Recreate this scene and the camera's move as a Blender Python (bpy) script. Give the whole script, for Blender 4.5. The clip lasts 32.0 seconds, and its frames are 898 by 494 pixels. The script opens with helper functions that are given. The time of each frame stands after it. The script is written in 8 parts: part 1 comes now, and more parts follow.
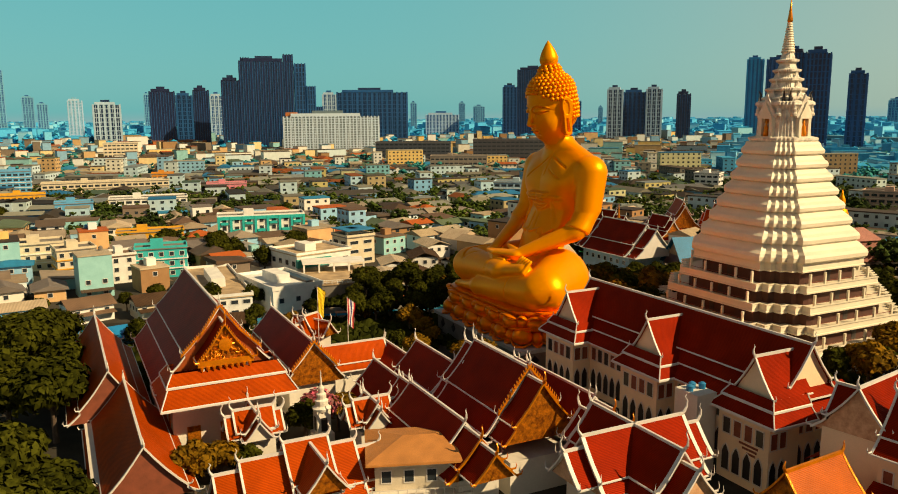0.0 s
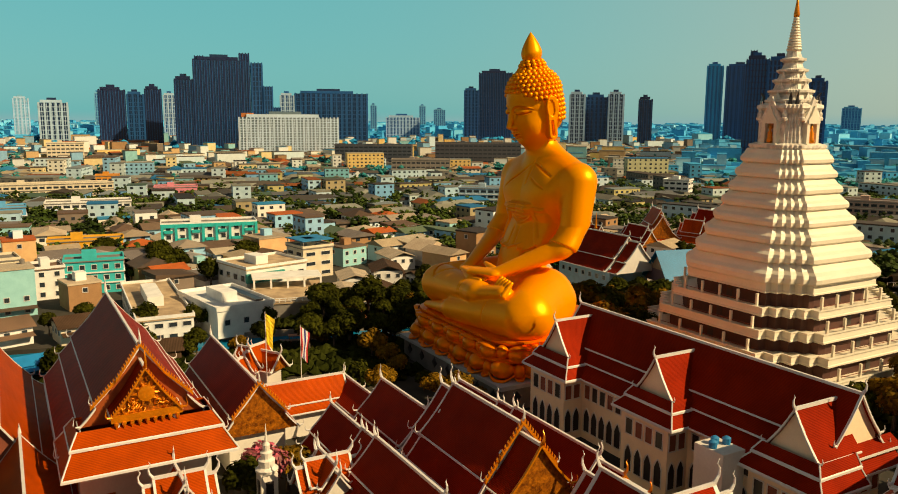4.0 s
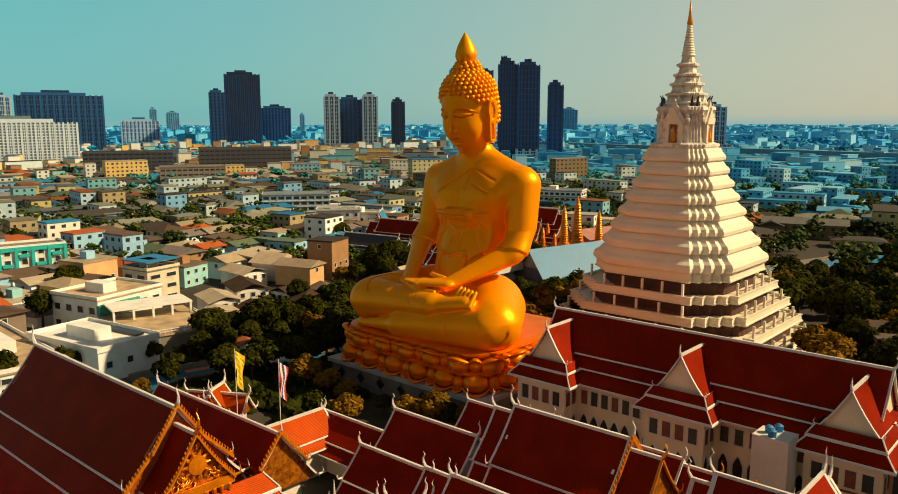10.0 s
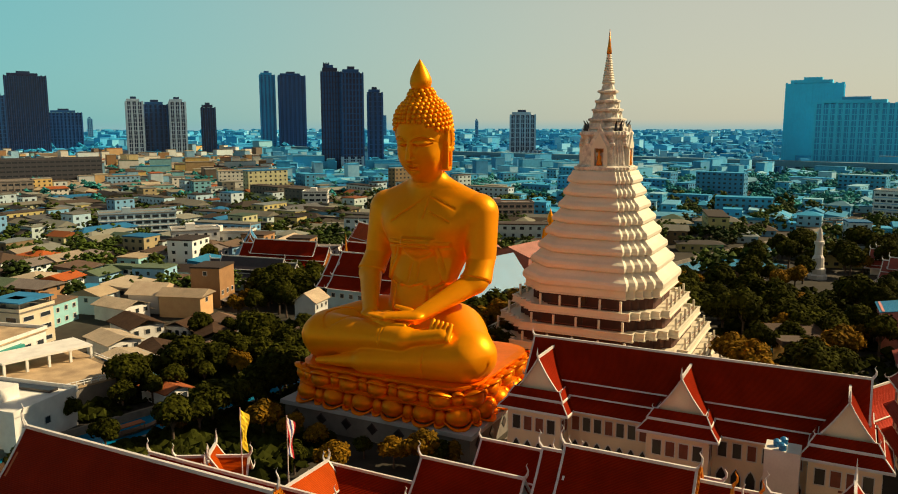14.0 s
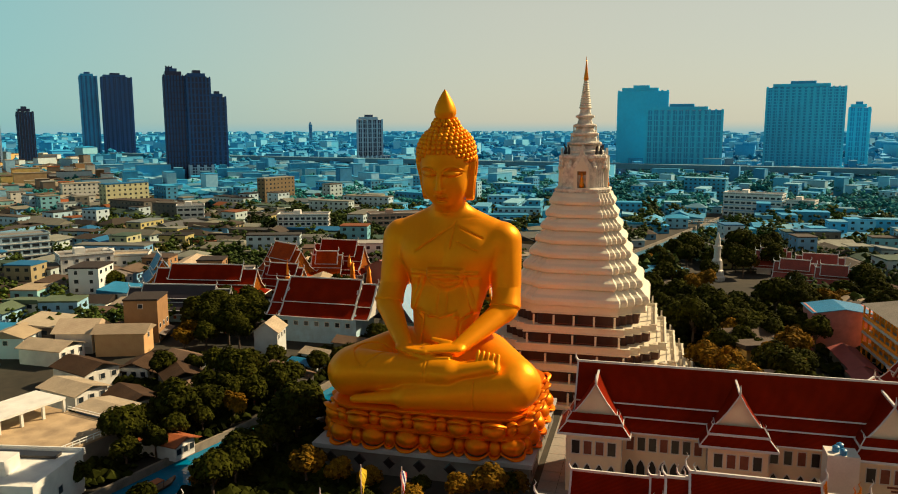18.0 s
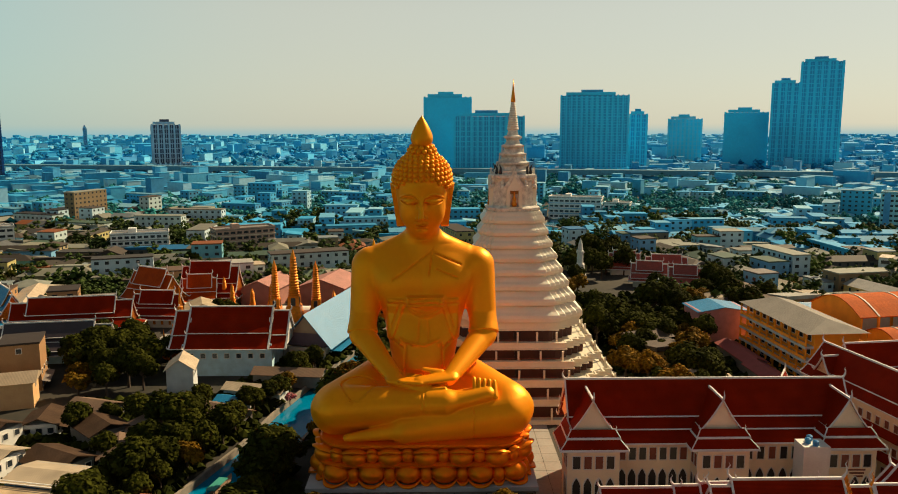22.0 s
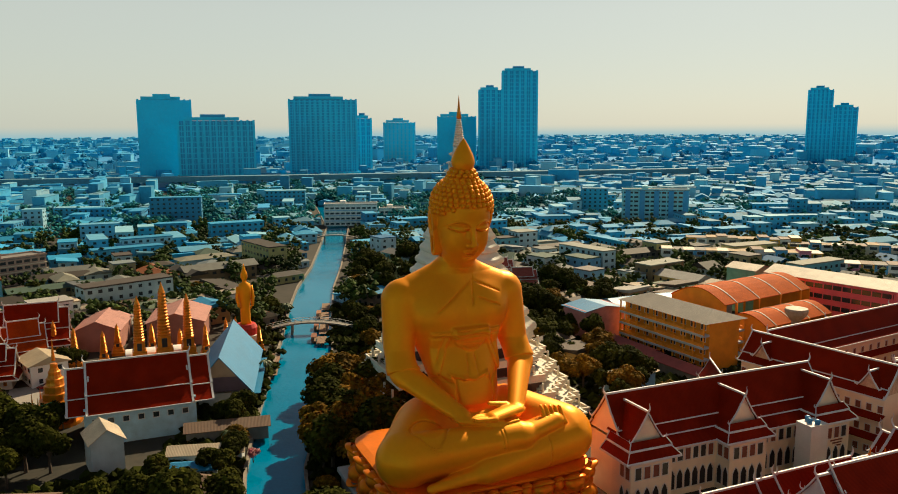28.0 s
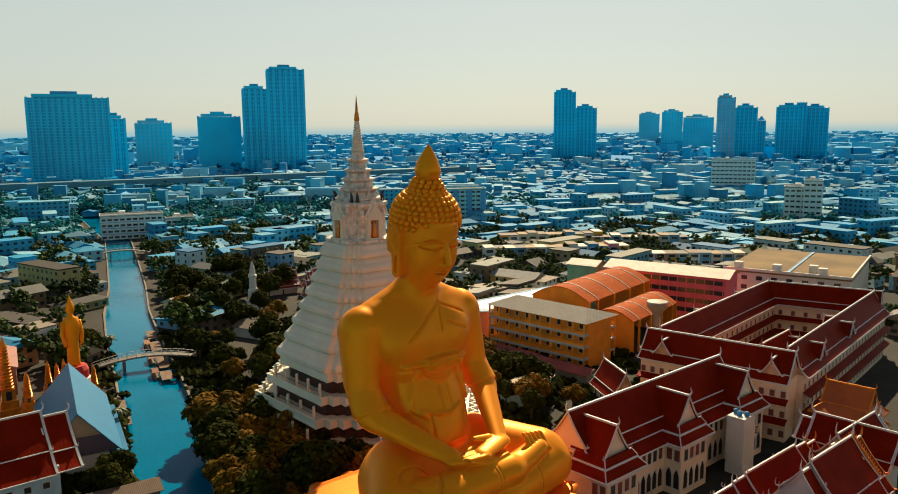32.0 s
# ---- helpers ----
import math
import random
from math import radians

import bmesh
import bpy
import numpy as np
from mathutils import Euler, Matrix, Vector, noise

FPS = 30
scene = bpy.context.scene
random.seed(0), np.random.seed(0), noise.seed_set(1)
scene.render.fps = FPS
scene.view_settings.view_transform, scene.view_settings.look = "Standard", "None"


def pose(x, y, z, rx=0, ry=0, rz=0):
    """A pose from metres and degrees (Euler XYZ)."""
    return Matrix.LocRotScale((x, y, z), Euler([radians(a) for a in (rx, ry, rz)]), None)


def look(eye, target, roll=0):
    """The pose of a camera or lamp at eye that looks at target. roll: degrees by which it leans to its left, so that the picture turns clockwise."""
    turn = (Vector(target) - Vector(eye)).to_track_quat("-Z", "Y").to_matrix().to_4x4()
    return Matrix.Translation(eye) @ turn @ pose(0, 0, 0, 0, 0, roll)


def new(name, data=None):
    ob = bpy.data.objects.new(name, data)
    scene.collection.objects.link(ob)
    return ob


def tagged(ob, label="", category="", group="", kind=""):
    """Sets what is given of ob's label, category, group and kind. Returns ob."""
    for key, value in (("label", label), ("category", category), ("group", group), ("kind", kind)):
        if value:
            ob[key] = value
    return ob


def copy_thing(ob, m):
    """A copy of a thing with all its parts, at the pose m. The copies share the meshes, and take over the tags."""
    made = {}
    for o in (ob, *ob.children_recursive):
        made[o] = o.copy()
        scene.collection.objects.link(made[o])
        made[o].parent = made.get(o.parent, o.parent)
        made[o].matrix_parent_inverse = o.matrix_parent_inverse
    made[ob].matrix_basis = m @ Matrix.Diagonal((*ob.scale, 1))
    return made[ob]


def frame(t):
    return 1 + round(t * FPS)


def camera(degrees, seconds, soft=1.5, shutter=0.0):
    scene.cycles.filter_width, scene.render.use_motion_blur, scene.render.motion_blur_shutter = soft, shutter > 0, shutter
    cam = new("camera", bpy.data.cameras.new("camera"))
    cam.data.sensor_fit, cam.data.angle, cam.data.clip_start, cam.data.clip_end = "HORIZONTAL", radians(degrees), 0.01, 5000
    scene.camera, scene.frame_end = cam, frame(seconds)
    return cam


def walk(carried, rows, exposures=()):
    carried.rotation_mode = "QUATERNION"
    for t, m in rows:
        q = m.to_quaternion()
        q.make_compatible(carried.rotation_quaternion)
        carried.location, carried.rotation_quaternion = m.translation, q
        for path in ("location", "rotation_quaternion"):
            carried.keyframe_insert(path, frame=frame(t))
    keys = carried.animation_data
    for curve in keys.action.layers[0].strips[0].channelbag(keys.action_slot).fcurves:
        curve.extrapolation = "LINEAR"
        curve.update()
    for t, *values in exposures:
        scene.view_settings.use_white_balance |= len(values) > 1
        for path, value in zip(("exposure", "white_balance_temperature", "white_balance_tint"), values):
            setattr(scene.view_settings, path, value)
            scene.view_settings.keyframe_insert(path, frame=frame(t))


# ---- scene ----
cam = camera(59.1, 32.0, soft=1.0)


def row(t, x, y, z, pitch, roll, yaw):
    return t, pose(x, y, z, 90 + pitch, -roll, yaw)


PATH = [
    row(0, -101.34, -152.25, 52.91, -9.60, -0.35, -26.60),
    row(1, -98.78, -147.68, 52.62, -9.60, -0.20, -27.18),
    row(2, -95.81, -142.57, 52.50, -9.55, -0.06, -27.78),
    row(3, -93.43, -137.07, 52.43, -9.47, 0.17, -28.49),
    row(3.5, -93.15, -134.56, 52.38, -9.42, 0.27, -29.02),
    row(5.5, -97.28, -124.93, 51.80, -9.22, 0.36, -31.60),
    row(6, -99.39, -122.31, 51.72, -9.17, 0.35, -33.04),
    row(7, -104.59, -117.21, 51.52, -9.12, 0.32, -36.02),
    row(8, -110.11, -111.74, 51.44, -9.12, 0.27, -39.97),
    row(9, -114.92, -106.12, 51.67, -9.14, 0.12, -44.74),
    row(10, -119.02, -100.78, 52.37, -9.16, -0.09, -48.52),
    row(11, -122.63, -95.04, 53.36, -9.18, -0.20, -52.54),
    row(12, -126.15, -88.82, 54.47, -9.11, -0.16, -56.39),
    row(13, -129.83, -82.07, 55.67, -9.02, -0.05, -59.78),
    row(14, -133.25, -74.44, 56.93, -8.90, 0.02, -62.80),
    row(14.5, -134.75, -70.21, 57.50, -8.82, 0.01, -64.36),
    row(16.5, -140.64, -52.15, 60.79, -8.91, -0.12, -70.54),
    row(17, -142.34, -47.57, 61.25, -8.87, -0.11, -72.16),
    row(18, -145.92, -38.53, 62.28, -8.81, -0.08, -75.46),
    row(19, -149.04, -29.50, 63.40, -8.79, -0.11, -79.00),
    row(20, -150.73, -20.75, 64.56, -8.77, -0.12, -82.76),
    row(21, -150.41, -11.87, 65.77, -8.72, -0.09, -86.92),
    row(22, -148.62, -2.74, 66.86, -8.69, -0.08, -90.89),
    row(23, -145.89, 6.57, 67.74, -8.67, -0.10, -94.46),
    row(24, -143.40, 16.19, 68.46, -8.63, -0.14, -97.81),
    row(25, -140.55, 26.22, 69.06, -8.57, -0.16, -101.34),
    row(25.5, -138.81, 31.46, 69.29, -8.55, -0.17, -103.38),
    row(27.5, -130.52, 53.12, 70.65, -8.63, -0.23, -111.20),
    row(28, -128.06, 58.09, 70.77, -8.65, -0.27, -113.41),
    row(29, -122.64, 66.72, 70.98, -8.72, -0.40, -118.35),
    row(30, -115.47, 73.40, 71.21, -8.79, -0.53, -123.39),
    row(31, -106.37, 77.36, 71.47, -8.82, -0.57, -127.69),
    row(32, -95.89, 79.91, 71.74, -8.79, -0.46, -131.38),
]
walk(cam, PATH, [(0, 0.32, 7050, 9), (9, 0.36, 6950, 9), (16, 0.46, 6550, 9), (24, 0.54, 6250, 9), (32, 0.54, 5850, 8)])
# ---- light ----
SUN_YAW, SUN_EL = 140.0, 37.0
sun = new("sun", bpy.data.lights.new("sun", "SUN"))
sun.data.energy, sun.data.angle, sun.data.color = 4.8, radians(0.6), (1.0, 0.76, 0.45)
sun.matrix_world = look((0, 0, 300), (-math.sin(radians(SUN_YAW)) * 100, -math.cos(radians(SUN_YAW)) * 100, 300 - 100 * math.tan(radians(SUN_EL))))
world = bpy.data.worlds.new("sky")
scene.world = world
world.use_nodes = True
_n, _l = world.node_tree.nodes, world.node_tree.links
_sky = _n.new("ShaderNodeTexSky")
_sky.sky_type, _sky.sun_disc = "NISHITA", False
_sky.sun_elevation, _sky.sun_rotation = radians(SUN_EL), radians(SUN_YAW)
_sky.air_density, _sky.dust_density, _sky.ozone_density = 1.0, 1.0, 1.0
# milky haze, cream but for the northern sky, which is teal
_dir = _n.new("ShaderNodeTexCoord")
_dot = _n.new("ShaderNodeVectorMath")
_dot.operation = "DOT_PRODUCT"
_dot.inputs[1].default_value = (math.sin(radians(170)), math.cos(radians(170)), 0.0)
_l.new(_dir.outputs["Generated"], _dot.inputs[0])
_glow = _n.new("ShaderNodeMapRange")
_glow.interpolation_type = "SMOOTHSTEP"
_glow.inputs["From Min"].default_value, _glow.inputs["From Max"].default_value = -0.97, 0.08
_l.new(_dot.outputs["Value"], _glow.inputs["Value"])
_tone = _n.new("ShaderNodeMix")
_tone.data_type = "RGBA"
_tone.inputs["A"].default_value, _tone.inputs["B"].default_value = (1.5, 7.0, 7.5, 1), (7.8, 7.7, 6.0, 1)
_l.new(_glow.outputs["Result"], _tone.inputs["Factor"])
_haze = _n.new("ShaderNodeMix")
_haze.data_type = "RGBA"
_haze.inputs["Factor"].default_value = 0.78
_l.new(_sky.outputs["Color"], _haze.inputs["A"])
_l.new(_tone.outputs["Result"], _haze.inputs["B"])
# the haze thins to a dimmer, bluer sky overhead
_xyz = _n.new("ShaderNodeSeparateXYZ")
_l.new(_dir.outputs["Generated"], _xyz.inputs["Vector"])
_high = _n.new("ShaderNodeMapRange")
_high.interpolation_type = "SMOOTHSTEP"
_high.inputs["From Min"].default_value, _high.inputs["From Max"].default_value = 0.13, 0.36
_l.new(_xyz.outputs["Z"], _high.inputs["Value"])
_dome = _n.new("ShaderNodeMix")
_dome.data_type = "RGBA"
_dome.inputs["B"].default_value = (1.75, 1.85, 2.0, 1)
_l.new(_high.outputs["Result"], _dome.inputs["Factor"])
_l.new(_haze.outputs["Result"], _dome.inputs["A"])
_l.new(_dome.outputs["Result"], _n["Background"].inputs["Color"])
_n["Background"].inputs["Strength"].default_value = 0.058

rng = random.Random(7)


# ---- materials ----
def mat(name, col, rough=0.7, metal=0.0, scale=0.5, var=0.25, col2=None, bump=0.0, fine=6.0, island=0.0, wave=None, spec=0.5):
    """A surface with stains at one scale and grain at a finer one, in world metres."""
    m = bpy.data.materials.new(name)
    m.use_nodes = True
    nd, ln = m.node_tree.nodes, m.node_tree.links
    b = nd["Principled BSDF"]
    b.inputs["Roughness"].default_value, b.inputs["Metallic"].default_value = rough, metal
    b.inputs["Specular IOR Level"].default_value = spec
    geo = nd.new("ShaderNodeNewGeometry")
    big = nd.new("ShaderNodeTexNoise")
    big.inputs["Scale"].default_value, big.inputs["Detail"].default_value = scale, 5
    ln.new(geo.outputs["Position"], big.inputs["Vector"])
    small = nd.new("ShaderNodeTexNoise")
    small.inputs["Scale"].default_value, small.inputs["Detail"].default_value = fine, 3
    ln.new(geo.outputs["Position"], small.inputs["Vector"])
    add = nd.new("ShaderNodeMath")
    add.operation = "MULTIPLY_ADD"
    ln.new(small.outputs["Fac"], add.inputs[0])
    add.inputs[1].default_value = 0.4
    ln.new(big.outputs["Fac"], add.inputs[2])
    ramp = nd.new("ShaderNodeValToRGB")
    ramp.color_ramp.elements[0].position, ramp.color_ramp.elements[1].position = 0.4, 1.0
    c2 = col2 or tuple(c * (1 - var) for c in col)
    ramp.color_ramp.elements[0].color = (*c2, 1)
    ramp.color_ramp.elements[1].color = (*[min(1, c * (1 + var * 0.6)) for c in col], 1)
    ln.new(add.outputs[0], ramp.inputs["Fac"])
    out = ramp.outputs["Color"]
    if island:
        hs = nd.new("ShaderNodeHueSaturation")
        mr = nd.new("ShaderNodeMapRange")
        ln.new(geo.outputs["Random Per Island"], mr.inputs["Value"])
        mr.inputs["To Min"].default_value, mr.inputs["To Max"].default_value = 1 - island, 1 + island
        ln.new(mr.outputs["Result"], hs.inputs["Value"])
        ln.new(out, hs.inputs["Color"])
        out = hs.outputs["Color"]
    ln.new(out, b.inputs["Base Color"])
    height = small.outputs["Fac"]
    if wave:
        tc = nd.new("ShaderNodeTexCoord")
        w = nd.new("ShaderNodeTexWave")
        w.bands_direction, w.inputs["Scale"].default_value = wave
        ln.new(tc.outputs["Object"], w.inputs["Vector"])
        height = w.outputs["Fac"]
        dark = nd.new("ShaderNodeMix")
        dark.data_type = "RGBA"
        dark.blend_type = "MULTIPLY"
        dark.inputs["Factor"].default_value = 0.35
        ln.new(out, dark.inputs["A"])
        ln.new(w.outputs["Color"], dark.inputs["B"])
        ln.new(dark.outputs["Result"], b.inputs["Base Color"])
    if bump:
        bp = nd.new("ShaderNodeBump")
        bp.inputs["Strength"].default_value, bp.inputs["Distance"].default_value = bump, 0.08
        ln.new(height, bp.inputs["Height"])
        ln.new(bp.outputs["Normal"], b.inputs["Normal"])
    return m


GOLD = mat("gold paint", (1.0, 0.33, 0.003), 0.42, 0.36, 0.12, 0.10, bump=0.03, fine=1.5, spec=0.1)
GOLD2 = mat("gilt ornament", (0.80, 0.25, 0.006), 0.35, 0.5, 0.6, 0.35, bump=0.5, fine=4)
LOTUS = mat("lotus gold", (0.90, 0.22, 0.003), 0.38, 0.55, 0.2, 0.2, bump=0.05, fine=2, spec=0.1)
WHITE = mat("white plaster", (0.70, 0.66, 0.58), 0.6, 0, 0.25, 0.16, bump=0.05, fine=3)
PAGODA = mat("pagoda white", (0.76, 0.70, 0.55), 0.5, 0, 0.18, 0.12, bump=0.05, fine=2.5)
TRIM = mat("white trim", (0.66, 0.64, 0.61), 0.5, 0, 0.5, 0.15)
PINK = mat("pale pink plaster", (0.86, 0.68, 0.46), 0.7, 0, 0.25, 0.15, bump=0.05)
TILE = mat("maroon roof tile", (0.27, 0.016, 0.002), 0.45, 0.15, 0.25, 0.3, bump=0.3, wave=("Z", 2.2), spec=0.02)
TILE2 = mat("orange roof tile", (0.46, 0.060, 0.003), 0.42, 0.1, 0.3, 0.3, bump=0.35, wave=("Z", 2.2), spec=0.03)
DARK = mat("dark opening", (0.025, 0.02, 0.02), 0.3, 0, 1, 0.3)
GLASS = mat("dark window glass", (0.03, 0.04, 0.05), 0.12, 0, 1, 0.2)
WOOD = mat("red-brown shutter", (0.22, 0.06, 0.03), 0.6, 0, 1, 0.3)
GREY = mat("grey concrete", (0.20, 0.185, 0.165), 0.8, 0, 0.4, 0.3, bump=0.1)
GROUND = mat("city ground", (0.046, 0.037, 0.025), 0.95, 0, 0.02, 0.5, col2=(0.006, 0.008, 0.004), bump=0.1, fine=0.3)
PAVE = mat("pale paving", (0.30, 0.27, 0.23), 0.85, 0, 0.1, 0.3, bump=0.05, fine=2)
LEAF = mat("green leaves", (0.046, 0.048, 0.005), 0.8, 0, 0.15, 0.5, col2=(0.003, 0.006, 0.001), fine=1.2, island=0.55, spec=0.02)
LEAF2 = mat("yellowing leaves", (0.20, 0.10, 0.006), 0.7, 0, 0.15, 0.5, col2=(0.025, 0.022, 0.004), fine=1.2, island=0.5, spec=0.02)
BARK = mat("bark", (0.10, 0.07, 0.05), 0.9, 0, 1.5, 0.3, bump=0.3)
WATER = mat("canal water", (0.0003, 0.19, 0.36), 0.12, 0, 0.03, 0.3, bump=0.5, fine=1.3, spec=0.3)


# ---- mesh tools ----
class Mesh:
    """Collects vertices and faces for one mesh."""

    def __init__(self):
        self.v, self.f = [], []

    def add(self, vs, fs):
        n = len(self.v)
        self.v += [tuple(p) for p in vs]
        self.f += [tuple(i + n for i in f) for f in fs]
        return self

    def box(self, x0, y0, z0, x1, y1, z1, m=None):
        vs = [Vector((x, y, z)) for z in (z0, z1) for y in (y0, y1) for x in (x0, x1)]
        if m:
            vs = [m @ p for p in vs]
        return self.add(vs, [(0, 2, 3, 1), (4, 5, 7, 6), (0, 1, 5, 4), (2, 6, 7, 3), (0, 4, 6, 2), (1, 3, 7, 5)])

    def loft(self, rings, closed=True, cap=True):
        n = len(rings[0])
        vs = [p for r in rings for p in r]
        fs = []
        for k in range(len(rings) - 1):
            for i in range(n if closed else n - 1):
                j = (i + 1) % n
                fs.append((k * n + i, k * n + j, (k + 1) * n + j, (k + 1) * n + i))
        if cap:
            fs += [tuple(reversed(range(n))), tuple(range((len(rings) - 1) * n, len(rings) * n))]
        return self.add(vs, fs)

    def tube(self, pts, rad, sides=6):
        rings = []
        for i, p in enumerate(pts):
            p = Vector(p)
            d = (Vector(pts[min(i + 1, len(pts) - 1)]) - Vector(pts[max(i - 1, 0)])).normalized()
            a = d.orthogonal().normalized() if abs(d.z) < 0.99 else Vector((1, 0, 0))
            b = d.cross(a)
            r = rad[i] if isinstance(rad, (list, tuple)) else rad
            rings.append([p + (a * math.cos(t) + b * math.sin(t)) * r for t in [2 * math.pi * k / sides for k in range(sides)]])
        return self.loft(rings)

    def turned(self, prof, sides=16, at=(0, 0, 0)):
        rings = [[(at[0] + r * math.cos(2 * math.pi * k / sides), at[1] + r * math.sin(2 * math.pi * k / sides), at[2] + z) for k in range(sides)] for r, z in prof]
        return self.loft(rings)

    def data(self, name, *mats, smooth=False):
        me = bpy.data.meshes.new(name)
        me.from_pydata(self.v, [], self.f)
        for m in mats:
            me.materials.append(m)
        if smooth:
            me.shade_smooth()
        me.update()
        return me


def thing(name, label, category, at=(0, 0, 0), turn=0.0, group="", kind=""):
    ob = tagged(new(name), label, category, group, kind)
    ob.matrix_world = pose(*at, 0, 0, turn)
    return ob


def part(name, mesh, material, parent, label="", smooth=False, m=None):
    me = mesh.data(name, material, smooth=smooth) if isinstance(mesh, Mesh) else mesh
    ob = new(name, me)
    ob.parent = parent
    if m:
        ob.matrix_local = m
    return tagged(ob, label)


def solo(name, mesh, material, label, category, group="", kind="", smooth=False):
    return tagged(new(name, mesh.data(name, material, smooth=smooth)), label, category, group, kind)


# ---- ground and water ----
CANAL = [(-420, 150), (-160, 72), (-70, 52), (-20, 41), (8, 33.5), (30, 29.5), (55, 22), (86, 11.8), (130, -1), (175, -13), (215, -25), (265, -43), (337, -66), (420, -92), (560, -120)]
CANAL_W = [16, 15, 14, 12, 11.5, 12, 14.5, 17, 17, 16.5, 16, 15, 15, 15, 16]


def canal_side(s, extra=0.0):
    pts = []
    for i, (x, y) in enumerate(CANAL):
        a, b = Vector(CANAL[max(i - 1, 0)]), Vector(CANAL[min(i + 1, len(CANAL) - 1)])
        n = (b - a).normalized().orthogonal()
        pts.append((x + n.x * s * (CANAL_W[i] / 2 + extra), y + n.y * s * (CANAL_W[i] / 2 + extra)))
    return pts


def canal_far(x, y):
    """Distance of a place from the canal's middle line."""
    best = 1e9
    p = Vector((x, y))
    for i in range(len(CANAL) - 1):
        a, b = Vector(CANAL[i]), Vector(CANAL[i + 1])
        t = max(0, min(1, (p - a).dot(b - a) / (b - a).length_squared))
        best = min(best, (p - a - (b - a) * t).length)
    return best


far = 4600
lo, hi = canal_side(-1), canal_side(1)
ground = Mesh()
nC = len(CANAL)
low = [(-far, lo[0][1] + 900)] + lo + [(far, lo[-1][1] - 900)]
upp = [(-far, hi[0][1] + 900)] + hi + [(far, hi[-1][1] - 900)]
if low[1][1] > upp[1][1]:
    low, upp = upp, low
vs = [(x, y, 0) for x, y in low] + [(x, -far, 0) for x, y in low]
n = len(low)
ground.add(vs, [(i, n + i, n + i + 1, i + 1) for i in range(n - 1)])
vs = [(x, y, 0) for x, y in upp] + [(x, far, 0) for x, y in upp]
ground.add(vs, [(i, i + 1, n + i + 1, n + i) for i in range(n - 1)])
for side in (low, upp):
    vs = [(x, y, 0) for x, y in side] + [(x, y, -3) for x, y in side]
    ground.add(vs, [(i, i + 1, n + i + 1, n + i) for i in range(n - 1)])
solo("ground", ground, GROUND, "brown city ground cut by the canal", "ground", kind="structure")
water = Mesh()
water.add([(x, y, -1) for x, y in low] + [(x, y, -1) for x, y in upp], [(i, i + 1, n + i + 1, n + i) for i in range(n - 1)])
solo("water", water, WATER, "rippled blue-green canal water", "water", kind="structure")


# ---- the seated gold statue, carved as one solid ----
def smin(a, b, k):
    h = np.clip(0.5 + 0.5 * (b - a) / k, 0, 1)
    return b + (a - b) * h - k * h * (1 - h)


def ball(P, c, r):
    q = [(P[i] - c[i]) / r[i] for i in range(3)]
    l = np.sqrt(q[0] ** 2 + q[1] ** 2 + q[2] ** 2)
    return (l - 1) * min(r) * (0.5 + 0.5 * l / np.maximum(l, 1))


def limb(P, a, b, ra, rb, flat=1.0):
    a, b = np.array(a, float), np.array(b, float)
    d = b - a
    h = np.clip(sum((P[i] - a[i]) * d[i] for i in range(3)) / d.dot(d), 0, 1)
    q = [P[i] - a[i] - h * d[i] for i in range(3)]
    return np.sqrt(q[0] ** 2 + q[1] ** 2 + (q[2] / flat) ** 2) * min(1, flat) - (ra + (rb - ra) * h) * min(1, flat)


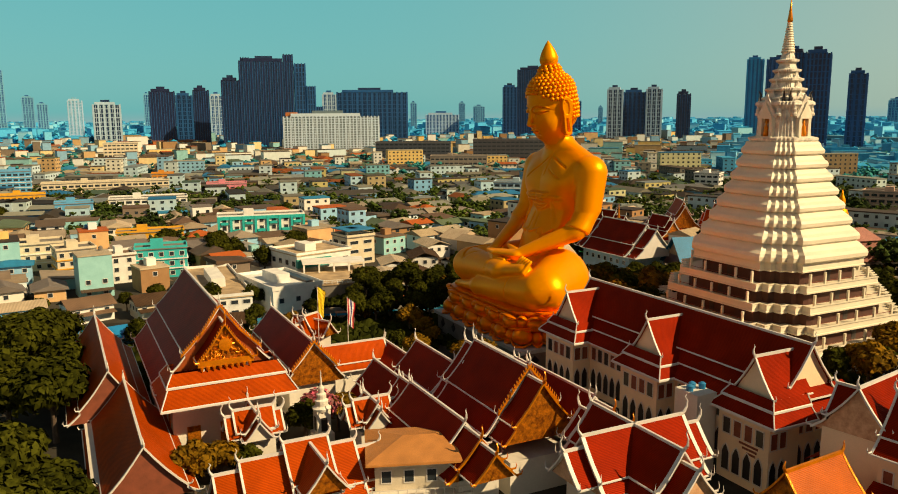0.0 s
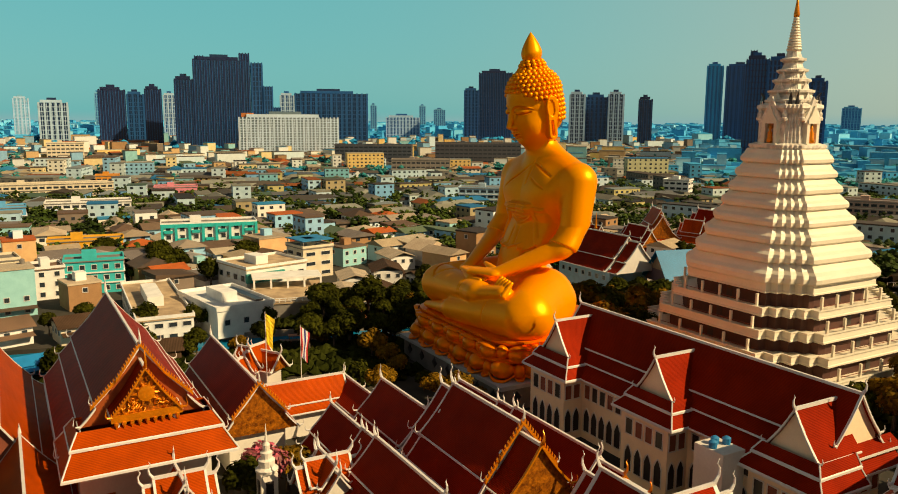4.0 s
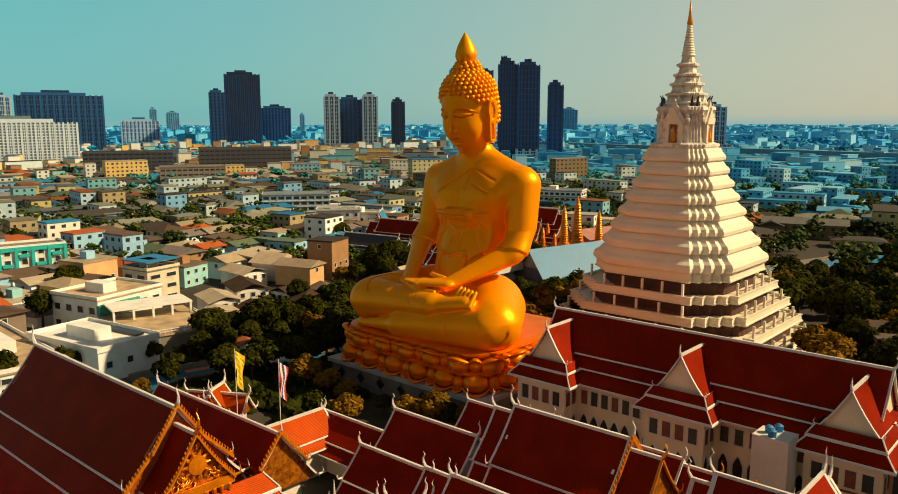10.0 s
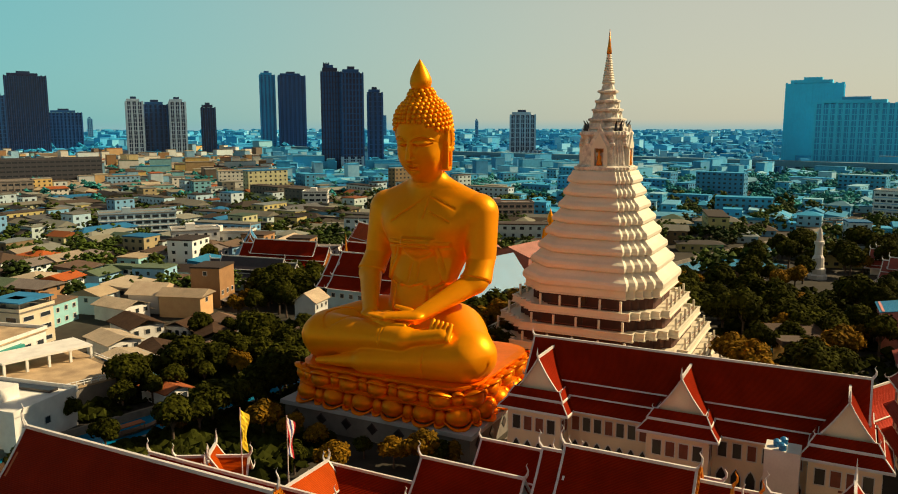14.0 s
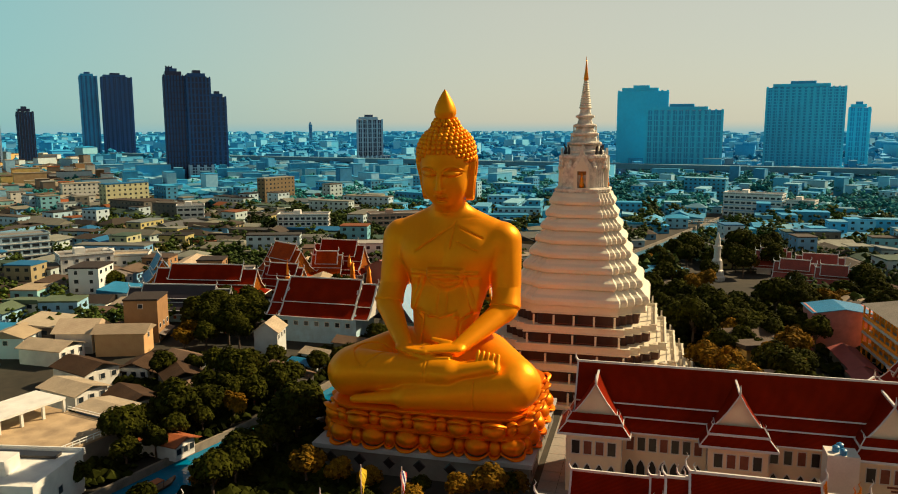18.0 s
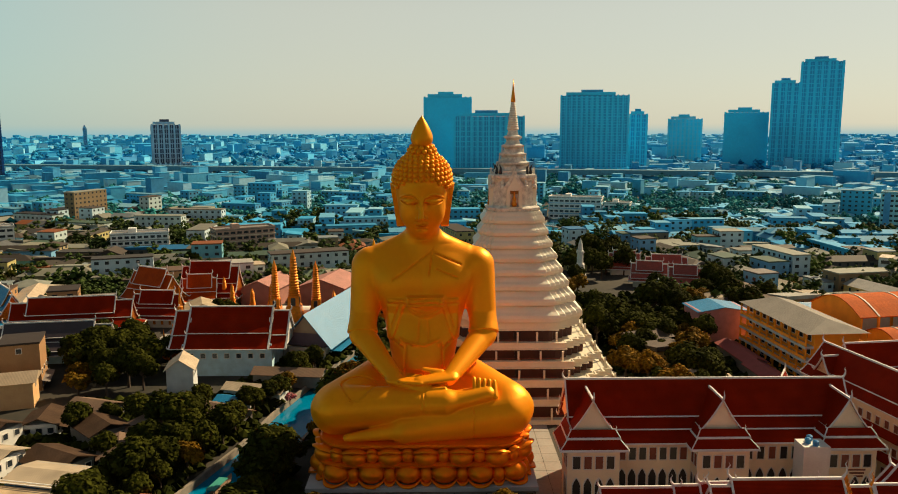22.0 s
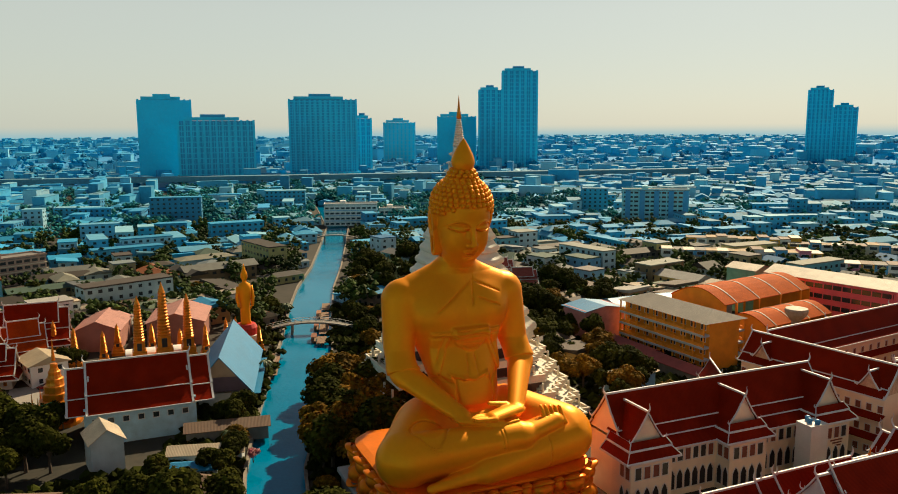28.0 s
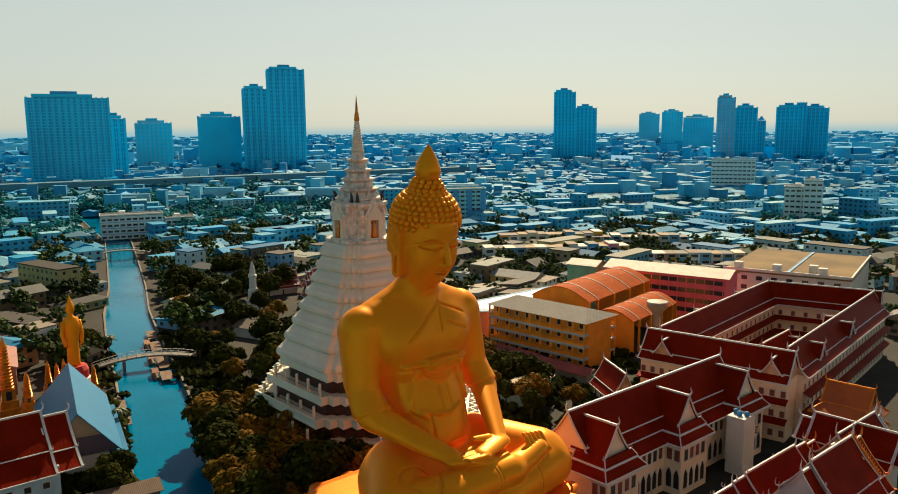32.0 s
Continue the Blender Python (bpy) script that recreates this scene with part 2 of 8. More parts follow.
def surface(fn, lo, hi, step):
    """Skin of the solid fn < 0, one vertex for each cell that the skin crosses."""
    ax = [np.arange(lo[i], hi[i] + step, step, dtype=np.float32) for i in range(3)]
    P = np.meshgrid(*ax, indexing="ij", sparse=True)
    D = np.broadcast_to(fn(P), [len(a) for a in ax]).astype(np.float32)
    S = D < 0
    cnt = np.zeros([s - 1 for s in D.shape], np.int32)
    acc = np.zeros((*cnt.shape, 3), np.float32)
    off = [(i, j, k) for i in (0, 1) for j in (0, 1) for k in (0, 1)]
    sl = lambda o: tuple(slice(o[i], D.shape[i] - 1 + o[i]) for i in range(3))
    for o in off:
        for axis in range(3):
            if o[axis]:
                continue
            q = list(o)
            q[axis] = 1
            d0, d1 = D[sl(o)], D[sl(q)]
            cross = (d0 < 0) != (d1 < 0)
            t = np.where(cross, d0 / np.where(cross, d0 - d1, 1), 0)
            cnt += cross
            for c in range(3):
                acc[..., c] += np.where(cross, o[c] + (t if c == axis else 0), 0)
    live = cnt > 0
    idx = np.full(cnt.shape, -1, np.int64)
    idx[live] = np.arange(live.sum())
    base = np.argwhere(live)
    V = np.array(lo) + (base + acc[live] / cnt[live][:, None]) * step
    F = []
    for axis in range(3):
        b, c = (axis + 1) % 3, (axis + 2) % 3
        s0, s1 = [slice(1, -1)] * 3, [slice(1, -1)] * 3
        s0[axis], s1[axis] = slice(0, -1), slice(1, None)
        A, B = S[tuple(s0)], S[tuple(s1)]
        e = np.argwhere(A != B)
        for sign in (True, False):
            g = e[A[tuple(e.T)] == sign]
            o = g.copy()
            for k in range(3):
                if k != axis:
                    o[:, k] += 1
            q = []
            for db, dc in ((0, 0), (-1, 0), (-1, -1), (0, -1)):
                w = o.copy()
                w[:, b] += db
                w[:, c] += dc
                q.append(idx[tuple(w.T)])
            F.append(np.stack(q if sign else q[::-1], 1))
    return V, np.concatenate(F)


def bell(q, w):
    return np.exp(-(q / w) ** 2)


def ramp01(q, w):
    return 0.5 + 0.5 * np.tanh(q / w)


def window(q, half, w):
    return ramp01(half - np.abs(q), w)


def body(P):
    x, y, z = P
    a = np.abs(y)
    M = (x, a, z)
    torso = smin(ball(P, (0.6, 0, 36.5), (5.6, 9.6, 8.5)), ball(P, (-0.2, 0, 26.5), (5.2, 6.6, 9.5)), 4.5)
    torso = smin(torso, limb(M, (1.0, 0, 41.2), (0.8, 10.4, 40.2), 3.3, 3.3), 3.0)
    torso = smin(torso, ball(M, (-2.6, 4.6, 37.2), (2.8, 4.6, 3.6)), 2.2)
    # robe edges, belt, swags, side flaps, cord and apron in relief on the front
    fold = 43.3 - (y + 1.9) * 0.66
    rel = -0.30 * bell((z - fold) * 0.83, 0.15) * window(y - 2.1, 4.0, 0.15)
    rel = rel - 0.30 * bell(y + 1.9 - 0.14 * (43.3 - z), 0.15) * window(z - 41.6, 2.7, 0.15)
    for low in (0.0, 2.7):
        rel = rel - 0.28 * bell(z - 43.2 + low - 0.42 * (y + 2.0), 0.15) * window(y + 4.9, 2.8 - 0.2 * low, 0.15)
    mid = window(y + 0.5, 3.7, 0.25)
    belt = window(z - 34.2, 0.95, 0.12)
    rel = rel + belt * mid * (1.25 + 0.16 * np.cos((z - 34.2) * 7 + 0.8 * np.sin(y * 0.9)) - 0.12 * bell(y + 0.3, 0.25))
    side = window(z - 34.15 + 0.04 * (a - 3.5), 0.45, 0.1) * window(a - 5.2, 2.0, 0.2)
    rel = rel + 0.42 * side * (1 + 0.25 * np.cos((z - 34) * 14))
    for zc, k in ((32.9, 0.05), (32.1, 0.09), (31.2, 0.13)):
        rel = rel + 0.38 * bell(z - zc - k * (y + 0.5) ** 2, 0.30) * window(y + 0.5, 3.5, 0.25) * ramp01(33.6 - z, 0.2)
    edge = 3.5 + (34.0 - z) * 0.36
    rel = rel + 0.42 * ramp01(a - edge, 0.12) * window(z - 30.0, 3.4, 0.2) * ramp01(7.4 - a, 0.2)
    rel = rel - 0.26 * bell(a - edge - 1.0, 0.2) * window(z - 31.2, 2.4, 0.3)
    cord = 26.45 + 0.05 * (y - 0.7) ** 2 - 0.25 * bell(y + 0.2, 0.6)
    rel = rel + 0.42 * bell(z - cord, 0.22) * window(y - 0.7, 4.0, 0.15)
    for ky in (2.0, -3.1, 4.5):
        rel = rel + 0.5 * bell(np.sqrt((y - ky) ** 2 + (z - 26.5) ** 2), 0.42)
    rel = rel - 0.30 * bell(np.abs(y + 0.2) - 3.6, 0.2) * window(z - 23.4, 3.0, 0.3)
    rel = rel - 0.30 * bell(np.abs(y + 0.2) - 0.8 - 0.05 * (31 - z), 0.2) * window(z - 28.6, 1.9, 0.3)
    rel = rel - 0.28 * bell(z - 24.6 - 0.06 * y * y, 0.2) * window(a - 5.0, 1.3, 0.2)
    torso = torso - rel * ramp01(-x - 0.6, 0.5)
    for s in (3.3, -4.3):
        torso = smin(torso, ball(P, (-5.0, s, 34.1), (0.9, 0.6, 0.85)), 0.25)
    neck = limb(P, (0.4, 0, 41.5), (-0.6, 0, 49.5), 3.5, 3.0)
    torso = smin(torso, neck, 1.8)
    torso = smin(torso, limb(M, (0.8, 1.0, 44.6), (1.0, 8.2, 42.0), 2.6, 1.9), 1.6)
    upper = limb(M, (1.0, 11.4, 39.8), (-1.0, 12.5, 28.0), 3.15, 2.45)
    fore = limb(M, (-1.2, 12.4, 27.4), (-9.6, 5.0, 22.0), 2.35, 1.35)
    arms = smin(upper, fore, 1.1)
    sleeve = np.maximum(arms - 0.34, 27.6 - 0.45 * (x + 1.5) - z)
    arms = np.minimum(arms, sleeve)
    d = smin(torso, arms, 0.9)
    hips = ball(P, (1.5, 0, 16.0), (8.2, 13.0, 6.5))
    thigh = limb(M, (0.0, 8.5, 17.2), (-8.4, 15.3, 16.2), 5.6, 4.8)
    lap = ball(P, (-5.0, 0, 14.0), (9.5, 15.5, 4.6))
    legs = smin(smin(hips, thigh, 2.0), lap, 2.0)
    up = smin(limb(P, (-10.2, 15.0, 16.8), (-12.4, -4.0, 18.4), 4.1, 2.5), limb(P, (-12.4, -4.0, 18.4), (-11.6, -11.6, 19.9), 2.3, 1.75, 0.75), 0.8)
    down = smin(limb(P, (-10.0, -15.0, 15.6), (-13.8, 3.0, 14.0), 4.3, 2.4), limb(P, (-13.8, 3.0, 14.0), (-14.4, 12.8, 12.9), 2.0, 0.9, 0.8), 0.8)
    for k, q in ((0, 6.0), (1, 6.6)):
        band = np.maximum(np.abs(y - q + 6.5) - 0.1, 0 * x)
        up = np.maximum(up, -np.maximum(np.maximum(up - 0.2, -up - 0.16), band))
    rope = np.maximum(np.abs(y + 9.0) - 0.1, 0 * x)
    down = np.maximum(down, -np.maximum(np.maximum(down - 0.2, -down - 0.2), rope))
    legs = smin(smin(legs, up, 0.45), down, 0.45)
    for k in range(5):
        ty = -9.4 - 0.92 * k
        toe = limb(P, (-12.6, ty, 19.6), (-11.0, ty - 0.1, 22.2 - 0.12 * k), 0.50, 0.38)
        legs = smin(legs, toe, 0.05)
    legs = np.maximum(legs, 11.0 - z)
    seam = np.maximum(np.abs(np.sqrt((x + 9) ** 2 + (y - 11.5) ** 2 + (z - 17) ** 2) - 5.0) - 0.16, 16 - z)
    legs = np.maximum(legs, -np.maximum(np.maximum(legs - 0.2, -legs - 0.26), seam))
    d = smin(d, legs, 0.7)
    palm = limb(P, (-9.8, -5.2, 22.2), (-11.4, 0.2, 22.0), 1.6, 1.35, 0.55)
    low_palm = limb(P, (-9.8, 5.2, 21.8), (-11.6, -0.4, 20.9), 1.6, 1.4, 0.55)
    for s, zz, tip in ((1, 21.9, 4.3), (-1, 20.8, 4.6)):
        for k in range(4):
            f = limb(P, (-10.3 - 0.74 * k, s * 0.2, zz), (-10.4 - 0.62 * k, s * (tip - 0.3 * abs(k - 1.5)), zz + 0.2), 0.42, 0.30)
            if s > 0:
                palm = smin(palm, f, 0.10)
            else:
                low_palm = smin(low_palm, f, 0.10)
        thumb = limb(P, (-9.4, -s * 3.6, zz + 0.9), (-9.6, -s * 0.25, zz + 1.5), 0.55, 0.36)
        palm = smin(palm, thumb, 0.25) if s > 0 else palm
        low_palm = smin(low_palm, thumb, 0.25) if s < 0 else low_palm
    d = smin(d, np.minimum(palm, low_palm), 0.2)
    return d


def head(P):
    x, y, z = P
    a = np.abs(y)
    M = (x, a, z)
    skull = smin(ball(P, (-0.2, 0, 54.6), (5.2, 4.9, 6.6)), ball(P, (-1.6, 0, 50.6), (4.0, 3.15, 4.0)), 2.0)
    skull = smin(skull, ball(P, (-3.75, 0, 47.85), (1.2, 1.5, 1.15)), 1.3)
    skull = smin(skull, ball(M, (-3.0, 2.0, 50.8), (1.5, 1.5, 1.9)), 2.2)
    # brows, closed lids, lips and chin in relief on the front
    arc = 55.0 - 0.26 * (a - 2.2) ** 2
    rel = 0.20 * bell(z - arc - 0.1, 0.13) * window(a - 2.2, 1.8, 0.15)
    rel = rel - 0.26 * bell(a - 2.2, 1.5) * bell(z - 54.55 + 0.2 * (a - 2.2) ** 2, 0.22) - 0.35 * bell(a - 1.0, 0.45) * bell(z - 53.2, 0.8)
    rel = rel + 0.30 * np.sqrt(np.clip(1 - ((a - 2.15) / 1.5) ** 2 - ((z - 53.85) / 0.72) ** 2, 0, 1))
    rel = rel - 0.38 * bell(z - 53.25 - 0.13 * (a - 2.15) ** 2, 0.11) * window(a - 2.2, 1.6, 0.1)
    rel = rel + 0.44 * bell(z - 49.45 - 0.03 * a * a + 0.10 * bell(a, 0.25), 0.20) * window(a, 1.25, 0.2)
    rel = rel + 0.48 * bell(z - 48.88 - 0.10 * a * a, 0.26) * window(a, 0.80, 0.2)
    rel = rel - 0.36 * bell(z - 49.17 - 0.06 * a * a, 0.10) * window(a, 1.2, 0.15)
    rel = rel - 0.25 * bell(z - 48.25, 0.25) * window(a, 0.9, 0.3) - 0.14 * bell(a, 0.2) * window(z - 49.95, 0.3, 0.1)
    d = skull - 1.15 * rel * ramp01(-x - 2.0, 0.4)
    nose = smin(limb(P, (-5.1, 0, 54.5), (-6.75, 0, 50.95), 0.36, 0.54), ball(M, (-5.85, 0.64, 50.75), (0.68, 0.5, 0.45)), 0.25)
    nose = np.maximum(nose, 50.32 - z)
    d = smin(d, nose, 0.28)
    d = smin(d, limb(P, (-1.0, 0, 49), (0.2, 0, 43), 3.0, 3.3), 1.0)
    for zz in (45.6, 44.6):
        ring = np.maximum(np.abs(z - zz - 0.10 * (x + 3)) - 0.08, -d - 0.2)
        d = np.maximum(d, -np.maximum(ring, d - 0.3))
    mid = 4.15 + (z - 47.6) * 0.15
    shape = smin(np.sqrt(((x - 0.5) / 1.4) ** 2 + ((z - 53.9) / 2.4) ** 2) - 1, (limb((x, 0 * y, z), (0.2, 0, 52.0), (-0.1, 0, 48.6), 1.0, 0.95) + 0 * y) / 1.0, 0.3)
    ear = np.maximum(shape, np.abs(a - mid) - 0.60 - 0.10 * (53 - z) * (z < 53) * 0.3)
    hollow = np.maximum(np.sqrt(((x - 0.2) / 0.75) ** 2 + ((z - 53.9) / 1.6) ** 2) - 1, mid + 0.36 - a)
    slot = np.maximum(limb((x, 0 * y, z), (-0.05, 0, 51.2), (-0.1, 0, 48.7), 0.30, 0.36), mid + 0.25 - a)
    ear = np.maximum(np.maximum(ear, -hollow), -slot)
    d = smin(d, ear, 0.2)
    hair = smin(ball(P, (0.6, 0, 57.0), (5.35, 5.3, 5.1)), ball(P, (0.5, 0, 61.2), (2.5, 2.5, 2.0)), 0.8)
    hair = smin(hair, ball(P, (2.2, 0, 53.6), (3.4, 4.4, 5.0)), 1.5)
    hair = np.maximum(hair, (57.5 - 0.09 * y * y - z) - np.maximum(x - 0.2, 0) * 3)
    d = np.minimum(d, hair)
    rr = np.sqrt((x - 0.5) ** 2 + y * y)
    t = np.clip((z - 63.0) / 5.95, 0, 1)
    prof = np.where(t < 0.3, 1.50 + 0.58 * np.sin(np.pi * t / 0.6), 2.08 * (1 - (np.maximum(t - 0.3, 0) / 0.7) ** 1.45))
    flame = np.maximum((rr - prof) * 0.8, np.maximum(62.4 - z, z - 68.95))
    return np.minimum(d, flame)


def curls():
    """Rows of small curls over the hair, from the nape up to the bun."""
    out = Mesh()
    rows = [(4.9, 51.6), (5.1, 52.5), (5.25, 53.4), (5.35, 54.3), (5.4, 55.2), (5.42, 56.1)]
    t = 0.0
    while t < 72:
        rows.append((5.4 * math.cos(radians(t)), 57.0 + 5.1 * math.sin(radians(t))))
        t += 9.4
    rows += [(2.62, 61.75), (2.35, 62.5), (1.95, 63.1)]
    for k, (r, z) in enumerate(rows):
        count = int(2 * math.pi * r / 1.0)
        for i in range(count):
            u = 2 * math.pi * (i + 0.5 * (k % 2)) / count
            px, py = 0.55 + r * math.cos(u), r * math.sin(u)
            if px < 0.9 and z < 57.7 - 0.095 * py * py or (z < 54 and px < 1.8):
                continue
            q = Vector((px - 0.5, py, max(0, z - 57) * (1.0 if k < len(rows) - 3 else 0.3))).normalized().to_track_quat("Z", "Y")
            rings = [[Vector((px, py, z)) + q @ Vector((rr * math.cos(w), rr * math.sin(w), h)) for w in [math.pi * s / 4 for s in range(8)]] for rr, h in ((0.5, -0.35), (0.51, 0.02), (0.40, 0.30), (0.15, 0.46))]
            out.loft(rings)
    return out


def settle(V):
    """Legs forward of the seat, the back set upright behind them, the head bowed and turned a little."""
    V = np.array(V, float)
    z = V[:, 2]
    V[:, 0] += np.interp(z, (19.0, 22.0, 31.5, 44.5, 57.0, 69.0), (-1.9, -1.5, 3.4, 3.5, 0.1, -0.9))
    turn = np.radians(np.interp(z, (45.0, 49.0), (0.0, -1.0)))
    x, y = V[:, 0] - 0.3, V[:, 1].copy()
    V[:, 0], V[:, 1] = 0.3 + x * np.cos(turn) - y * np.sin(turn), x * np.sin(turn) + y * np.cos(turn)
    V[:, 2] = z + (V[:, 0] - 0.6) * np.interp(z, (44.5, 49.0), (0.0, 0.13))
    V[:, 1] *= np.interp(z, (17.0, 26.0, 31.0, 43.0, 48.0), (1.01, 0.95, 0.94, 0.94, 1.0))
    return V


def statue():
    V1, F1 = surface(body, (-18, -21.5, 9.8), (11, 21.5, 47.2), STEP_BODY)
    V2, F2 = surface(head, (-8, -7, 44.2), (8, 7, 69.6), STEP_HEAD)
    c = curls()
    nv = len(V1)
    me = bpy.data.meshes.new("buddha_statue")
    tri = [f for f in c.f]
    n2 = nv + len(V2)
    faces = F1.tolist() + (F2 + nv).tolist() + [tuple(i + n2 for i in f) for f in tri]
    me.from_pydata(settle(np.concatenate([V1, V2, np.array(c.v)])).tolist(), [], faces)
    me.materials.append(GOLD)
    me.shade_smooth()
    ob = new("buddha_statue", me)
    return tagged(ob, "giant golden seated Buddha statue in meditation pose", "statue")


STEP_BODY, STEP_HEAD = 0.155, 0.115
statue()


# ---- pedestal under the statue ----
PX0, PX1, PY = -17.6, 13.5, 18.4


def rounded(x0, x1, hy, r, n=6):
    """A rounded rectangle's outline, anticlockwise."""
    pts = []
    for cx, cy, a in ((x1 - r, hy - r, 0), (x0 + r, hy - r, 90), (x0 + r, -hy + r, 180), (x1 - r, -hy + r, 270)):
        for k in range(n + 1):
            t = radians(a + 90 * k / n)
            pts.append((cx + r * math.cos(t), cy + r * math.sin(t)))
    return pts


def ring_loft(prof, x0, x1, hy, r):
    m = Mesh()
    m.loft([[(x, y, z) for x, y in rounded(x0 - o, x1 + o, hy + o, max(r + o, 0.5))] for o, z in prof])
    return m


def along(outline, count):
    """Even places along a closed outline with the outward direction."""
    P = [Vector((*p, 0)) for p in outline]
    L = [(P[(i + 1) % len(P)] - P[i]).length for i in range(len(P))]
    tot = sum(L)
    for k in range(count):
        s = tot * k / count
        i = 0
        while s > L[i]:
            s -= L[i]
            i += 1
        d = (P[(i + 1) % len(P)] - P[i]).normalized()
        yield P[i] + d * s, math.degrees(math.atan2(-d.x, d.y))


def petal(w, h, out, hang):
    """One lotus petal: a round bulb under a scalloped lip; hang turns the lip upwards."""
    m = Mesh()
    n, rows = 12, 9
    rings = []
    for i in range(rows):
        t = math.pi * (0.04 + 0.92 * i / (rows - 1))
        rings.append([(out * math.sin(t) * math.cos(u) - 0.2, w / 2 * math.sin(t) * math.sin(u), h * 0.5 - h * 0.52 * math.cos(t)) for u in [-math.pi * 0.55 + 1.1 * math.pi * k / n for k in range(n + 1)]])
    m.loft(rings, closed=False, cap=False)
    top, k = (h, 1) if hang else (0.0, -1)
    lip = []
    for dx, dz in ((-0.9, 0.30), (0.02, 0.28), (0.20, 0.16), (0.16, -0.06), (-0.8, -0.12)):
        lip.append([((out * 1.02 + dx) * max(0.15, math.cos(0.5 * math.pi * abs(u) ** 1.6)) - 0.1, w * 0.56 * u, top + k * (dz - 1.05 * abs(u) ** 2 + 0.22 * max(0, 0.25 - abs(u)) * -1)) for u in [-1 + 2 * q / n for q in range(n + 1)]])
    m.loft(lip, closed=False, cap=False)
    return m


ped = thing("lotus_pedestal", "golden lotus pedestal with two rows of petals", "pedestal")
part("core", ring_loft([(0.2, 4.9), (0.4, 6.6), (-0.6, 8.3), (-0.6, 8.9), (0.2, 10.8), (0.9, 11.6), (0.9, 12.0), (-0.6, 12.2)], PX0 + 0.8, PX1 - 0.8, PY - 0.8, 5), LOTUS, ped)
part("rim", ring_loft([(0.9, 8.25), (1.1, 8.6), (0.4, 8.9)], PX0, PX1, PY - 0.3, 5), LOTUS, ped)
low_p = petal(4.6, 3.5, 2.2, False).data("petal", LOTUS, smooth=True)
up_p = petal(4.5, 3.3, 2.0, True).data("petal", LOTUS, smooth=True)
mid_p = petal(2.4, 2.9, 1.3, False).data("back_petal", LOTUS, smooth=True)
tip_p = petal(2.4, 2.6, 1.2, True).data("back_petal", LOTUS, smooth=True)
N_P = 20
ring1, ring2 = rounded(PX0, PX1, PY, 5), rounded(PX0 + 0.3, PX1 - 0.3, PY - 0.3, 5)
for k, (p, a) in enumerate(along(ring1, 2 * N_P)):
    part("petal" if k % 2 else "back_petal", low_p if k % 2 else mid_p, None, ped, m=pose(p.x, p.y, 5.15, 0, 0, a))
for k, (p, a) in enumerate(along(ring2, 2 * N_P)):
    part("back_petal" if k % 2 else "petal", tip_p if k % 2 else up_p, None, ped, m=pose(p.x, p.y, 8.5 if k % 2 else 8.0, 0, 0, a))

plinth = thing("plinth", "grey stone plinth with dark diamond panels under the pedestal", "plinth")
part("base", Mesh().box(-18.7, -19.6, 0, 14.8, 19.6, 4.2), GREY, plinth)
part("cornice", Mesh().box(-19.4, -20.2, 4.2, 15.4, 20.2, 5.0), mat("pale grey stone", (0.42, 0.43, 0.42), 0.7, 0, 0.3, 0.2), plinth)
diamond = Mesh().add([(0, 0, 0), (0, 1.2, 1.2), (0, 0, 2.4), (0, -1.2, 1.2), (-0.12, 0, 0.3), (-0.12, 0.9, 1.2), (-0.12, 0, 2.1), (-0.12, -0.9, 1.2)],
                     [(0, 1, 5, 4), (1, 2, 6, 5), (2, 3, 7, 6), (3, 0, 4, 7), (4, 5, 6, 7)]).data("diamond_panel", DARK)
for i in range(7):
    part("diamond_panel", diamond, None, plinth, m=pose(-18.71, -16.8 + 5.6 * i, 1.2))
for i in range(6):
    part("diamond_panel", diamond, None, plinth, m=pose(-15.5 + 5.6 * i, -19.61, 1.2, 0, 0, 90))


# ---- the white pagoda ----
STAINED = mat("rain-stained white plaster", (0.72, 0.68, 0.58), 0.7, 0, 0.8, 0.6, col2=(0.34, 0.30, 0.26), bump=0.1)
PGX, PGY = 50.2, -21.7


def pagoda_plan(r, notch=1.0):
    """An eight-cornered plan whose diagonal corners step in and out."""
    pts = []
    for q in range(4):
        a = radians(90 * q)
        w, k = r * 0.52, 5
        corner = []
        for i in range(k + 1):
            t = i / k
            bx, by = r + (w - r) * t, w + (r - w) * t
            corner.append((bx, by))
            if i < k:
                t2 = (i + 0.5) / k
                cx, cy = r + (w - r) * t2, w + (r - w) * t2
                s = notch * r * 0.036
                corner.append((cx + s, cy + s))
        for x, y in corner:
            pts.append((x * math.cos(a) - y * math.sin(a), x * math.sin(a) + y * math.cos(a)))
    return pts


def pag_ring(r, z, notch=1.0):
    return [(x, y, z) for x, y in pagoda_plan(r, notch)]


pagoda = thing("pagoda", "tall white stepped pagoda with a gilded spire", "pagoda", (PGX, PGY, 0))
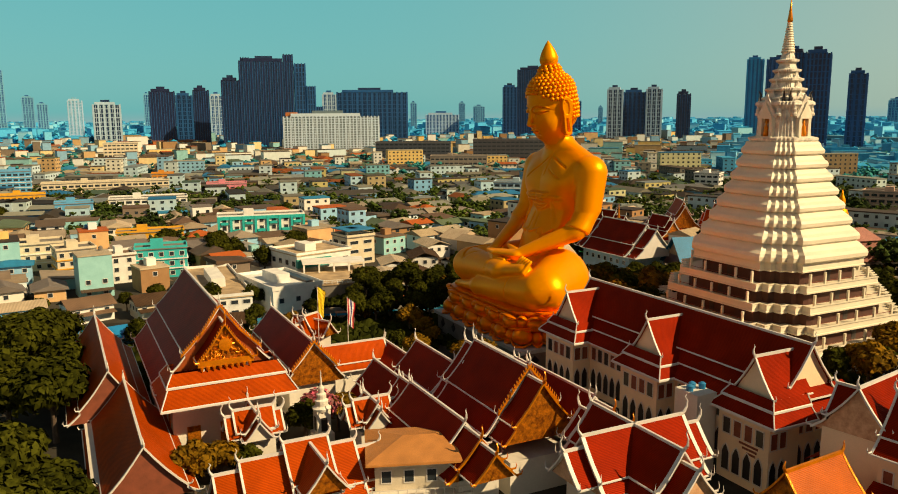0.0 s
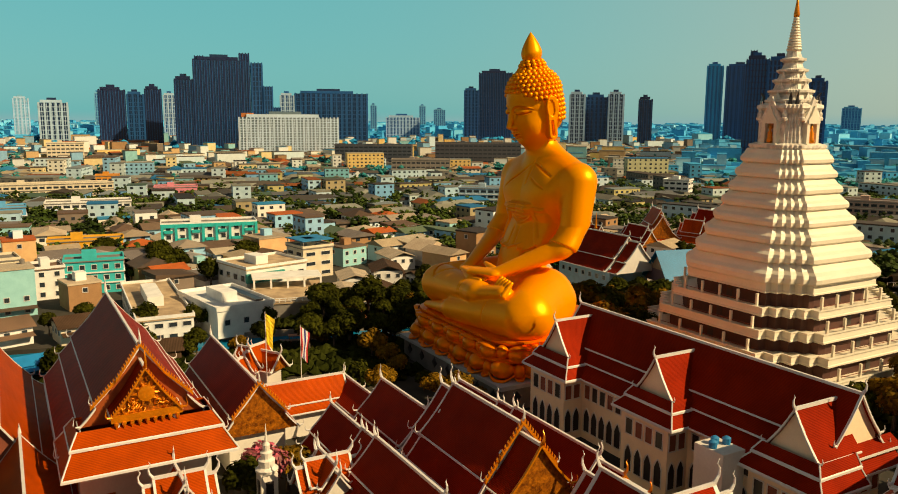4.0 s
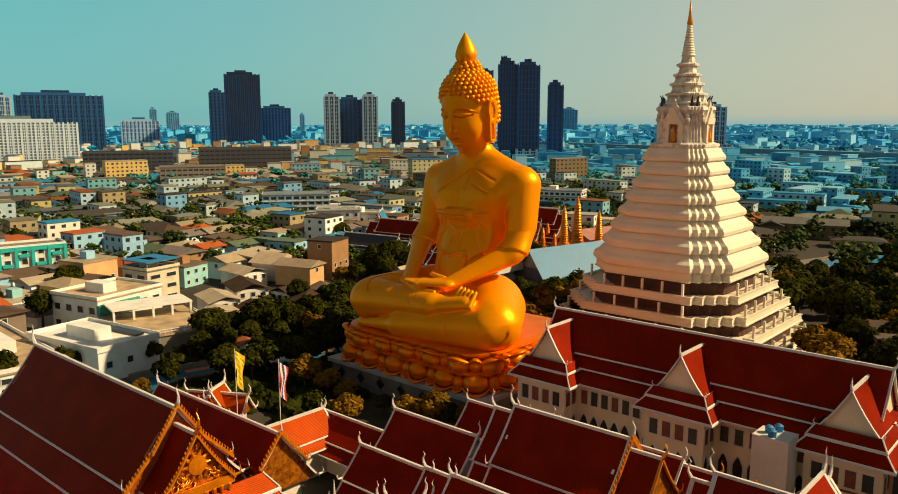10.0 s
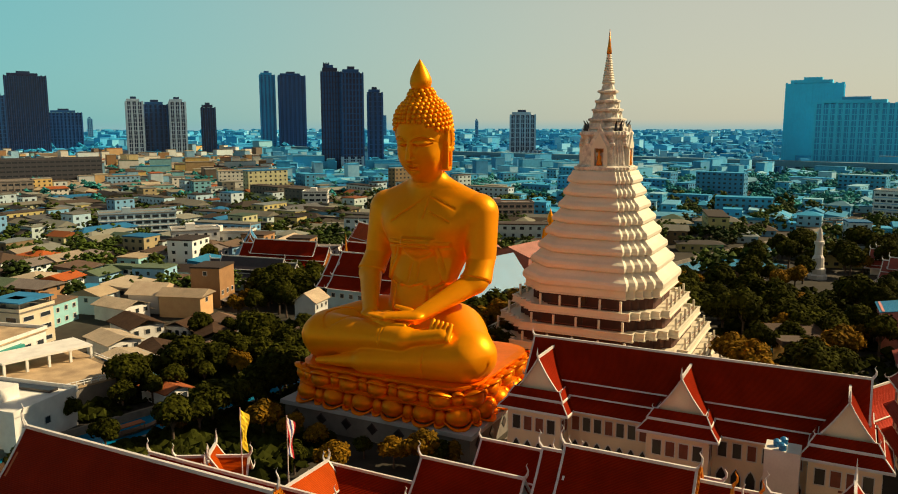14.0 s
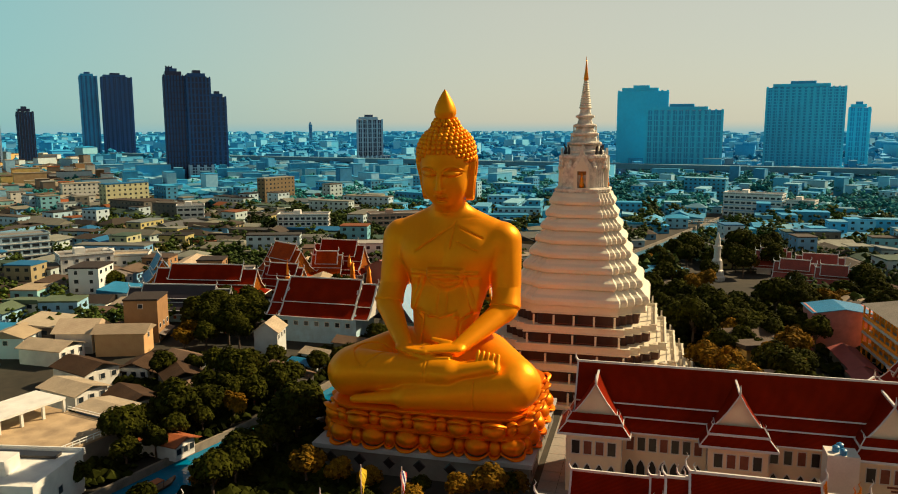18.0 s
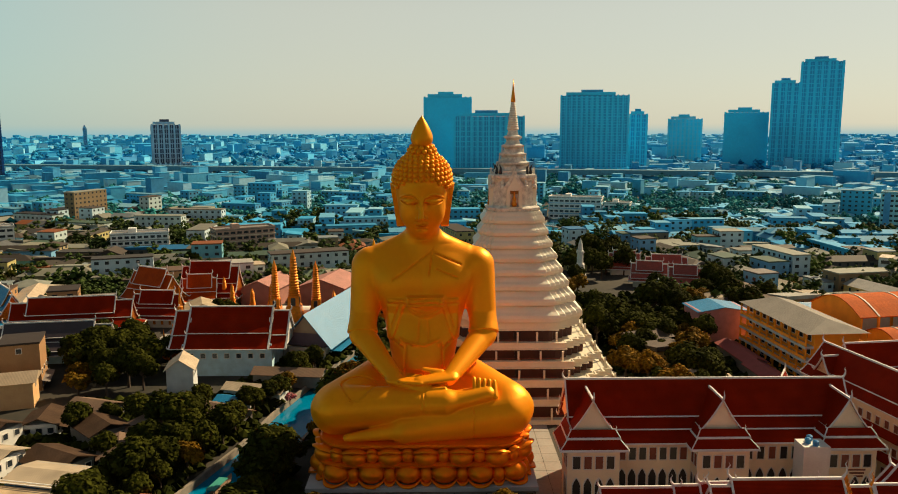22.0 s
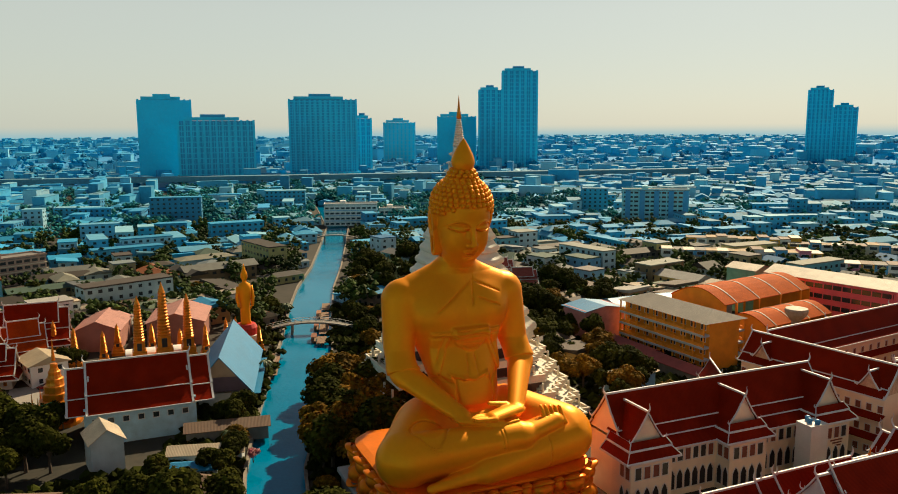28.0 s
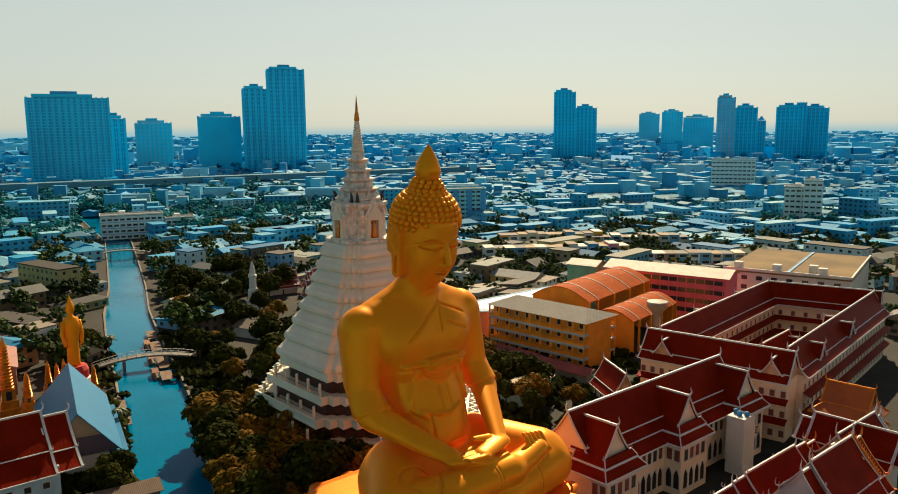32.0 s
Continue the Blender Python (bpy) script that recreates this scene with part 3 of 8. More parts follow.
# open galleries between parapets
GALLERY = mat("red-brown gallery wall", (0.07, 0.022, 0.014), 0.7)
slope = lambda z: 28.6 - 0.62 * z
stops = ((-0.2, 1.0), (3.3, 5.0), (7.0, 8.8), (10.7, 12.6), (14.6, 16.4), (18.6, 20.6))
for k, (z0, z1) in enumerate(stops):
    r = slope(z1)
    m = Mesh().loft([pag_ring(r - 2.6, z0 - 0.05, 1.2), pag_ring(r - 0.1, z0, 1.5), pag_ring(r + 0.25, z0 + 0.12, 1.5), pag_ring(r + 0.25, z0 + 0.4, 1.5), pag_ring(r, z0 + 0.5, 1.5), pag_ring(r - 0.1, z1 - 0.3, 1.5), pag_ring(r + 0.12, z1 - 0.22, 1.5), pag_ring(r + 0.12, z1, 1.5), pag_ring(r - 0.35, z1, 1.4), pag_ring(r - 0.4, z1 - 0.7, 1.4)])
    part("terrace", m, PAGODA, pagoda)
    if k + 1 < len(stops):
        z2 = stops[k + 1][0]
        rw = slope(stops[k + 1][1]) - 1.3
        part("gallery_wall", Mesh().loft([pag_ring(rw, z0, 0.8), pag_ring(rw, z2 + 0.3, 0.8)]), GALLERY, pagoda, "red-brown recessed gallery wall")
        post = Mesh().box(-0.22, -0.22, z1 - 0.8, 0.22, 0.22, z2 + 0.1).data("post", PAGODA)
        for q in range(4):
            n_p = 5
            for i in range(n_p):
                y = (i / (n_p - 1) - 0.5) * r * 1.0
                part("post", post, None, pagoda, m=pose(0, 0, 0, 0, 0, 90 * q) @ pose(r - 1.0, y, 0))
            part("door", Mesh().box(rw - 0.3, -0.7, z1 - 0.6, rw + 0.06, 0.7, z2 - 0.2), DARK, pagoda, m=pose(0, 0, 0, 0, 0, 90 * q))
            part("handrail", Mesh().box(r - 1.05, -r * 0.5, z1 + 0.35, r - 0.95, r * 0.5, z1 + 0.45), WOOD, pagoda, m=pose(0, 0, 0, 0, 0, 90 * q))
# bell-like rings
steps = 9
for i in range(1, steps):
    t0, t1 = i / steps, (i + 1) / steps
    rad = lambda t: 6.9 + (18.0 - 6.9) * (1 - t) ** 1.42
    z0, z1 = 16.0 + 30.0 * t0 ** 0.86, 16.0 + 30.0 * t1 ** 0.86
    ra, rb, h = rad(t0), rad(t1), z1 - z0
    m = Mesh().loft([pag_ring(ra - 0.7, z0), pag_ring(ra + 0.15, z0 + h * 0.03), pag_ring(ra + 0.45, z0 + h * 0.12), pag_ring(ra + 0.5, z0 + h * 0.34), pag_ring(ra + 0.2, z0 + h * 0.52), pag_ring((ra * 0.6 + rb * 0.4), z0 + h * 0.68), pag_ring((ra * 0.3 + rb * 0.7), z0 + h * 0.84), pag_ring(rb - 0.1, z1)])
    part("ring_tier", m, PAGODA, pagoda)
# shrine storey with niches
part("shrine", Mesh().loft([pag_ring(6.2, 45.8), pag_ring(6.6, 46.4), pag_ring(6.6, 46.9), pag_ring(5.1, 47.3), pag_ring(4.8, 53.2), pag_ring(5.2, 53.9), pag_ring(5.6, 54.3), pag_ring(5.5, 54.9), pag_ring(4.4, 55.4)]), STAINED, pagoda)


def leaf_gable(w, z0, z1, x, th):
    """A pointed, swept gable slab standing at x."""
    line = [(-w, z0), (w, z0), (w * 0.92, z0 + (z1 - z0) * 0.2), (w * 0.5, z0 + (z1 - z0) * 0.5), (w * 0.2, z0 + (z1 - z0) * 0.78), (0, z1), (-w * 0.2, z0 + (z1 - z0) * 0.78), (-w * 0.5, z0 + (z1 - z0) * 0.5), (-w * 0.92, z0 + (z1 - z0) * 0.2)]
    return Mesh().loft([[(x, y, z) for y, z in line], [(x + th, y, z) for y, z in line]])


niche = Mesh().box(0.0, -1.9, 0, 1.1, -1.05, 4.4).box(0.0, 1.05, 0, 1.1, 1.9, 4.4).box(0.0, -2.1, -0.5, 1.5, 2.1, 0.05).data("niche", PAGODA)
back = Mesh().box(0.05, -1.05, 0, 0.15, 1.05, 4.6).data("niche_back", mat("ochre niche wall", (0.40, 0.20, 0.05), 0.7))
g1 = leaf_gable(2.5, 4.2, 9.4, 0.3, 0.55).data("gable", STAINED)
g2 = leaf_gable(1.8, 4.0, 7.6, 0.8, 0.45).data("gable", PAGODA)
fig = Mesh().turned(((0.6, 0), (0.7, 0.6), (0.45, 1.2), (0.5, 2.0), (0.2, 2.5), (0.32, 2.9), (0.05, 3.6)), 10).data("figure", GOLD2, smooth=True)
spirelet = Mesh().turned([(0.62, 0), (0.7, 0.5), (0.45, 0.8), (0.5, 1.4), (0.26, 1.8), (0.3, 2.2), (0.05, 4.0)], 8).data("corner_spire", STAINED)
beast = Mesh().tube([(0, 0, 0), (0.5, 0, 0.9), (0.35, 0, 2.0), (0.9, 0, 2.9)], [0.5, 0.42, 0.28, 0.06]).data("corner_finial", DARK)
for q in range(4):
    mq = pose(0, 0, 47.2, 0, 0, 90 * q) @ pose(4.8, 0, 0)
    nb = part("niche", niche, None, pagoda, m=mq)
    part("niche_back", back, None, nb, "ochre niche wall")
    part("gable", g1, None, pagoda, m=mq)
    part("gable", g2, None, pagoda, m=mq)
    part("figure", fig, None, nb, "gilded niche figure", m=pose(0.75, 0, 0.1))
    for s in (-1, 1):
        part("corner_spire", spirelet, None, pagoda, m=mq @ pose(0.3, 2.8 * s, 4.6))
        part("corner_finial", beast, None, pagoda, m=pose(0, 0, 54.6, 0, 0, 90 * q + 38 * s) @ pose(4.9, 0, 0))
for r0, r1, z0, z1 in ((4.3, 4.0, 55.2, 57.2), (3.7, 3.2, 57.2, 59.4), (3.0, 2.6, 59.4, 61.4), (2.4, 2.0, 61.4, 63.6), (1.9, 1.6, 63.6, 66.0)):
    part("upper_tier", Mesh().loft([pag_ring(r0 - 0.4, z0), pag_ring(r0 + 0.25, z0 + 0.3), pag_ring(r0 + 0.3, z0 + 0.7), pag_ring(r1 - 0.2, z0 + 1.0), pag_ring(r1 - 0.5, z1 - 0.2), pag_ring(r1 - 0.2, z1)]), STAINED, pagoda)
    for q in range(4):
        if r0 > 2.5:
            part("antefix", leaf_gable(r0 * 0.22, 0, 1.7, 0, 0.3).data("antefix", STAINED), None, pagoda, m=pose(0, 0, z0 + 0.7, 0, 0, 90 * q) @ pose(r1 - 0.1, 0, 0))
prof = []
for i in range(12):
    t = i / 12
    r = 1.45 - 0.95 * t
    prof += [(r - 0.12, 66 + 6.6 * t), (r + 0.06, 66.2 + 6.6 * t), (r - 0.05, 66.45 + 6.6 * t)]
part("ringed_cone", Mesh().turned(prof + [(0.45, 72.6)], 16), PAGODA, pagoda)
part("gilded_tip", Mesh().turned([(0.5, 72.6), (0.62, 73.0), (0.3, 75.2), (0.05, 78.2)], 12), GOLD2, pagoda, "gilded spire tip", smooth=True)


# ---- Thai roofs ----
def roof_slab(m, prof, u0, u1, th, sides=(1, -1)):
    """A roof skin through (v, z) points from u0 to u1, th thick, hanging down to both sides of the ridge in one piece."""
    if prof[0][0] == 0 and len(sides) == 2:
        line = [(-v, z) for v, z in reversed(prof)] + prof[1:]
        m.loft([[(u, v, z) for v, z in line] + [(u, v, z - th) for v, z in reversed(line)] for u in (u0, u1)])
        return m
    for s in sides:
        top = [(v * s, z) for v, z in prof]
        bot = [(v * s, z - th) for v, z in prof]
        k = len(prof)
        vs = [(u, *p) for u in (u0, u1) for p in top + bot]
        fs = []
        for i in range(k - 1):
            fs += [(i, 2 * k + i, 2 * k + i + 1, i + 1), (k + i, k + i + 1, 3 * k + i + 1, 3 * k + i)]
        fs += [(i, i + 1, k + i + 1, k + i) for i in range(k - 1)] + [(2 * k + i, 3 * k + i, 3 * k + i + 1, 2 * k + i + 1) for i in range(k - 1)]
        fs += [(k - 1, 3 * k - 1, 4 * k - 1, 2 * k - 1)]
        if s < 0:
            fs = [tuple(reversed(f)) for f in fs]
        m.add(vs, fs)
    return m


def curved(v0, z0, v1, z1, sag=0.06, n=4):
    return [(v0 + (v1 - v0) * i / n, z0 + (z1 - z0) * i / n - sag * (z0 - z1) * math.sin(math.pi * i / n)) for i in range(n + 1)]


def horn(h=1.7, d=1):
    """A roof-end finial that rises in a curve."""
    return Mesh().tube([(0, 0, -0.1), (0.35 * d * h / 1.7, 0, 0.25 * h), (0.40 * d * h / 1.7, 0, 0.55 * h), (0.15 * d * h / 1.7, 0, 0.8 * h), (0.35 * d * h / 1.7, 0, h)], [0.24, 0.18, 0.11, 0.07, 0.02], 5)


def thai_section(ob, u0, u1, tiers, m, tile=TILE, trim=TRIM, ends=(1, 1), face=None, gilt=None, fin=1.8, tw=0.3):
    """One stretch of a tiered roof along u; tiers are (v0, z0, v1, z1). ends: which gables show."""
    def p(name, mesh, mt, label=""):
        return part(name, mesh, mt, ob, label, m=m)
    for k, (v0, z0, v1, z1) in enumerate(tiers):
        prof = curved(v0, z0, v1, z1)
        halves = ((1, -1),) if v0 == 0 else ((1,), (-1,))
        for sd in halves:
            p("roof_tier", roof_slab(Mesh(), prof, u0, u1, 0.22, sd), tile)
        for sd in ((1,), (-1,)):
            p("eave_trim", roof_slab(Mesh(), [(v1 - 0.02, z1 + 0.03), (v1 + 0.12, z1 - 0.04)], u0, u1, 0.16, sd), trim)
        for e, u, d in ((ends[0], u0, -1), (ends[1], u1, 1)):
            if e:
                a, b = (u - 0.12, u + tw * 0.6) if d < 0 else (u - tw * 0.6, u + 0.12)
                lift = [(v, z + 0.10) for v, z in prof]
                for sd in halves:
                    p("bargeboard", roof_slab(Mesh(), lift, a, b, 0.36, sd), gilt or trim)
                for s in (1, -1):
                    p("corner_finial", Mesh().tube([(u, s * (v1 - 0.2), z1 + 0.1), (u + 0.1 * d, s * (v1 + 0.45), z1 + 0.15), (u + 0.15 * d, s * (v1 + 0.6), z1 + 0.5), (u + 0.15 * d, s * (v1 + 0.45), z1 + 1.0 * fin / 1.8)], [0.15, 0.13, 0.08, 0.02], 5), gilt or trim)
    v0, z0 = tiers[0][0], tiers[0][1]
    p("ridge", Mesh().box(u0, -0.17, z0 - 0.15, u1, 0.17, z0 + 0.22), trim)
    for e, u, d in ((ends[0], u0, -1), (ends[1], u1, 1)):
        if e:
            p("ridge_finial", horn(fin, d).data("ridge_finial", gilt or trim), None).matrix_local = m @ pose(u, 0, z0 + 0.2)
            pts = []
            for v0_, z0_, v1_, z1_ in tiers[:2]:
                pts += [(v0_, z0_ - 0.25), (v1_ - 0.2, z1_ - 0.2)]
            ui = u - 0.5 * d
            zb = pts[-1][1]
            vs = [(ui, -v, z) for v, z in reversed(pts)] + [(ui, v, z) for v, z in pts if v > 0.01]
            uo = ui - 0.3 * d
            vs2 = [(uo, y, z) for _, y, z in vs]
            nn = len(vs)
            p("pediment", Mesh().add(vs + vs2, [tuple(range(nn)), tuple(reversed(range(nn, 2 * nn)))] + [(i, (i + 1) % nn, nn + (i + 1) % nn, nn + i) for i in range(nn)]), face or trim)


def skirt(ob, u0, u1, v0, z0, u2, u3, v1, z1, m, tile=TILE, trim=TRIM):
    """A hipped lower roof round all four sides."""
    top = [(u0, -v0), (u1, -v0), (u1, v0), (u0, v0)]
    bot = [(u2, -v1), (u3, -v1), (u3, v1), (u2, v1)]
    r = lambda pts, z: [(x, y, z) for x, y in pts]
    part("skirt_roof", Mesh().loft([r(bot, z1 - 0.25), r(bot, z1), r(top, z0), r(top, z0 - 0.25)], cap=False), tile, ob, m=m)
    e = 0.12
    edge = [(u2 - e, -v1 - e), (u3 + e, -v1 - e), (u3 + e, v1 + e), (u2 - e, v1 + e)]
    part("eave_trim", Mesh().loft([r(bot, z1 - 0.3), r(edge, z1 - 0.28), r(edge, z1), r(bot, z1 + 0.12)], cap=False), trim, ob, m=m)
    for (a, b), (c, d) in zip(top, bot):
        part("hip_trim", Mesh().tube([(a, b, z0 + 0.05), (c, d, z1 + 0.1)], 0.11, 5), trim, ob, m=m)


def window_mesh(w, h, arch=0.0, deep=0.25):
    """A framed opening with dark glass set back; arch: height of the pointed head."""
    fr = Mesh()
    n = 0.14
    if arch:
        pts = [(-w / 2, 0), (w / 2, 0), (w / 2, h), (w / 4, h + arch * 0.62), (0, h + arch), (-w / 4, h + arch * 0.62), (-w / 2, h)]
    else:
        pts = [(-w / 2, 0), (w / 2, 0), (w / 2, h), (-w / 2, h)]
    c = len(pts)
    cen = (0, h / 2)
    big = [(x + n * (1 if x > 0 else -1 if x < 0 else 0), z + (n if z > cen[1] else -n)) for x, z in pts]
    fr.add([(x, -0.1, z) for x, z in big] + [(x, -0.1, z) for x, z in pts] + [(x, 0.02, z) for x, z in big], [(i, (i + 1) % c, c + (i + 1) % c, c + i) for i in range(c)] + [(i, 2 * c + i, 2 * c + (i + 1) % c, (i + 1) % c) for i in range(c)])
    gl = Mesh().add([(x, -0.03, z) for x, z in pts], [tuple(range(c))])
    return fr, gl


WINS = {}


def window(ob, w, h, arch, m, glass=None, frame_mat=None):
    """One window of a wall facing local -y."""
    key = (w, h, arch, id(glass), id(frame_mat))
    if key not in WINS:
        fr, gl = window_mesh(w, h, arch)
        me = Mesh().add(fr.v, fr.f)
        k = len(me.f)
        me.add(gl.v, gl.f)
        d = me.data("window", frame_mat or TRIM, glass or GLASS)
        for i, pl in enumerate(d.polygons):
            pl.material_index = 1 if i >= k else 0
        WINS[key] = d
    return part("window", WINS[key], None, ob, m=m)


UP = Matrix.Identity(4)
TURN_Y = lambda x, y: pose(x, y, 0, 0, 0, 90)   # u runs along +y

# ---- the long monastery hall ----
hall = thing("monastery_hall", "long pale monastery hall with maroon tiled roofs and white trim", "building", (-7, 0, 0))
HT = [(0, 20.3, 4.3, 14.6), (4.1, 14.3, 5.7, 12.7), (5.5, 12.4, 7.6, 10.7)]
M_h = pose(0, 0, 0, 0, 0, 90)
part("wall", Mesh().box(-6, -78, 0, 6, -27.5, 11.6), PINK, hall)
thai_section(hall, -78.6, -26.4, HT, M_h, face=PINK)
for yc in (-30.2, -53.2, -75.8):
    Mw = pose(0, yc, 0, 0, 0, 180)       # u runs to -x
    part("wing_wall", Mesh().box(-9.8, yc - 4.6, 0, -4, yc + 4.6, 11.6), PINK, hall)
    thai_section(hall, 0.5, 8.3, [(0, 19.0, 3.6, 13.6)], Mw, ends=(0, 1), face=PINK, fin=1.6)
    skirt(hall, 2, 8.6, 3.9, 13.8, 2, 9.4, 4.7, 12.5, Mw)
    skirt(hall, 2, 9.2, 4.5, 12.4, 2, 10.6, 6.0, 10.7, Mw)
    for k in range(4):
        window(hall, 1.3, 2.3, 0, pose(-9.8, yc - 3.0 + 2.0 * k, 7.0, 0, 0, -90), WOOD if k % 3 else DARK)
        window(hall, 1.35, 2.6, 1.3, pose(-9.8, yc - 3.0 + 2.0 * k, 1.4, 0, 0, -90), DARK)
    for k in range(2):
        for s, r in ((-4.6, 0), (4.6, 180)):
            window(hall, 1.2, 2.3, 0, pose(-8.9 + 1.7 * k, yc + s, 7.0, 0, 0, r), WOOD)
            window(hall, 1.2, 2.6, 1.3, pose(-8.9 + 1.7 * k, yc + s, 1.4, 0, 0, r), DARK)
for a, b in ((-48.2, -35.2), (-70.8, -58.2)):
    k = int((b - a) / 1.85)
    for i in range(k):
        yy = a + (i + 0.5) * (b - a) / k
        window(hall, 1.2, 2.3, 0, pose(-6, yy, 7.0, 0, 0, -90), DARK if i % 3 else WOOD)
        window(hall, 1.35, 2.6, 1.3, pose(-6, yy, 1.4, 0, 0, -90), DARK)
# south end: pent roofs, windows and a worn sign of bars
for z1, z0, o in ((10.7, 12.3, 2.0), (12.6, 13.9, 1.3)):
    part("pent_roof", Mesh().loft([[(-7.4, -78, z0), (7.4, -78, z0), (7.4, -78, z0 - .25), (-7.4, -78, z0 - .25)], [(-7.9, -78 - o, z1), (7.9, -78 - o, z1), (7.9, -78 - o, z1 - .25), (-7.9, -78 - o, z1 - .25)]]), TILE, hall)
    part("eave_trim", Mesh().box(-8.0, -78.15 - o, z1 - .2, 8.0, -78 - o, z1 + .05), TRIM, hall)
for k in range(6):
    window(hall, 1.3, 2.3, 0, pose(-5 + 2 * k, -78, 7.0), WOOD)
    window(hall, 1.35, 2.6, 1.3, pose(-5 + 2 * k, -78, 1.4), DARK)
for k, (w, z) in enumerate(((3.4, 6.3), (2.6, 5.7), (1.6, 5.1))):
    part("sign_bar", Mesh().box(-9.86, -78.6 + 0.2 * k, z, -9.80, -78.6 + 0.2 * k + w, z + 0.32), WOOD, hall)

# paved walk between the pedestal and the hall, on towards the pagoda
pave = Mesh()
for k in range(13):
    for j in range(2):
        pave.box(-22 + 4.0 * k, -27.3 + 3.3 * j, -0.1, -22 + 4.0 * k + 3.92, -27.3 + 3.3 * j + 3.22, 0.06)
solo("pavement", pave, PAVE, "tan stone paving beside the pedestal", "pavement", kind="structure")


# ---- the ordination hall and the roofs round the court ----
RUST = mat("gilded red lacquer", (0.45, 0.10, 0.02), 0.45, 0.3, 0.6, 0.4, bump=0.4, fine=3)
CARVED = mat("carved gilt panel", (0.62, 0.20, 0.010), 0.42, 0.6, 1.6, 0.6, col2=(0.10, 0.018, 0.003), bump=1.0, fine=3.4)
SPECK = mat("speckled pediment plaster", (0.62, 0.40, 0.24), 0.6, 0, 1.2, 0.4, col2=(0.42, 0.20, 0.10), bump=0.5, fine=4)

ubo = thing("ordination_hall", "tall ordination hall with tiered maroon roof and gilt gable", "temple hall", (-79.8, 0, 0))
MY = pose(0, 0, 0, 0, 0, 90)
part("wall", Mesh().box(-8, -30, 0, 8, 4, 11.5), WHITE, ubo)
thai_section(ubo, -29, 6.2, [(0, 23.4, 5.7, 16.6), (5.5, 16.3, 7.6, 14.0), (7.4, 13.7, 10.0, 10.6)], MY, gilt=None, face=RUST, fin=2.4)
thai_section(ubo, -32.6, -28.0, [(0, 21.6, 4.2, 15.8)], MY, ends=(1, 0), gilt=GOLD2, face=CARVED, fin=2.6)
part("gilt_gable_edge", roof_slab(Mesh(), [(0, 24.0), (2.8, 19.9), (6.2, 16.5)], -29.4, -29.05, 0.45), GOLD2, ubo, "gilt gable edge", m=MY)
part("gable_fringe", Mesh().box(-4.2, -32.5, 15.1, 4.2, -32.2, 16.0), GOLD2, ubo, "gilt fringe")
for k in range(9):
    part("pendant", Mesh().turned([(0.05, -0.9), (0.28, -0.3), (0.3, 0)], 6, (-3.6 + 0.9 * k, -32.35, 15.15)), GOLD2, ubo)
part("gable_medallion", Mesh().tube([(0, -32.2, 18.3), (0, -32.55, 18.3), (0, -32.6, 18.3)], [1.05, 1.0, 0.5], 14), GOLD2, ubo, "round gilt medallion")
for k in range(10):
    a = math.pi * 2 * k / 10
    part("medallion_ray", Mesh().tube([(1.05 * math.cos(a), -32.3, 18.3 + 1.05 * math.sin(a)), (1.6 * math.cos(a), -32.4, 18.3 + 1.5 * math.sin(a))], [0.22, 0.05], 5), GOLD2, ubo)
for x in (-3.4, 3.4):
    part("post", Mesh().turned([(0.55, 11.9), (0.55, 12.5), (0.34, 12.7), (0.32, 15.4), (0.5, 15.7)], 8, (x, -31.9, 0)), TRIM, ubo)
# south skirts take orange tile, their sunlit look put into the colour
skirt(ubo, -8, 8, 2.6, 14.6, -9.0, 9.0, 4.2, 13.0, pose(0, -29.4, 0), TILE2)
skirt(ubo, -8.8, 8.8, 4.0, 12.8, -10.2, 10.2, 6.6, 10.4, pose(0, -29.4, 0), TILE2)
for k in range(6):
    window(ubo, 1.4, 3.4, 1.2, pose(-8, -26 + 5.2 * k, 3.2, 0, 0, -90), CARVED, GOLD2)
for x in (-5, 0, 5):
    part("door", Mesh().box(x - 1, -30.2, 0, x + 1, -30.02, 5.2), CARVED, ubo, "gilt door")

# carved scrolls over the pediment and a comb of gilt flames along its edges
sc = random.Random(4)
scroll = Mesh().tube([(0.5, 0, 0), (0.35, -0.05, 0.38), (-0.1, -0.1, 0.5), (-0.42, -0.08, 0.2), (-0.3, -0.05, -0.2), (0.05, -0.12, -0.22), (0.12, -0.16, 0.06)], [0.06, 0.12, 0.13, 0.12, 0.1, 0.08, 0.04], 6).data("carved_scroll", GOLD2, smooth=True)
for k in range(70):
    x, z = sc.uniform(-3.7, 3.7), sc.uniform(16.2, 20.6)
    if abs(x) > (21.0 - z) * 0.72 or math.hypot(x, z - 18.3) < 1.7:
        continue
    part("carved_scroll", scroll, None, ubo, m=pose(x, -32.18, z, 0, sc.uniform(0, 360), 0))


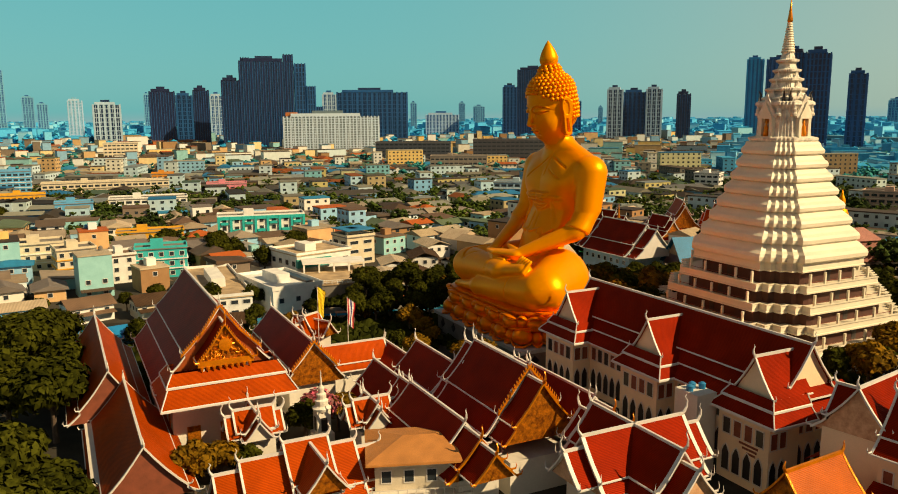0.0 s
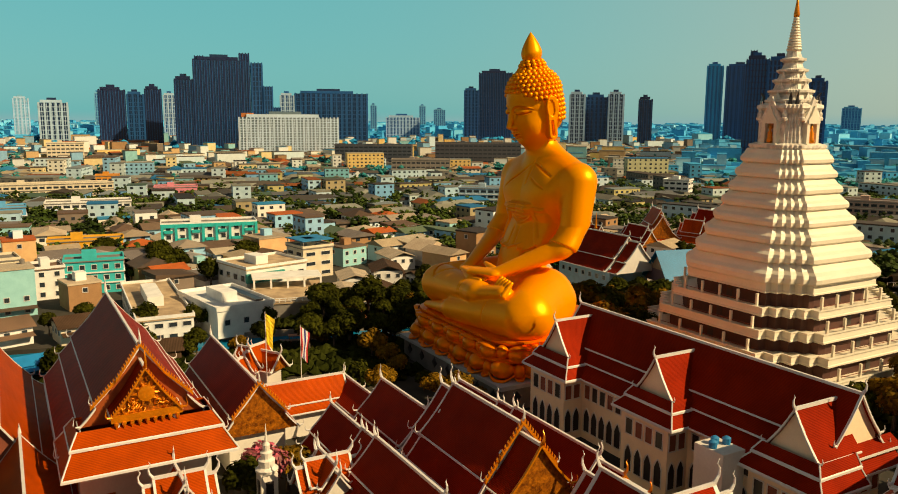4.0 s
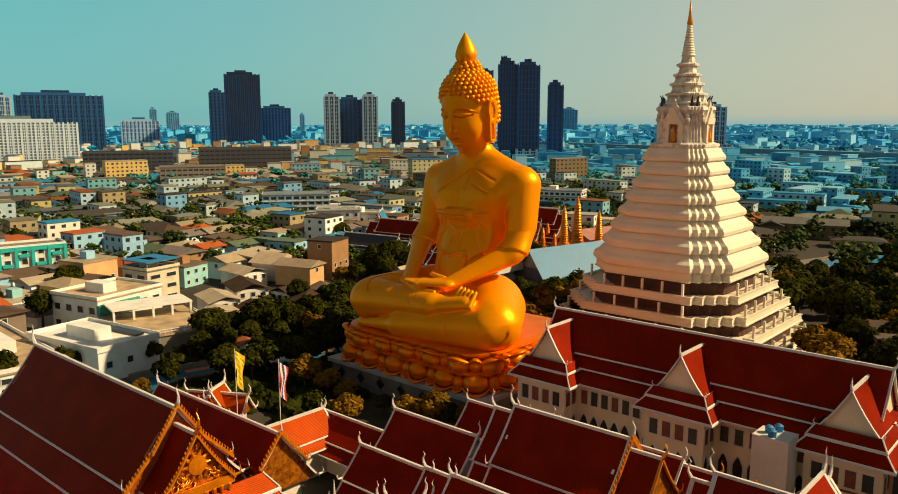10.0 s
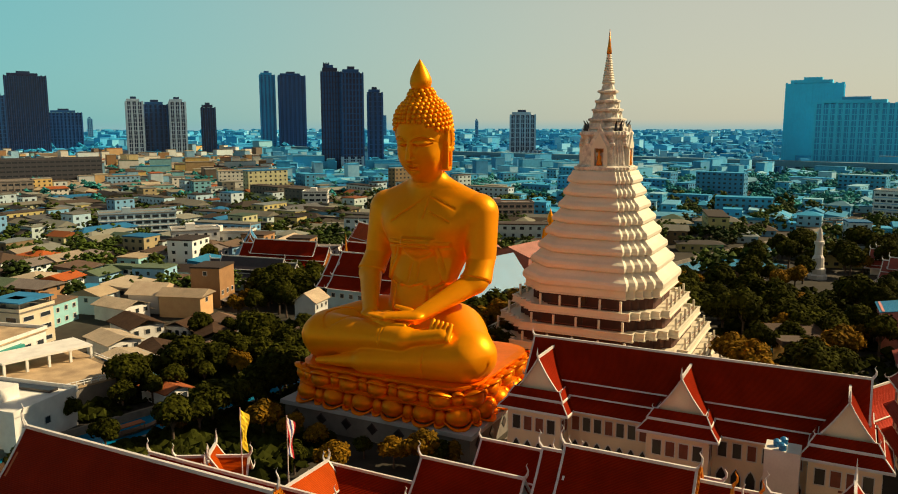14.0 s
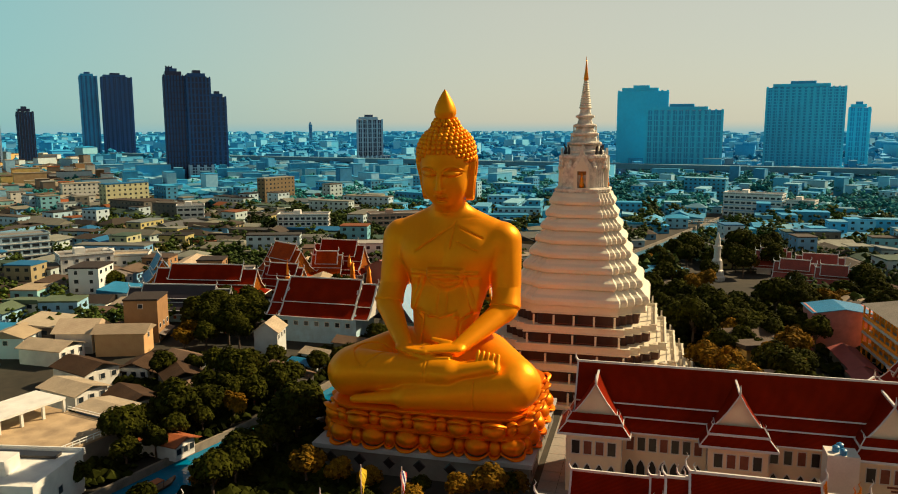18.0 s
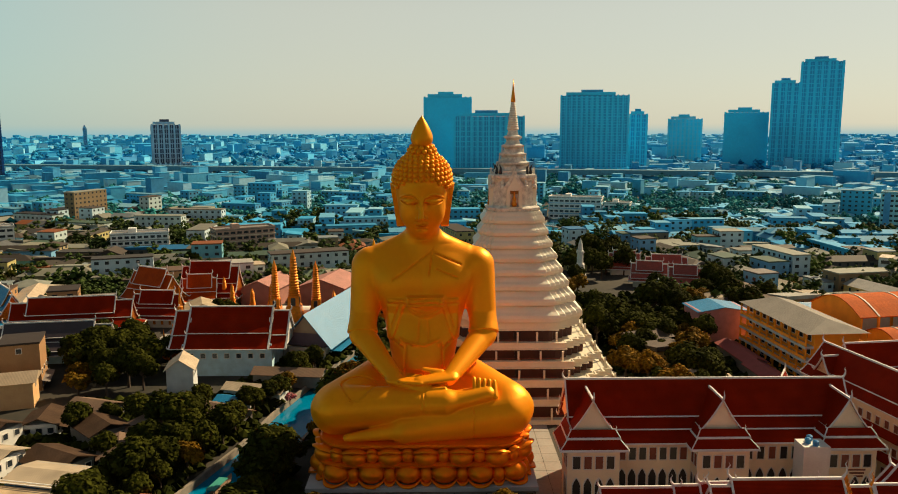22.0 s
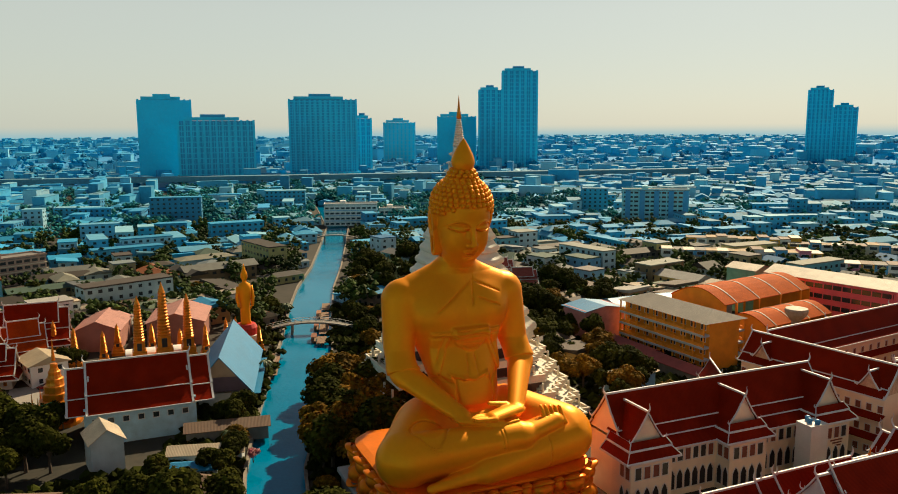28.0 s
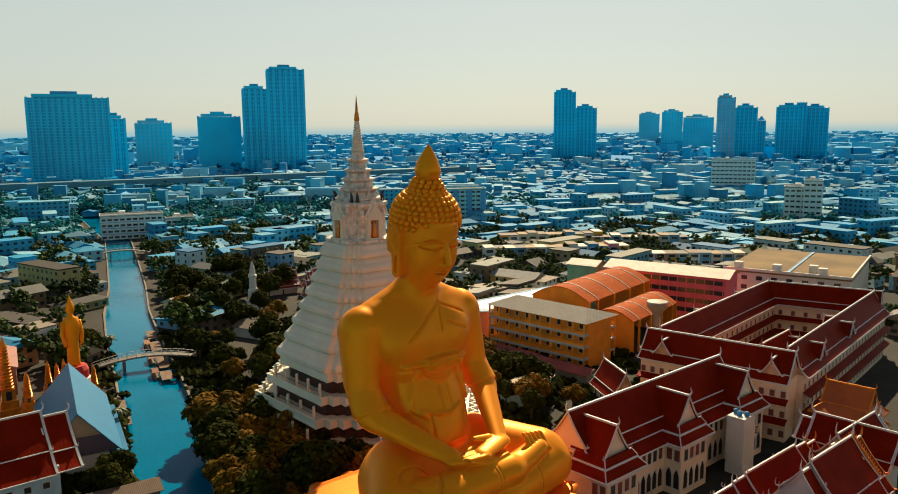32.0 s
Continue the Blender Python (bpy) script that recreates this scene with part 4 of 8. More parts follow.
def flame_comb(ob, y, pts, n, size=0.5):
    """Small upright flames along both slopes of a gable edge in the plane y."""
    m = Mesh()
    for s in (-1, 1):
        for k in range(n):
            t = (k + .5) / n * (len(pts) - 1)
            i = min(int(t), len(pts) - 2)
            v = pts[i][0] + (pts[i + 1][0] - pts[i][0]) * (t - i)
            z = pts[i][1] + (pts[i + 1][1] - pts[i][1]) * (t - i)
            m.tube([(s * v, y, z - .1), (s * (v + size * .25), y, z + size * .5), (s * (v + size * .1), y, z + size)], [size * .3, size * .22, .02], 5)
    ob2 = part("flame_comb", m, GOLD2, ob, "row of small gilt flames")
    ob2["kind"] = "stuff"
    return ob2


flame_comb(ubo, -29.3, [(0, 24.0), (2.8, 19.9), (6.2, 16.5)], 22, .38)
flame_comb(ubo, -32.5, [(0, 21.7), (2.1, 18.3), (4.2, 15.9)], 16, .36)
h2 = thing("side_hall", "low side hall with steep maroon roof and gilt gable", "temple hall", (-63.3, 0, 0))
part("wall", Mesh().box(-4.2, -22, 0, 4.2, 5, 7.0), WHITE, h2)
thai_section(h2, -23.5, 5.8, [(0, 14.0, 4.0, 9.4), (3.8, 9.1, 6.0, 6.6)], MY, gilt=None, face=CARVED, fin=1.8)
part("gilt_gable_edge", roof_slab(Mesh(), [(0, 14.4), (4.1, 9.6)], -23.9, -23.6, 0.4), GOLD2, h2, "gilt gable edge", m=MY)

flame_comb(h2, -23.8, [(0, 14.5), (4.1, 9.6)], 12, .45)

# transverse gallery between the halls
gal = thing("cross_gallery", "orange-tiled cross gallery with white ridge", "gallery")
part("wall", Mesh().box(-59, -12.5, 0, -46, -6, 5), WHITE, gal)
thai_section(gal, -60, -44.6, [(0, 8.6, 3.2, 5.6), (3.0, 5.4, 4.4, 4.4)], pose(0, -9.2, 0), TILE2, face=CARVED, fin=1.6)
fan = thing("fan_pavilion", "small pavilion with stacked orange and maroon gables", "pavilion")
for k in range(4):
    thai_section(fan, -2.2 - 1.5 * k, 2.2 - 1.3 * k if k < 1 else -2.0 - 1.5 * (k - 1), [(0, 12.4 - 0.7 * k, 2.6 - 0.25 * k, 9.0 - 0.5 * k)], pose(-56, 2.0, 0, 0, 0, 30), TILE2, ends=(1, 1), face=CARVED, fin=1.8)
thai_section(fan, -5, 5, [(0, 11.4, 2.4, 8.6)], pose(-56, 2.0, 0, 0, 0, 120), TILE2, face=CARVED, fin=1.8)
part("wall", Mesh().box(-59, -1, 0, -53, 5, 8.4), WHITE, fan)

# long three-aisled assembly hall, each stretch of roof a step higher
vih = thing("assembly_hall", "assembly hall with stepped maroon roofs and white finials", "temple hall", (-43, 0, 0))
part("wall", Mesh().box(-5.0, -64, 0, 5.0, -26, 5.2), WHITE, vih)
part("low_wall", Mesh().box(-4.0, -26, 0, 4.0, -9, 3.4), WHITE, vih)
MV = pose(0, 0, 0, 0, 0, 90)
thai_section(vih, -25, -8.2, [(0, 7.9, 3.4, 5.0), (3.2, 4.8, 5.0, 3.6)], MV @ pose(0, 1.0, 0), fin=1.5)
thai_section(vih, -39.6, -24.6, [(0, 12.2, 4.2, 7.6), (4.0, 7.3, 6.0, 5.4)], MV @ pose(0, 1.4, 0), fin=2.0)
thai_section(vih, -44.6, -41.4, [(0, 16.2, 4.6, 10.6), (4.4, 10.3, 6.4, 7.8)], MV, fin=2.2)
thai_section(vih, -60.4, -44.4, [(0, 17.2, 5.0, 11.2), (4.8, 10.9, 7.0, 8.2)], MV, ends=(1, 1), fin=2.4)
part("gilt_gable_edge", roof_slab(Mesh(), [(0, 17.6), (5.1, 11.4)], -60.9, -60.6, 0.45), GOLD2, vih, "gilt gable edge", m=MV)
flame_comb(vih, -60.8, [(0, 17.7), (5.1, 11.4)], 14, .5)
thai_section(vih, -64.4, -60.2, [(0, 16.0, 4.6, 10.4), (4.4, 10.1, 6.2, 8.0)], MV, ends=(1, 0), gilt=GOLD2, face=CARVED, fin=2.0)
for side, lab in ((-11.0, "aisle_front"), (10.6, "aisle_back")):
    s = pose(side, 0, 0)
    part("aisle_wall", Mesh().box(side - 3, -66, 0, side + 3, -30, 6.2), WHITE, vih)
    thai_section(vih, -40.5, -28.0, [(0, 11.0, 3.4, 7.4), (3.2, 7.1, 4.8, 5.6)], s @ MV, fin=1.5)
    thai_section(vih, -44.0, -39.5, [(0, 11.3, 3.4, 7.6)], s @ MV, fin=1.7)
    thai_section(vih, -62.0, -43.6, [(0, 11.7, 3.6, 7.8), (3.4, 7.5, 5.2, 5.8)], s @ MV, fin=1.8, gilt=None)
    thai_section(vih, -66.5, -61.6, [(0, 11.0, 3.4, 7.3), (3.2, 7.0, 4.8, 5.6)], s @ MV, ends=(1, 0), gilt=GOLD2, face=CARVED, fin=1.8)
    thai_section(vih, -70.5, -66.0, [(0, 10.3, 3.2, 6.8)], s @ MV, ends=(1, 0), gilt=GOLD2, face=CARVED, fin=1.7)

# white-finialled chapel at the near end, a cross of gables
cha = thing("cross_chapel", "white-trimmed chapel with crossing maroon gables", "temple hall", (-37.5, -77, 0))
part("wall", Mesh().box(-6, -6, 0, 6, 6, 7.5), WHITE, cha)
for ang, z, l in ((0, 13.6, 8.2), (90, 13.6, 9.0)):
    thai_section(cha, -l, l, [(0, z, 3.8, z - 4.6), (3.6, z - 4.9, 5.2, z - 6.4)], pose(0, 0, 0, 0, 0, ang), face=SPECK, fin=2.6, tw=0.7)
    thai_section(cha, -l - 2.6, -l + 0.4, [(0, z - 1.5, 3.2, z - 5.2)], pose(0, 0, 0, 0, 0, ang), ends=(1, 0), face=SPECK, fin=2.2, tw=0.7)
    thai_section(cha, l - 0.4, l + 2.6, [(0, z - 1.5, 3.2, z - 5.2)], pose(0, 0, 0, 0, 0, ang), ends=(0, 1), face=SPECK, fin=2.2, tw=0.7)

# orange roofs, chapels and flat-roofed house in the near court
orr = thing("orange_chapel", "chapel with telescoped orange roofs and white ridges", "temple hall", (-74, -56, 0))
part("wall", Mesh().box(-12, -3.5, 0, 9, 3.5, 5.0), WHITE, orr)
for a, b, z in ((-12.5, -9.0, 8.4), (-9.2, -3.2, 9.6), (-3.5, 2.5, 11.0), (2.2, 6.2, 9.6), (6.0, 9.6, 8.4)):
    thai_section(orr, a, b, [(0, z, 4.2, z - 4.2), (4.0, z - 4.4, 5.6, z - 5.6)], pose(0, 0, 0), TILE2, ends=(1, 1), face=CARVED, fin=1.6)
thai_section(orr, -7.5, 0, [(0, 10.4, 3.0, 6.6)], pose(0, 0, 0, 0, 0, 90), TILE2, ends=(1, 0), face=CARVED, fin=1.6)
spv = thing("gabled_pavilion", "small pavilion with crossed orange gables and white finials", "pavilion", (-60.0, -42.0, 0))
part("wall", Mesh().box(-2.6, -2.6, 0, 2.6, 2.6, 5.2), WHITE, spv)
for ang in (0, 90):
    thai_section(spv, -4.2, 4.2, [(0, 8.8, 2.2, 6.0)], pose(0, 0, 0, 0, 0, ang), TILE2, face=WHITE, fin=2.0)
    thai_section(spv, -3.0, 3.0, [(0, 9.6, 2.0, 6.8)], pose(0, 0, 0, 0, 0, ang), TILE2, face=WHITE, fin=2.0)
spv2 = copy_thing(spv, pose(-77.5, -39.0, 0.4))
flat = thing("terrace_house", "two-storey house with flat orange tiled roof and balcony", "house", (-59.5, -58.5, 0), -20)
part("wall", Mesh().box(-6, -4.5, 0, 6, 4.5, 7.8), mat("cream wall", (0.62, 0.55, 0.42), 0.8), flat)
part("roof", Mesh().add([(-7.2, -6, 8.2), (7.2, -6, 8.2), (7.2, 6, 8.2), (-7.2, 6, 8.2), (-2, 0, 9.6), (2, 0, 9.6), (-7.2, -6, 7.9), (7.2, -6, 7.9), (7.2, 6, 7.9), (-7.2, 6, 7.9)],
     [(0, 1, 5, 4), (1, 2, 5), (2, 3, 4, 5), (3, 0, 4), (0, 6, 7, 1), (1, 7, 8, 2), (2, 8, 9, 3), (3, 9, 6, 0)]), mat("tan orange tile", (0.58, 0.24, 0.06), 0.6, 0, 0.4, 0.25, bump=0.3, wave=("Y", 1.6)), flat)
part("balcony", Mesh().box(-6.8, -6.4, 3.6, 6.8, -4.5, 3.9).box(-6.8, -6.4, 4.7, 6.8, -6.3, 4.8), WHITE, flat)
for k in range(12):
    part("baluster", Mesh().box(-6.7 + 1.2 * k, -6.4, 3.9, -6.6 + 1.2 * k, -6.3, 4.7), WHITE, flat)
for k in range(4):
    window(flat, 1.2, 1.6, 0, pose(-4.5 + 3 * k, -4.5, 5.0))
    window(flat, 1.2, 1.8, 0, pose(-4.5 + 3 * k, -4.5, 1.0))

big = thing("long_gallery", "long gallery with plain orange roof and white ridge", "gallery", (-96, 0, 0))
part("wall", Mesh().box(-4, -44, 0, 4, 18, 5), WHITE, big)
thai_section(big, -21, 19.5, [(0, 13.2, 4.6, 7.2), (4.4, 6.9, 6.4, 5.2)], MY @ pose(0, 0, 0), TILE2, fin=1.6, face=WOOD)
thai_section(big, -50, -20.5, [(0, 11.4, 5.2, 5.2), (5.0, 5.0, 6.6, 4.0)], MY @ pose(0, -2.2, 0), TILE2, fin=1.2, face=WOOD)

chedi = thing("white_chedi", "small white plaster spire shrine", "shrine", (-66.5, -37.5, 0))
part("base", Mesh().box(-1.5, -1.5, 0, 1.5, 1.5, 3.6), WHITE, chedi)
part("niche_storey", Mesh().box(-1.1, -1.1, 3.6, 1.1, 1.1, 7.2), WHITE, chedi)
part("spire", Mesh().turned([(1.4, 7.2), (1.5, 7.6), (1.0, 7.9), (1.1, 8.8), (0.7, 9.0), (0.8, 9.8), (0.45, 10.0), (0.5, 10.8), (0.2, 11.2), (0.03, 13.6)], 12), WHITE, chedi)
for k in range(4):
    part("niche", Mesh().box(-0.5, -1.16, 4.0, 0.5, -1.08, 6.2), DARK, chedi, m=pose(0, 0, 0, 0, 0, 90 * k))

# flags on poles
for at, h, cols, lab in (((-56.3, -3.6, 0), 19.5, ((0.75, 0.55, 0.02),), "yellow flag hanging on a tall pole"), ((-51.5, -7.5, 0), 17.5, ((0.5, 0.02, 0.03), (0.75, 0.74, 0.72), (0.03, 0.04, 0.22), (0.75, 0.74, 0.72), (0.5, 0.02, 0.03)), "striped red, white and blue flag on a pole")):
    fl = thing("flagpole", lab, "flag", at)
    part("pole", Mesh().tube([(0, 0, 0), (0, 0, h)], [0.12, 0.06], 6), TRIM, fl)
    nst = len(cols)
    for s, c in enumerate(cols):
        m = Mesh()
        rows = []
        for i in range(9):
            t = i / 8
            z = h - 0.3 - 5.2 * t
            a0, a1 = s / nst, (s + 1) / nst
            wd = 1.5 * (1 - 0.35 * t)
            rows.append([(0.1 + wd * a, 0.25 * math.sin(7 * t + 4 * a), z - 1.2 * a) for a in (a0, (a0 + a1) / 2, a1)])
        m.loft(rows, closed=False, cap=False)
        part("flag_stripe" if nst > 1 else "flag_cloth", m, mat("flag cloth", c, 0.8, 0, 1, 0.2), fl)


# ---- across the canal ----
BLUEROOF = mat("pale blue metal roof", (0.004, 0.22, 0.46), 0.5, 0.0, 0.2, 0.15, bump=0.2, wave=("X", 1.2))
# white walls whose blue shade is put into the base colour
SHADEBLUE = mat("shade-blue white wall", (0.46, 0.68, 0.80), 0.8, 0, 0.4, 0.3)
rh = thing("red_roof_hall", "white hall with shade-blue walls and broad maroon roof beside the canal", "temple hall", (66.5, 0, 0))
part("wall", Mesh().box(-7.4, 42, 0, 7.4, 66, 8.8), SHADEBLUE, rh)
thai_section(rh, 42.6, 65.4, [(0, 17.6, 5.4, 11.4), (5.2, 11.1, 8.8, 7.8)], MY, tw=0.6)
thai_section(rh, 38.0, 42.4, [(0, 16.4, 5.0, 10.8), (4.8, 10.5, 8.2, 7.8)], MY, ends=(1, 0), tw=0.6)
thai_section(rh, 65.6, 69.5, [(0, 16.4, 5.0, 10.8), (4.8, 10.5, 8.2, 7.8)], MY, ends=(0, 1), tw=0.6)
for k in range(7):
    window(rh, 1.2, 1.2, 0, pose(-7.4, 44.5 + 3.2 * k, 5.0, 0, 0, -90))
bh = thing("blue_roof_hall", "canal-side hall with steep pale blue metal roof", "hall", (89.5, 30.5, 0), -13.5)
part("wall", Mesh().box(-18, -5.6, 0, 18, 5.6, 4.2), WHITE, bh)
part("roof", roof_slab(Mesh(), [(0, 14.2), (8.2, 4.6)], -20, 20, 0.25), BLUEROOF, bh)
part("gable_wall", Mesh().add([(-18.6, -7.6, 4.8), (-18.6, 7.6, 4.8), (-18.6, 0, 13.8), (-18.2, -7.6, 4.8), (-18.2, 7.6, 4.8), (-18.2, 0, 13.8)], [(0, 1, 2), (3, 5, 4), (0, 3, 4, 1)]), mat("purple-grey gable", (0.12, 0.09, 0.13), 0.7), bh)
part("gable_band", Mesh().add([(-18.7, -4.2, 8.6), (-18.7, 4.2, 8.6), (-18.7, 0, 13.6)], [(0, 1, 2)]), mat("tan gable", (0.35, 0.26, 0.18), 0.7), bh)
part("lean_to", Mesh().box(-16, -9.5, 2.9, 16, -6, 3.1), BLUEROOF, bh)


def house_gable(ob, w, d, h, rise, wall, roof, over=0.6):
    part("wall", Mesh().box(-w / 2, -d / 2, 0, w / 2, d / 2, h), wall, ob)
    part("roof", roof_slab(Mesh(), [(0, h + rise), (d / 2 + over, h - 0.2)], -w / 2 - over, w / 2 + over, 0.15), roof, ob)
    for s in (-1, 1):
        part("gable", Mesh().add([(s * w / 2, -d / 2, h - 0.1), (s * w / 2, d / 2, h - 0.1), (s * w / 2, 0, h + rise - 0.3)], [(0, 1, 2)]), wall, ob)


CREAMROOF = mat("sun-bleached sheet roof", (0.55, 0.44, 0.30), 0.6, 0, 0.3, 0.3, bump=0.25, wave=("X", 1.0))
BROWNROOF = mat("brown sheet roof", (0.20, 0.12, 0.07), 0.75, 0, 0.2, 0.4, bump=0.25, wave=("X", 1.0))
PALEWALL = mat("white-blue wall", (0.62, 0.66, 0.66), 0.75, 0, 0.4, 0.2)
for x, y, w, d, h, rise, yaw, wl, rf, lab in (
        (46, 62, 8, 6.4, 7.2, 2.6, 10, PALEWALL, CREAMROOF, "small two-storey white house with cream gable roof"),
        (52, 36, 18, 5.4, 3.4, 1.2, 82, GREY, BROWNROOF, "long shed with dark brown sheet roof"),
        (40, 42, 15, 5.0, 3.2, 1.0, 75, PALEWALL, CREAMROOF, "long shed with cream sheet roof"),
        (33, 45, 9, 4.0, 2.8, 0.7, 75, PALEWALL, BLUEROOF, "shed with pale blue sheet roof"),
        (23, 46, 11, 8, 3.4, 1.6, 60, GREY, BROWNROOF, "wooden canal house with brown hipped roof"),
        (12, 58, 12, 9, 3.6, 1.6, 20, GREY, BROWNROOF, "wooden house with brown roof among trees")):
    hs = thing("canal_house", lab, "house", (x, y, 0), yaw, group="canal houses")
    house_gable(hs, w, d, h, rise, wl, rf)
    for k in range(3):
        window(hs, 0.9, 1.1, 0, pose(-w / 3 + k * w / 3, -d / 2, h - 2.2))
GREEN = mat("green fabric roof", (0.02, 0.30, 0.09), 0.6, 0, 0.4, 0.2)
gt = thing("green_canopy", "green and white pitched canopy", "canopy", (73, 77, 0), -55)
part("roof", roof_slab(Mesh(), [(0, 6.4), (4.0, 3.2)], -5, 5, 0.1), GREEN, gt)
for u in (-4.8, 4.6):
    for v in (-3.6, 3.4):
        part("post", Mesh().box(u, v, 0, u + .2, v + .2, 3.4), GREY, gt)

# gold spires
def prang(x, y, h, r, name="gold_prang", lab="tall gilded ringed spire on a stepped base", sides=12):
    ob = thing(name, lab, "spire", (x, y, 0), group="gilded spires")
    part("base", Mesh().loft([[(s * a, t * a, z) for s, t in ((-1, -1), (1, -1), (1, 1), (-1, 1))] for a, z in ((r * 1.75, 0), (r * 1.75, h * .10), (r * 1.45, h * .11), (r * 1.45, h * .18), (r * 1.25, h * .19), (r * 1.25, h * .27), (r * 1.02, h * .28), (r * .96, h * .40))]), GOLD2, ob)
    pr = []
    for i in range(14):
        t = i / 14
        rr = r * (0.98 - 0.50 * t)
        pr += [(rr, h * (.40 + .5 * t)), (rr * 1.1, h * (.40 + .5 * (t + .03))), (rr * .9, h * (.40 + .5 * (t + .055)))]
    part("ringed_body", Mesh().turned(pr + [(r * .35, h * .92), (0.04, h)], sides), GOLD2, ob)
    for k in range(4):
        part("niche", Mesh().box(-r * .4, -r * 1.05, h * .28, r * .4, -r * .9, h * .38), DARK, ob, m=pose(0, 0, 0, 0, 0, 90 * k))
    return ob


prang(113, 45.4, 26.5, 1.9)
prang(115.3, 52.2, 22.6, 1.6)
prang(115.6, 38.4, 22.0, 1.6)
for x, y, h in ((124, 62, 11), (128, 70, 12), (136, 58, 10), (120, 33, 11), (132, 48, 10), (140, 76, 12), (126, 40, 9)):
    prang(x, y, h, 1.1, lab="short gilded spire in the temple yard")


def chedi_gold(x, y, h, r):
    ob = thing("gold_chedi", "gilded bell-shaped chedi in stacked tiers", "chedi", (x, y, 0), group="gilded spires")
    pr = []
    for i in range(9):
        t = i / 9
        rr = r * (1 - t) ** 1.1 + 0.35
        pr += [(rr * 1.08, h * .74 * t + 0.01), (rr * 1.08, h * .74 * t + h * .04), (rr * .9, h * .74 * t + h * .05)]
    part("tiered_body", Mesh().turned(pr, 12), GOLD2, ob)
    part("spire", Mesh().turned([(0.5, h * .74), (0.25, h * .86), (0.03, h)], 8), GOLD2, ob)
    for k in range(8):
        a = k * math.pi / 4
        part("corner_spire", Mesh().turned([(0.45, 0), (0.5, h * .2), (0.25, h * .24), (0.03, h * .38)], 6, (r * 1.05 * math.cos(a), r * 1.05 * math.sin(a), 0)), GOLD2, ob)


chedi_gold(79, 72.5, 21, 5.0)

# standing gold statue on a red base, one plain solid
st = Mesh()
st.turned([(2.3, 8.2), (2.0, 9.0), (1.9, 14.0), (2.5, 17.5), (2.7, 19.6), (2.3, 21.2), (0.9, 21.8), (0.8, 22.4), (1.35, 23.2), (1.4, 24.4), (1.0, 25.3), (0.7, 25.8), (0.5, 26.4), (0.03, 27.8)], 18)
for s in (-1, 1):
    st.tube([(0, s * 2.5, 20.4), (-0.3, s * 3.1, 17.0), (-1.4, s * 2.7, 14.2), (-1.8, s * 2.0, 13.6)], [0.75, 0.7, 0.55, 0.4], 8)
sb = solo("standing_buddha_statue", st, GOLD, "tall golden standing Buddha statue by the canal", "statue", smooth=True)
sb.matrix_world = pose(127, 19.5, 0) @ Matrix.Diagonal((0.8, 0.8, 1, 1))
RED = mat("red drapery", (0.55, 0.025, 0.015), 0.6, 0, 0.5, 0.25)
sbb = thing("statue_base", "tiered white base wrapped in red cloth", "pedestal", (127, 19.5, 0))
part("drum", Mesh().turned([(4.6, 0), (4.6, 2.2), (3.9, 2.4), (3.9, 4.6), (3.4, 4.8)], 16), WHITE, sbb)
part("red_band", Mesh().turned([(3.5, 4.8), (3.6, 7.0), (2.9, 8.2)], 16), RED, sbb, "red cloth band")
for k, (dx, dy, h) in enumerate(((-5, 4, 12), (3, 6, 10), (-6, -3, 9), (6, 3, 8))):
    prang(127 + dx, 19.5 + dy, h, 0.9, lab="small gilded spire beside the statue")

OFFW_CANOPY = mat("white canopy sheet", (0.80, 0.80, 0.76), 0.6, 0, 0.4, 0.15)

# orange-roofed temples in the yard
def wat(x, y, l, w, zr, yaw, tile, lab):
    ob = thing("temple_hall", lab, "temple hall", (x, y, 0), yaw, group="temple yard halls")
    part("wall", Mesh().box(-l / 2 + 1, -w * .36, 0, l / 2 - 1, w * .36, zr * .5), SHADEBLUE if l > 30 else WHITE, ob)
    thai_section(ob, -l / 2, l / 2, [(0, zr, w * .27, zr * .62), (w * .26, zr * .60, w * .5, zr * .42)], Matrix.Identity(4), tile, face=CARVED, fin=1.4)
    thai_section(ob, -l * .36, l * .36, [(0, zr * 1.13, w * .25, zr * .74)], Matrix.Identity(4), tile, face=CARVED, fin=1.6)
    skirt(ob, -l * .42, l * .42, w * .4, zr * .42, -l * .56, l * .56, w * .56, zr * .3, Matrix.Identity(4), tile)
    for k in range(5):
        window(ob, 0.9, 1.8, 0.6, pose(-l / 3 + k * l / 6, -w * .36, zr * .1), CARVED)


wat(132, 99, 20, 14, 15, 60, TILE2, "temple hall with bright orange roof and gilt gables")
wat(145, 82, 21, 14, 15, -90, TILE, "temple hall with maroon roof and white trim")
wat(137, 84, 12, 9, 12, 100, TILE2, "small temple hall with orange gables")
wat(116, 92, 16, 11, 10.6, -94, TILE, "low temple hall with maroon roof")
wat(97, 112, 36, 14, 12.4, -81, TILE, "long white hall with shade-blue walls, maroon roof and orange gable end")
wat(75.5, 109, 34, 13, 9.9, -81, mat("dark grey tile", (0.05, 0.035, 0.04), 0.5, 0, 0.3, 0.3, bump=0.3, wave=("Z", 2.2)), "long white hall with shade-blue walls and dark roof")
wat(110, 140, 18, 12, 13, 40, BLUEROOF, "hall with grey-blue tiled roof and maroon edges")

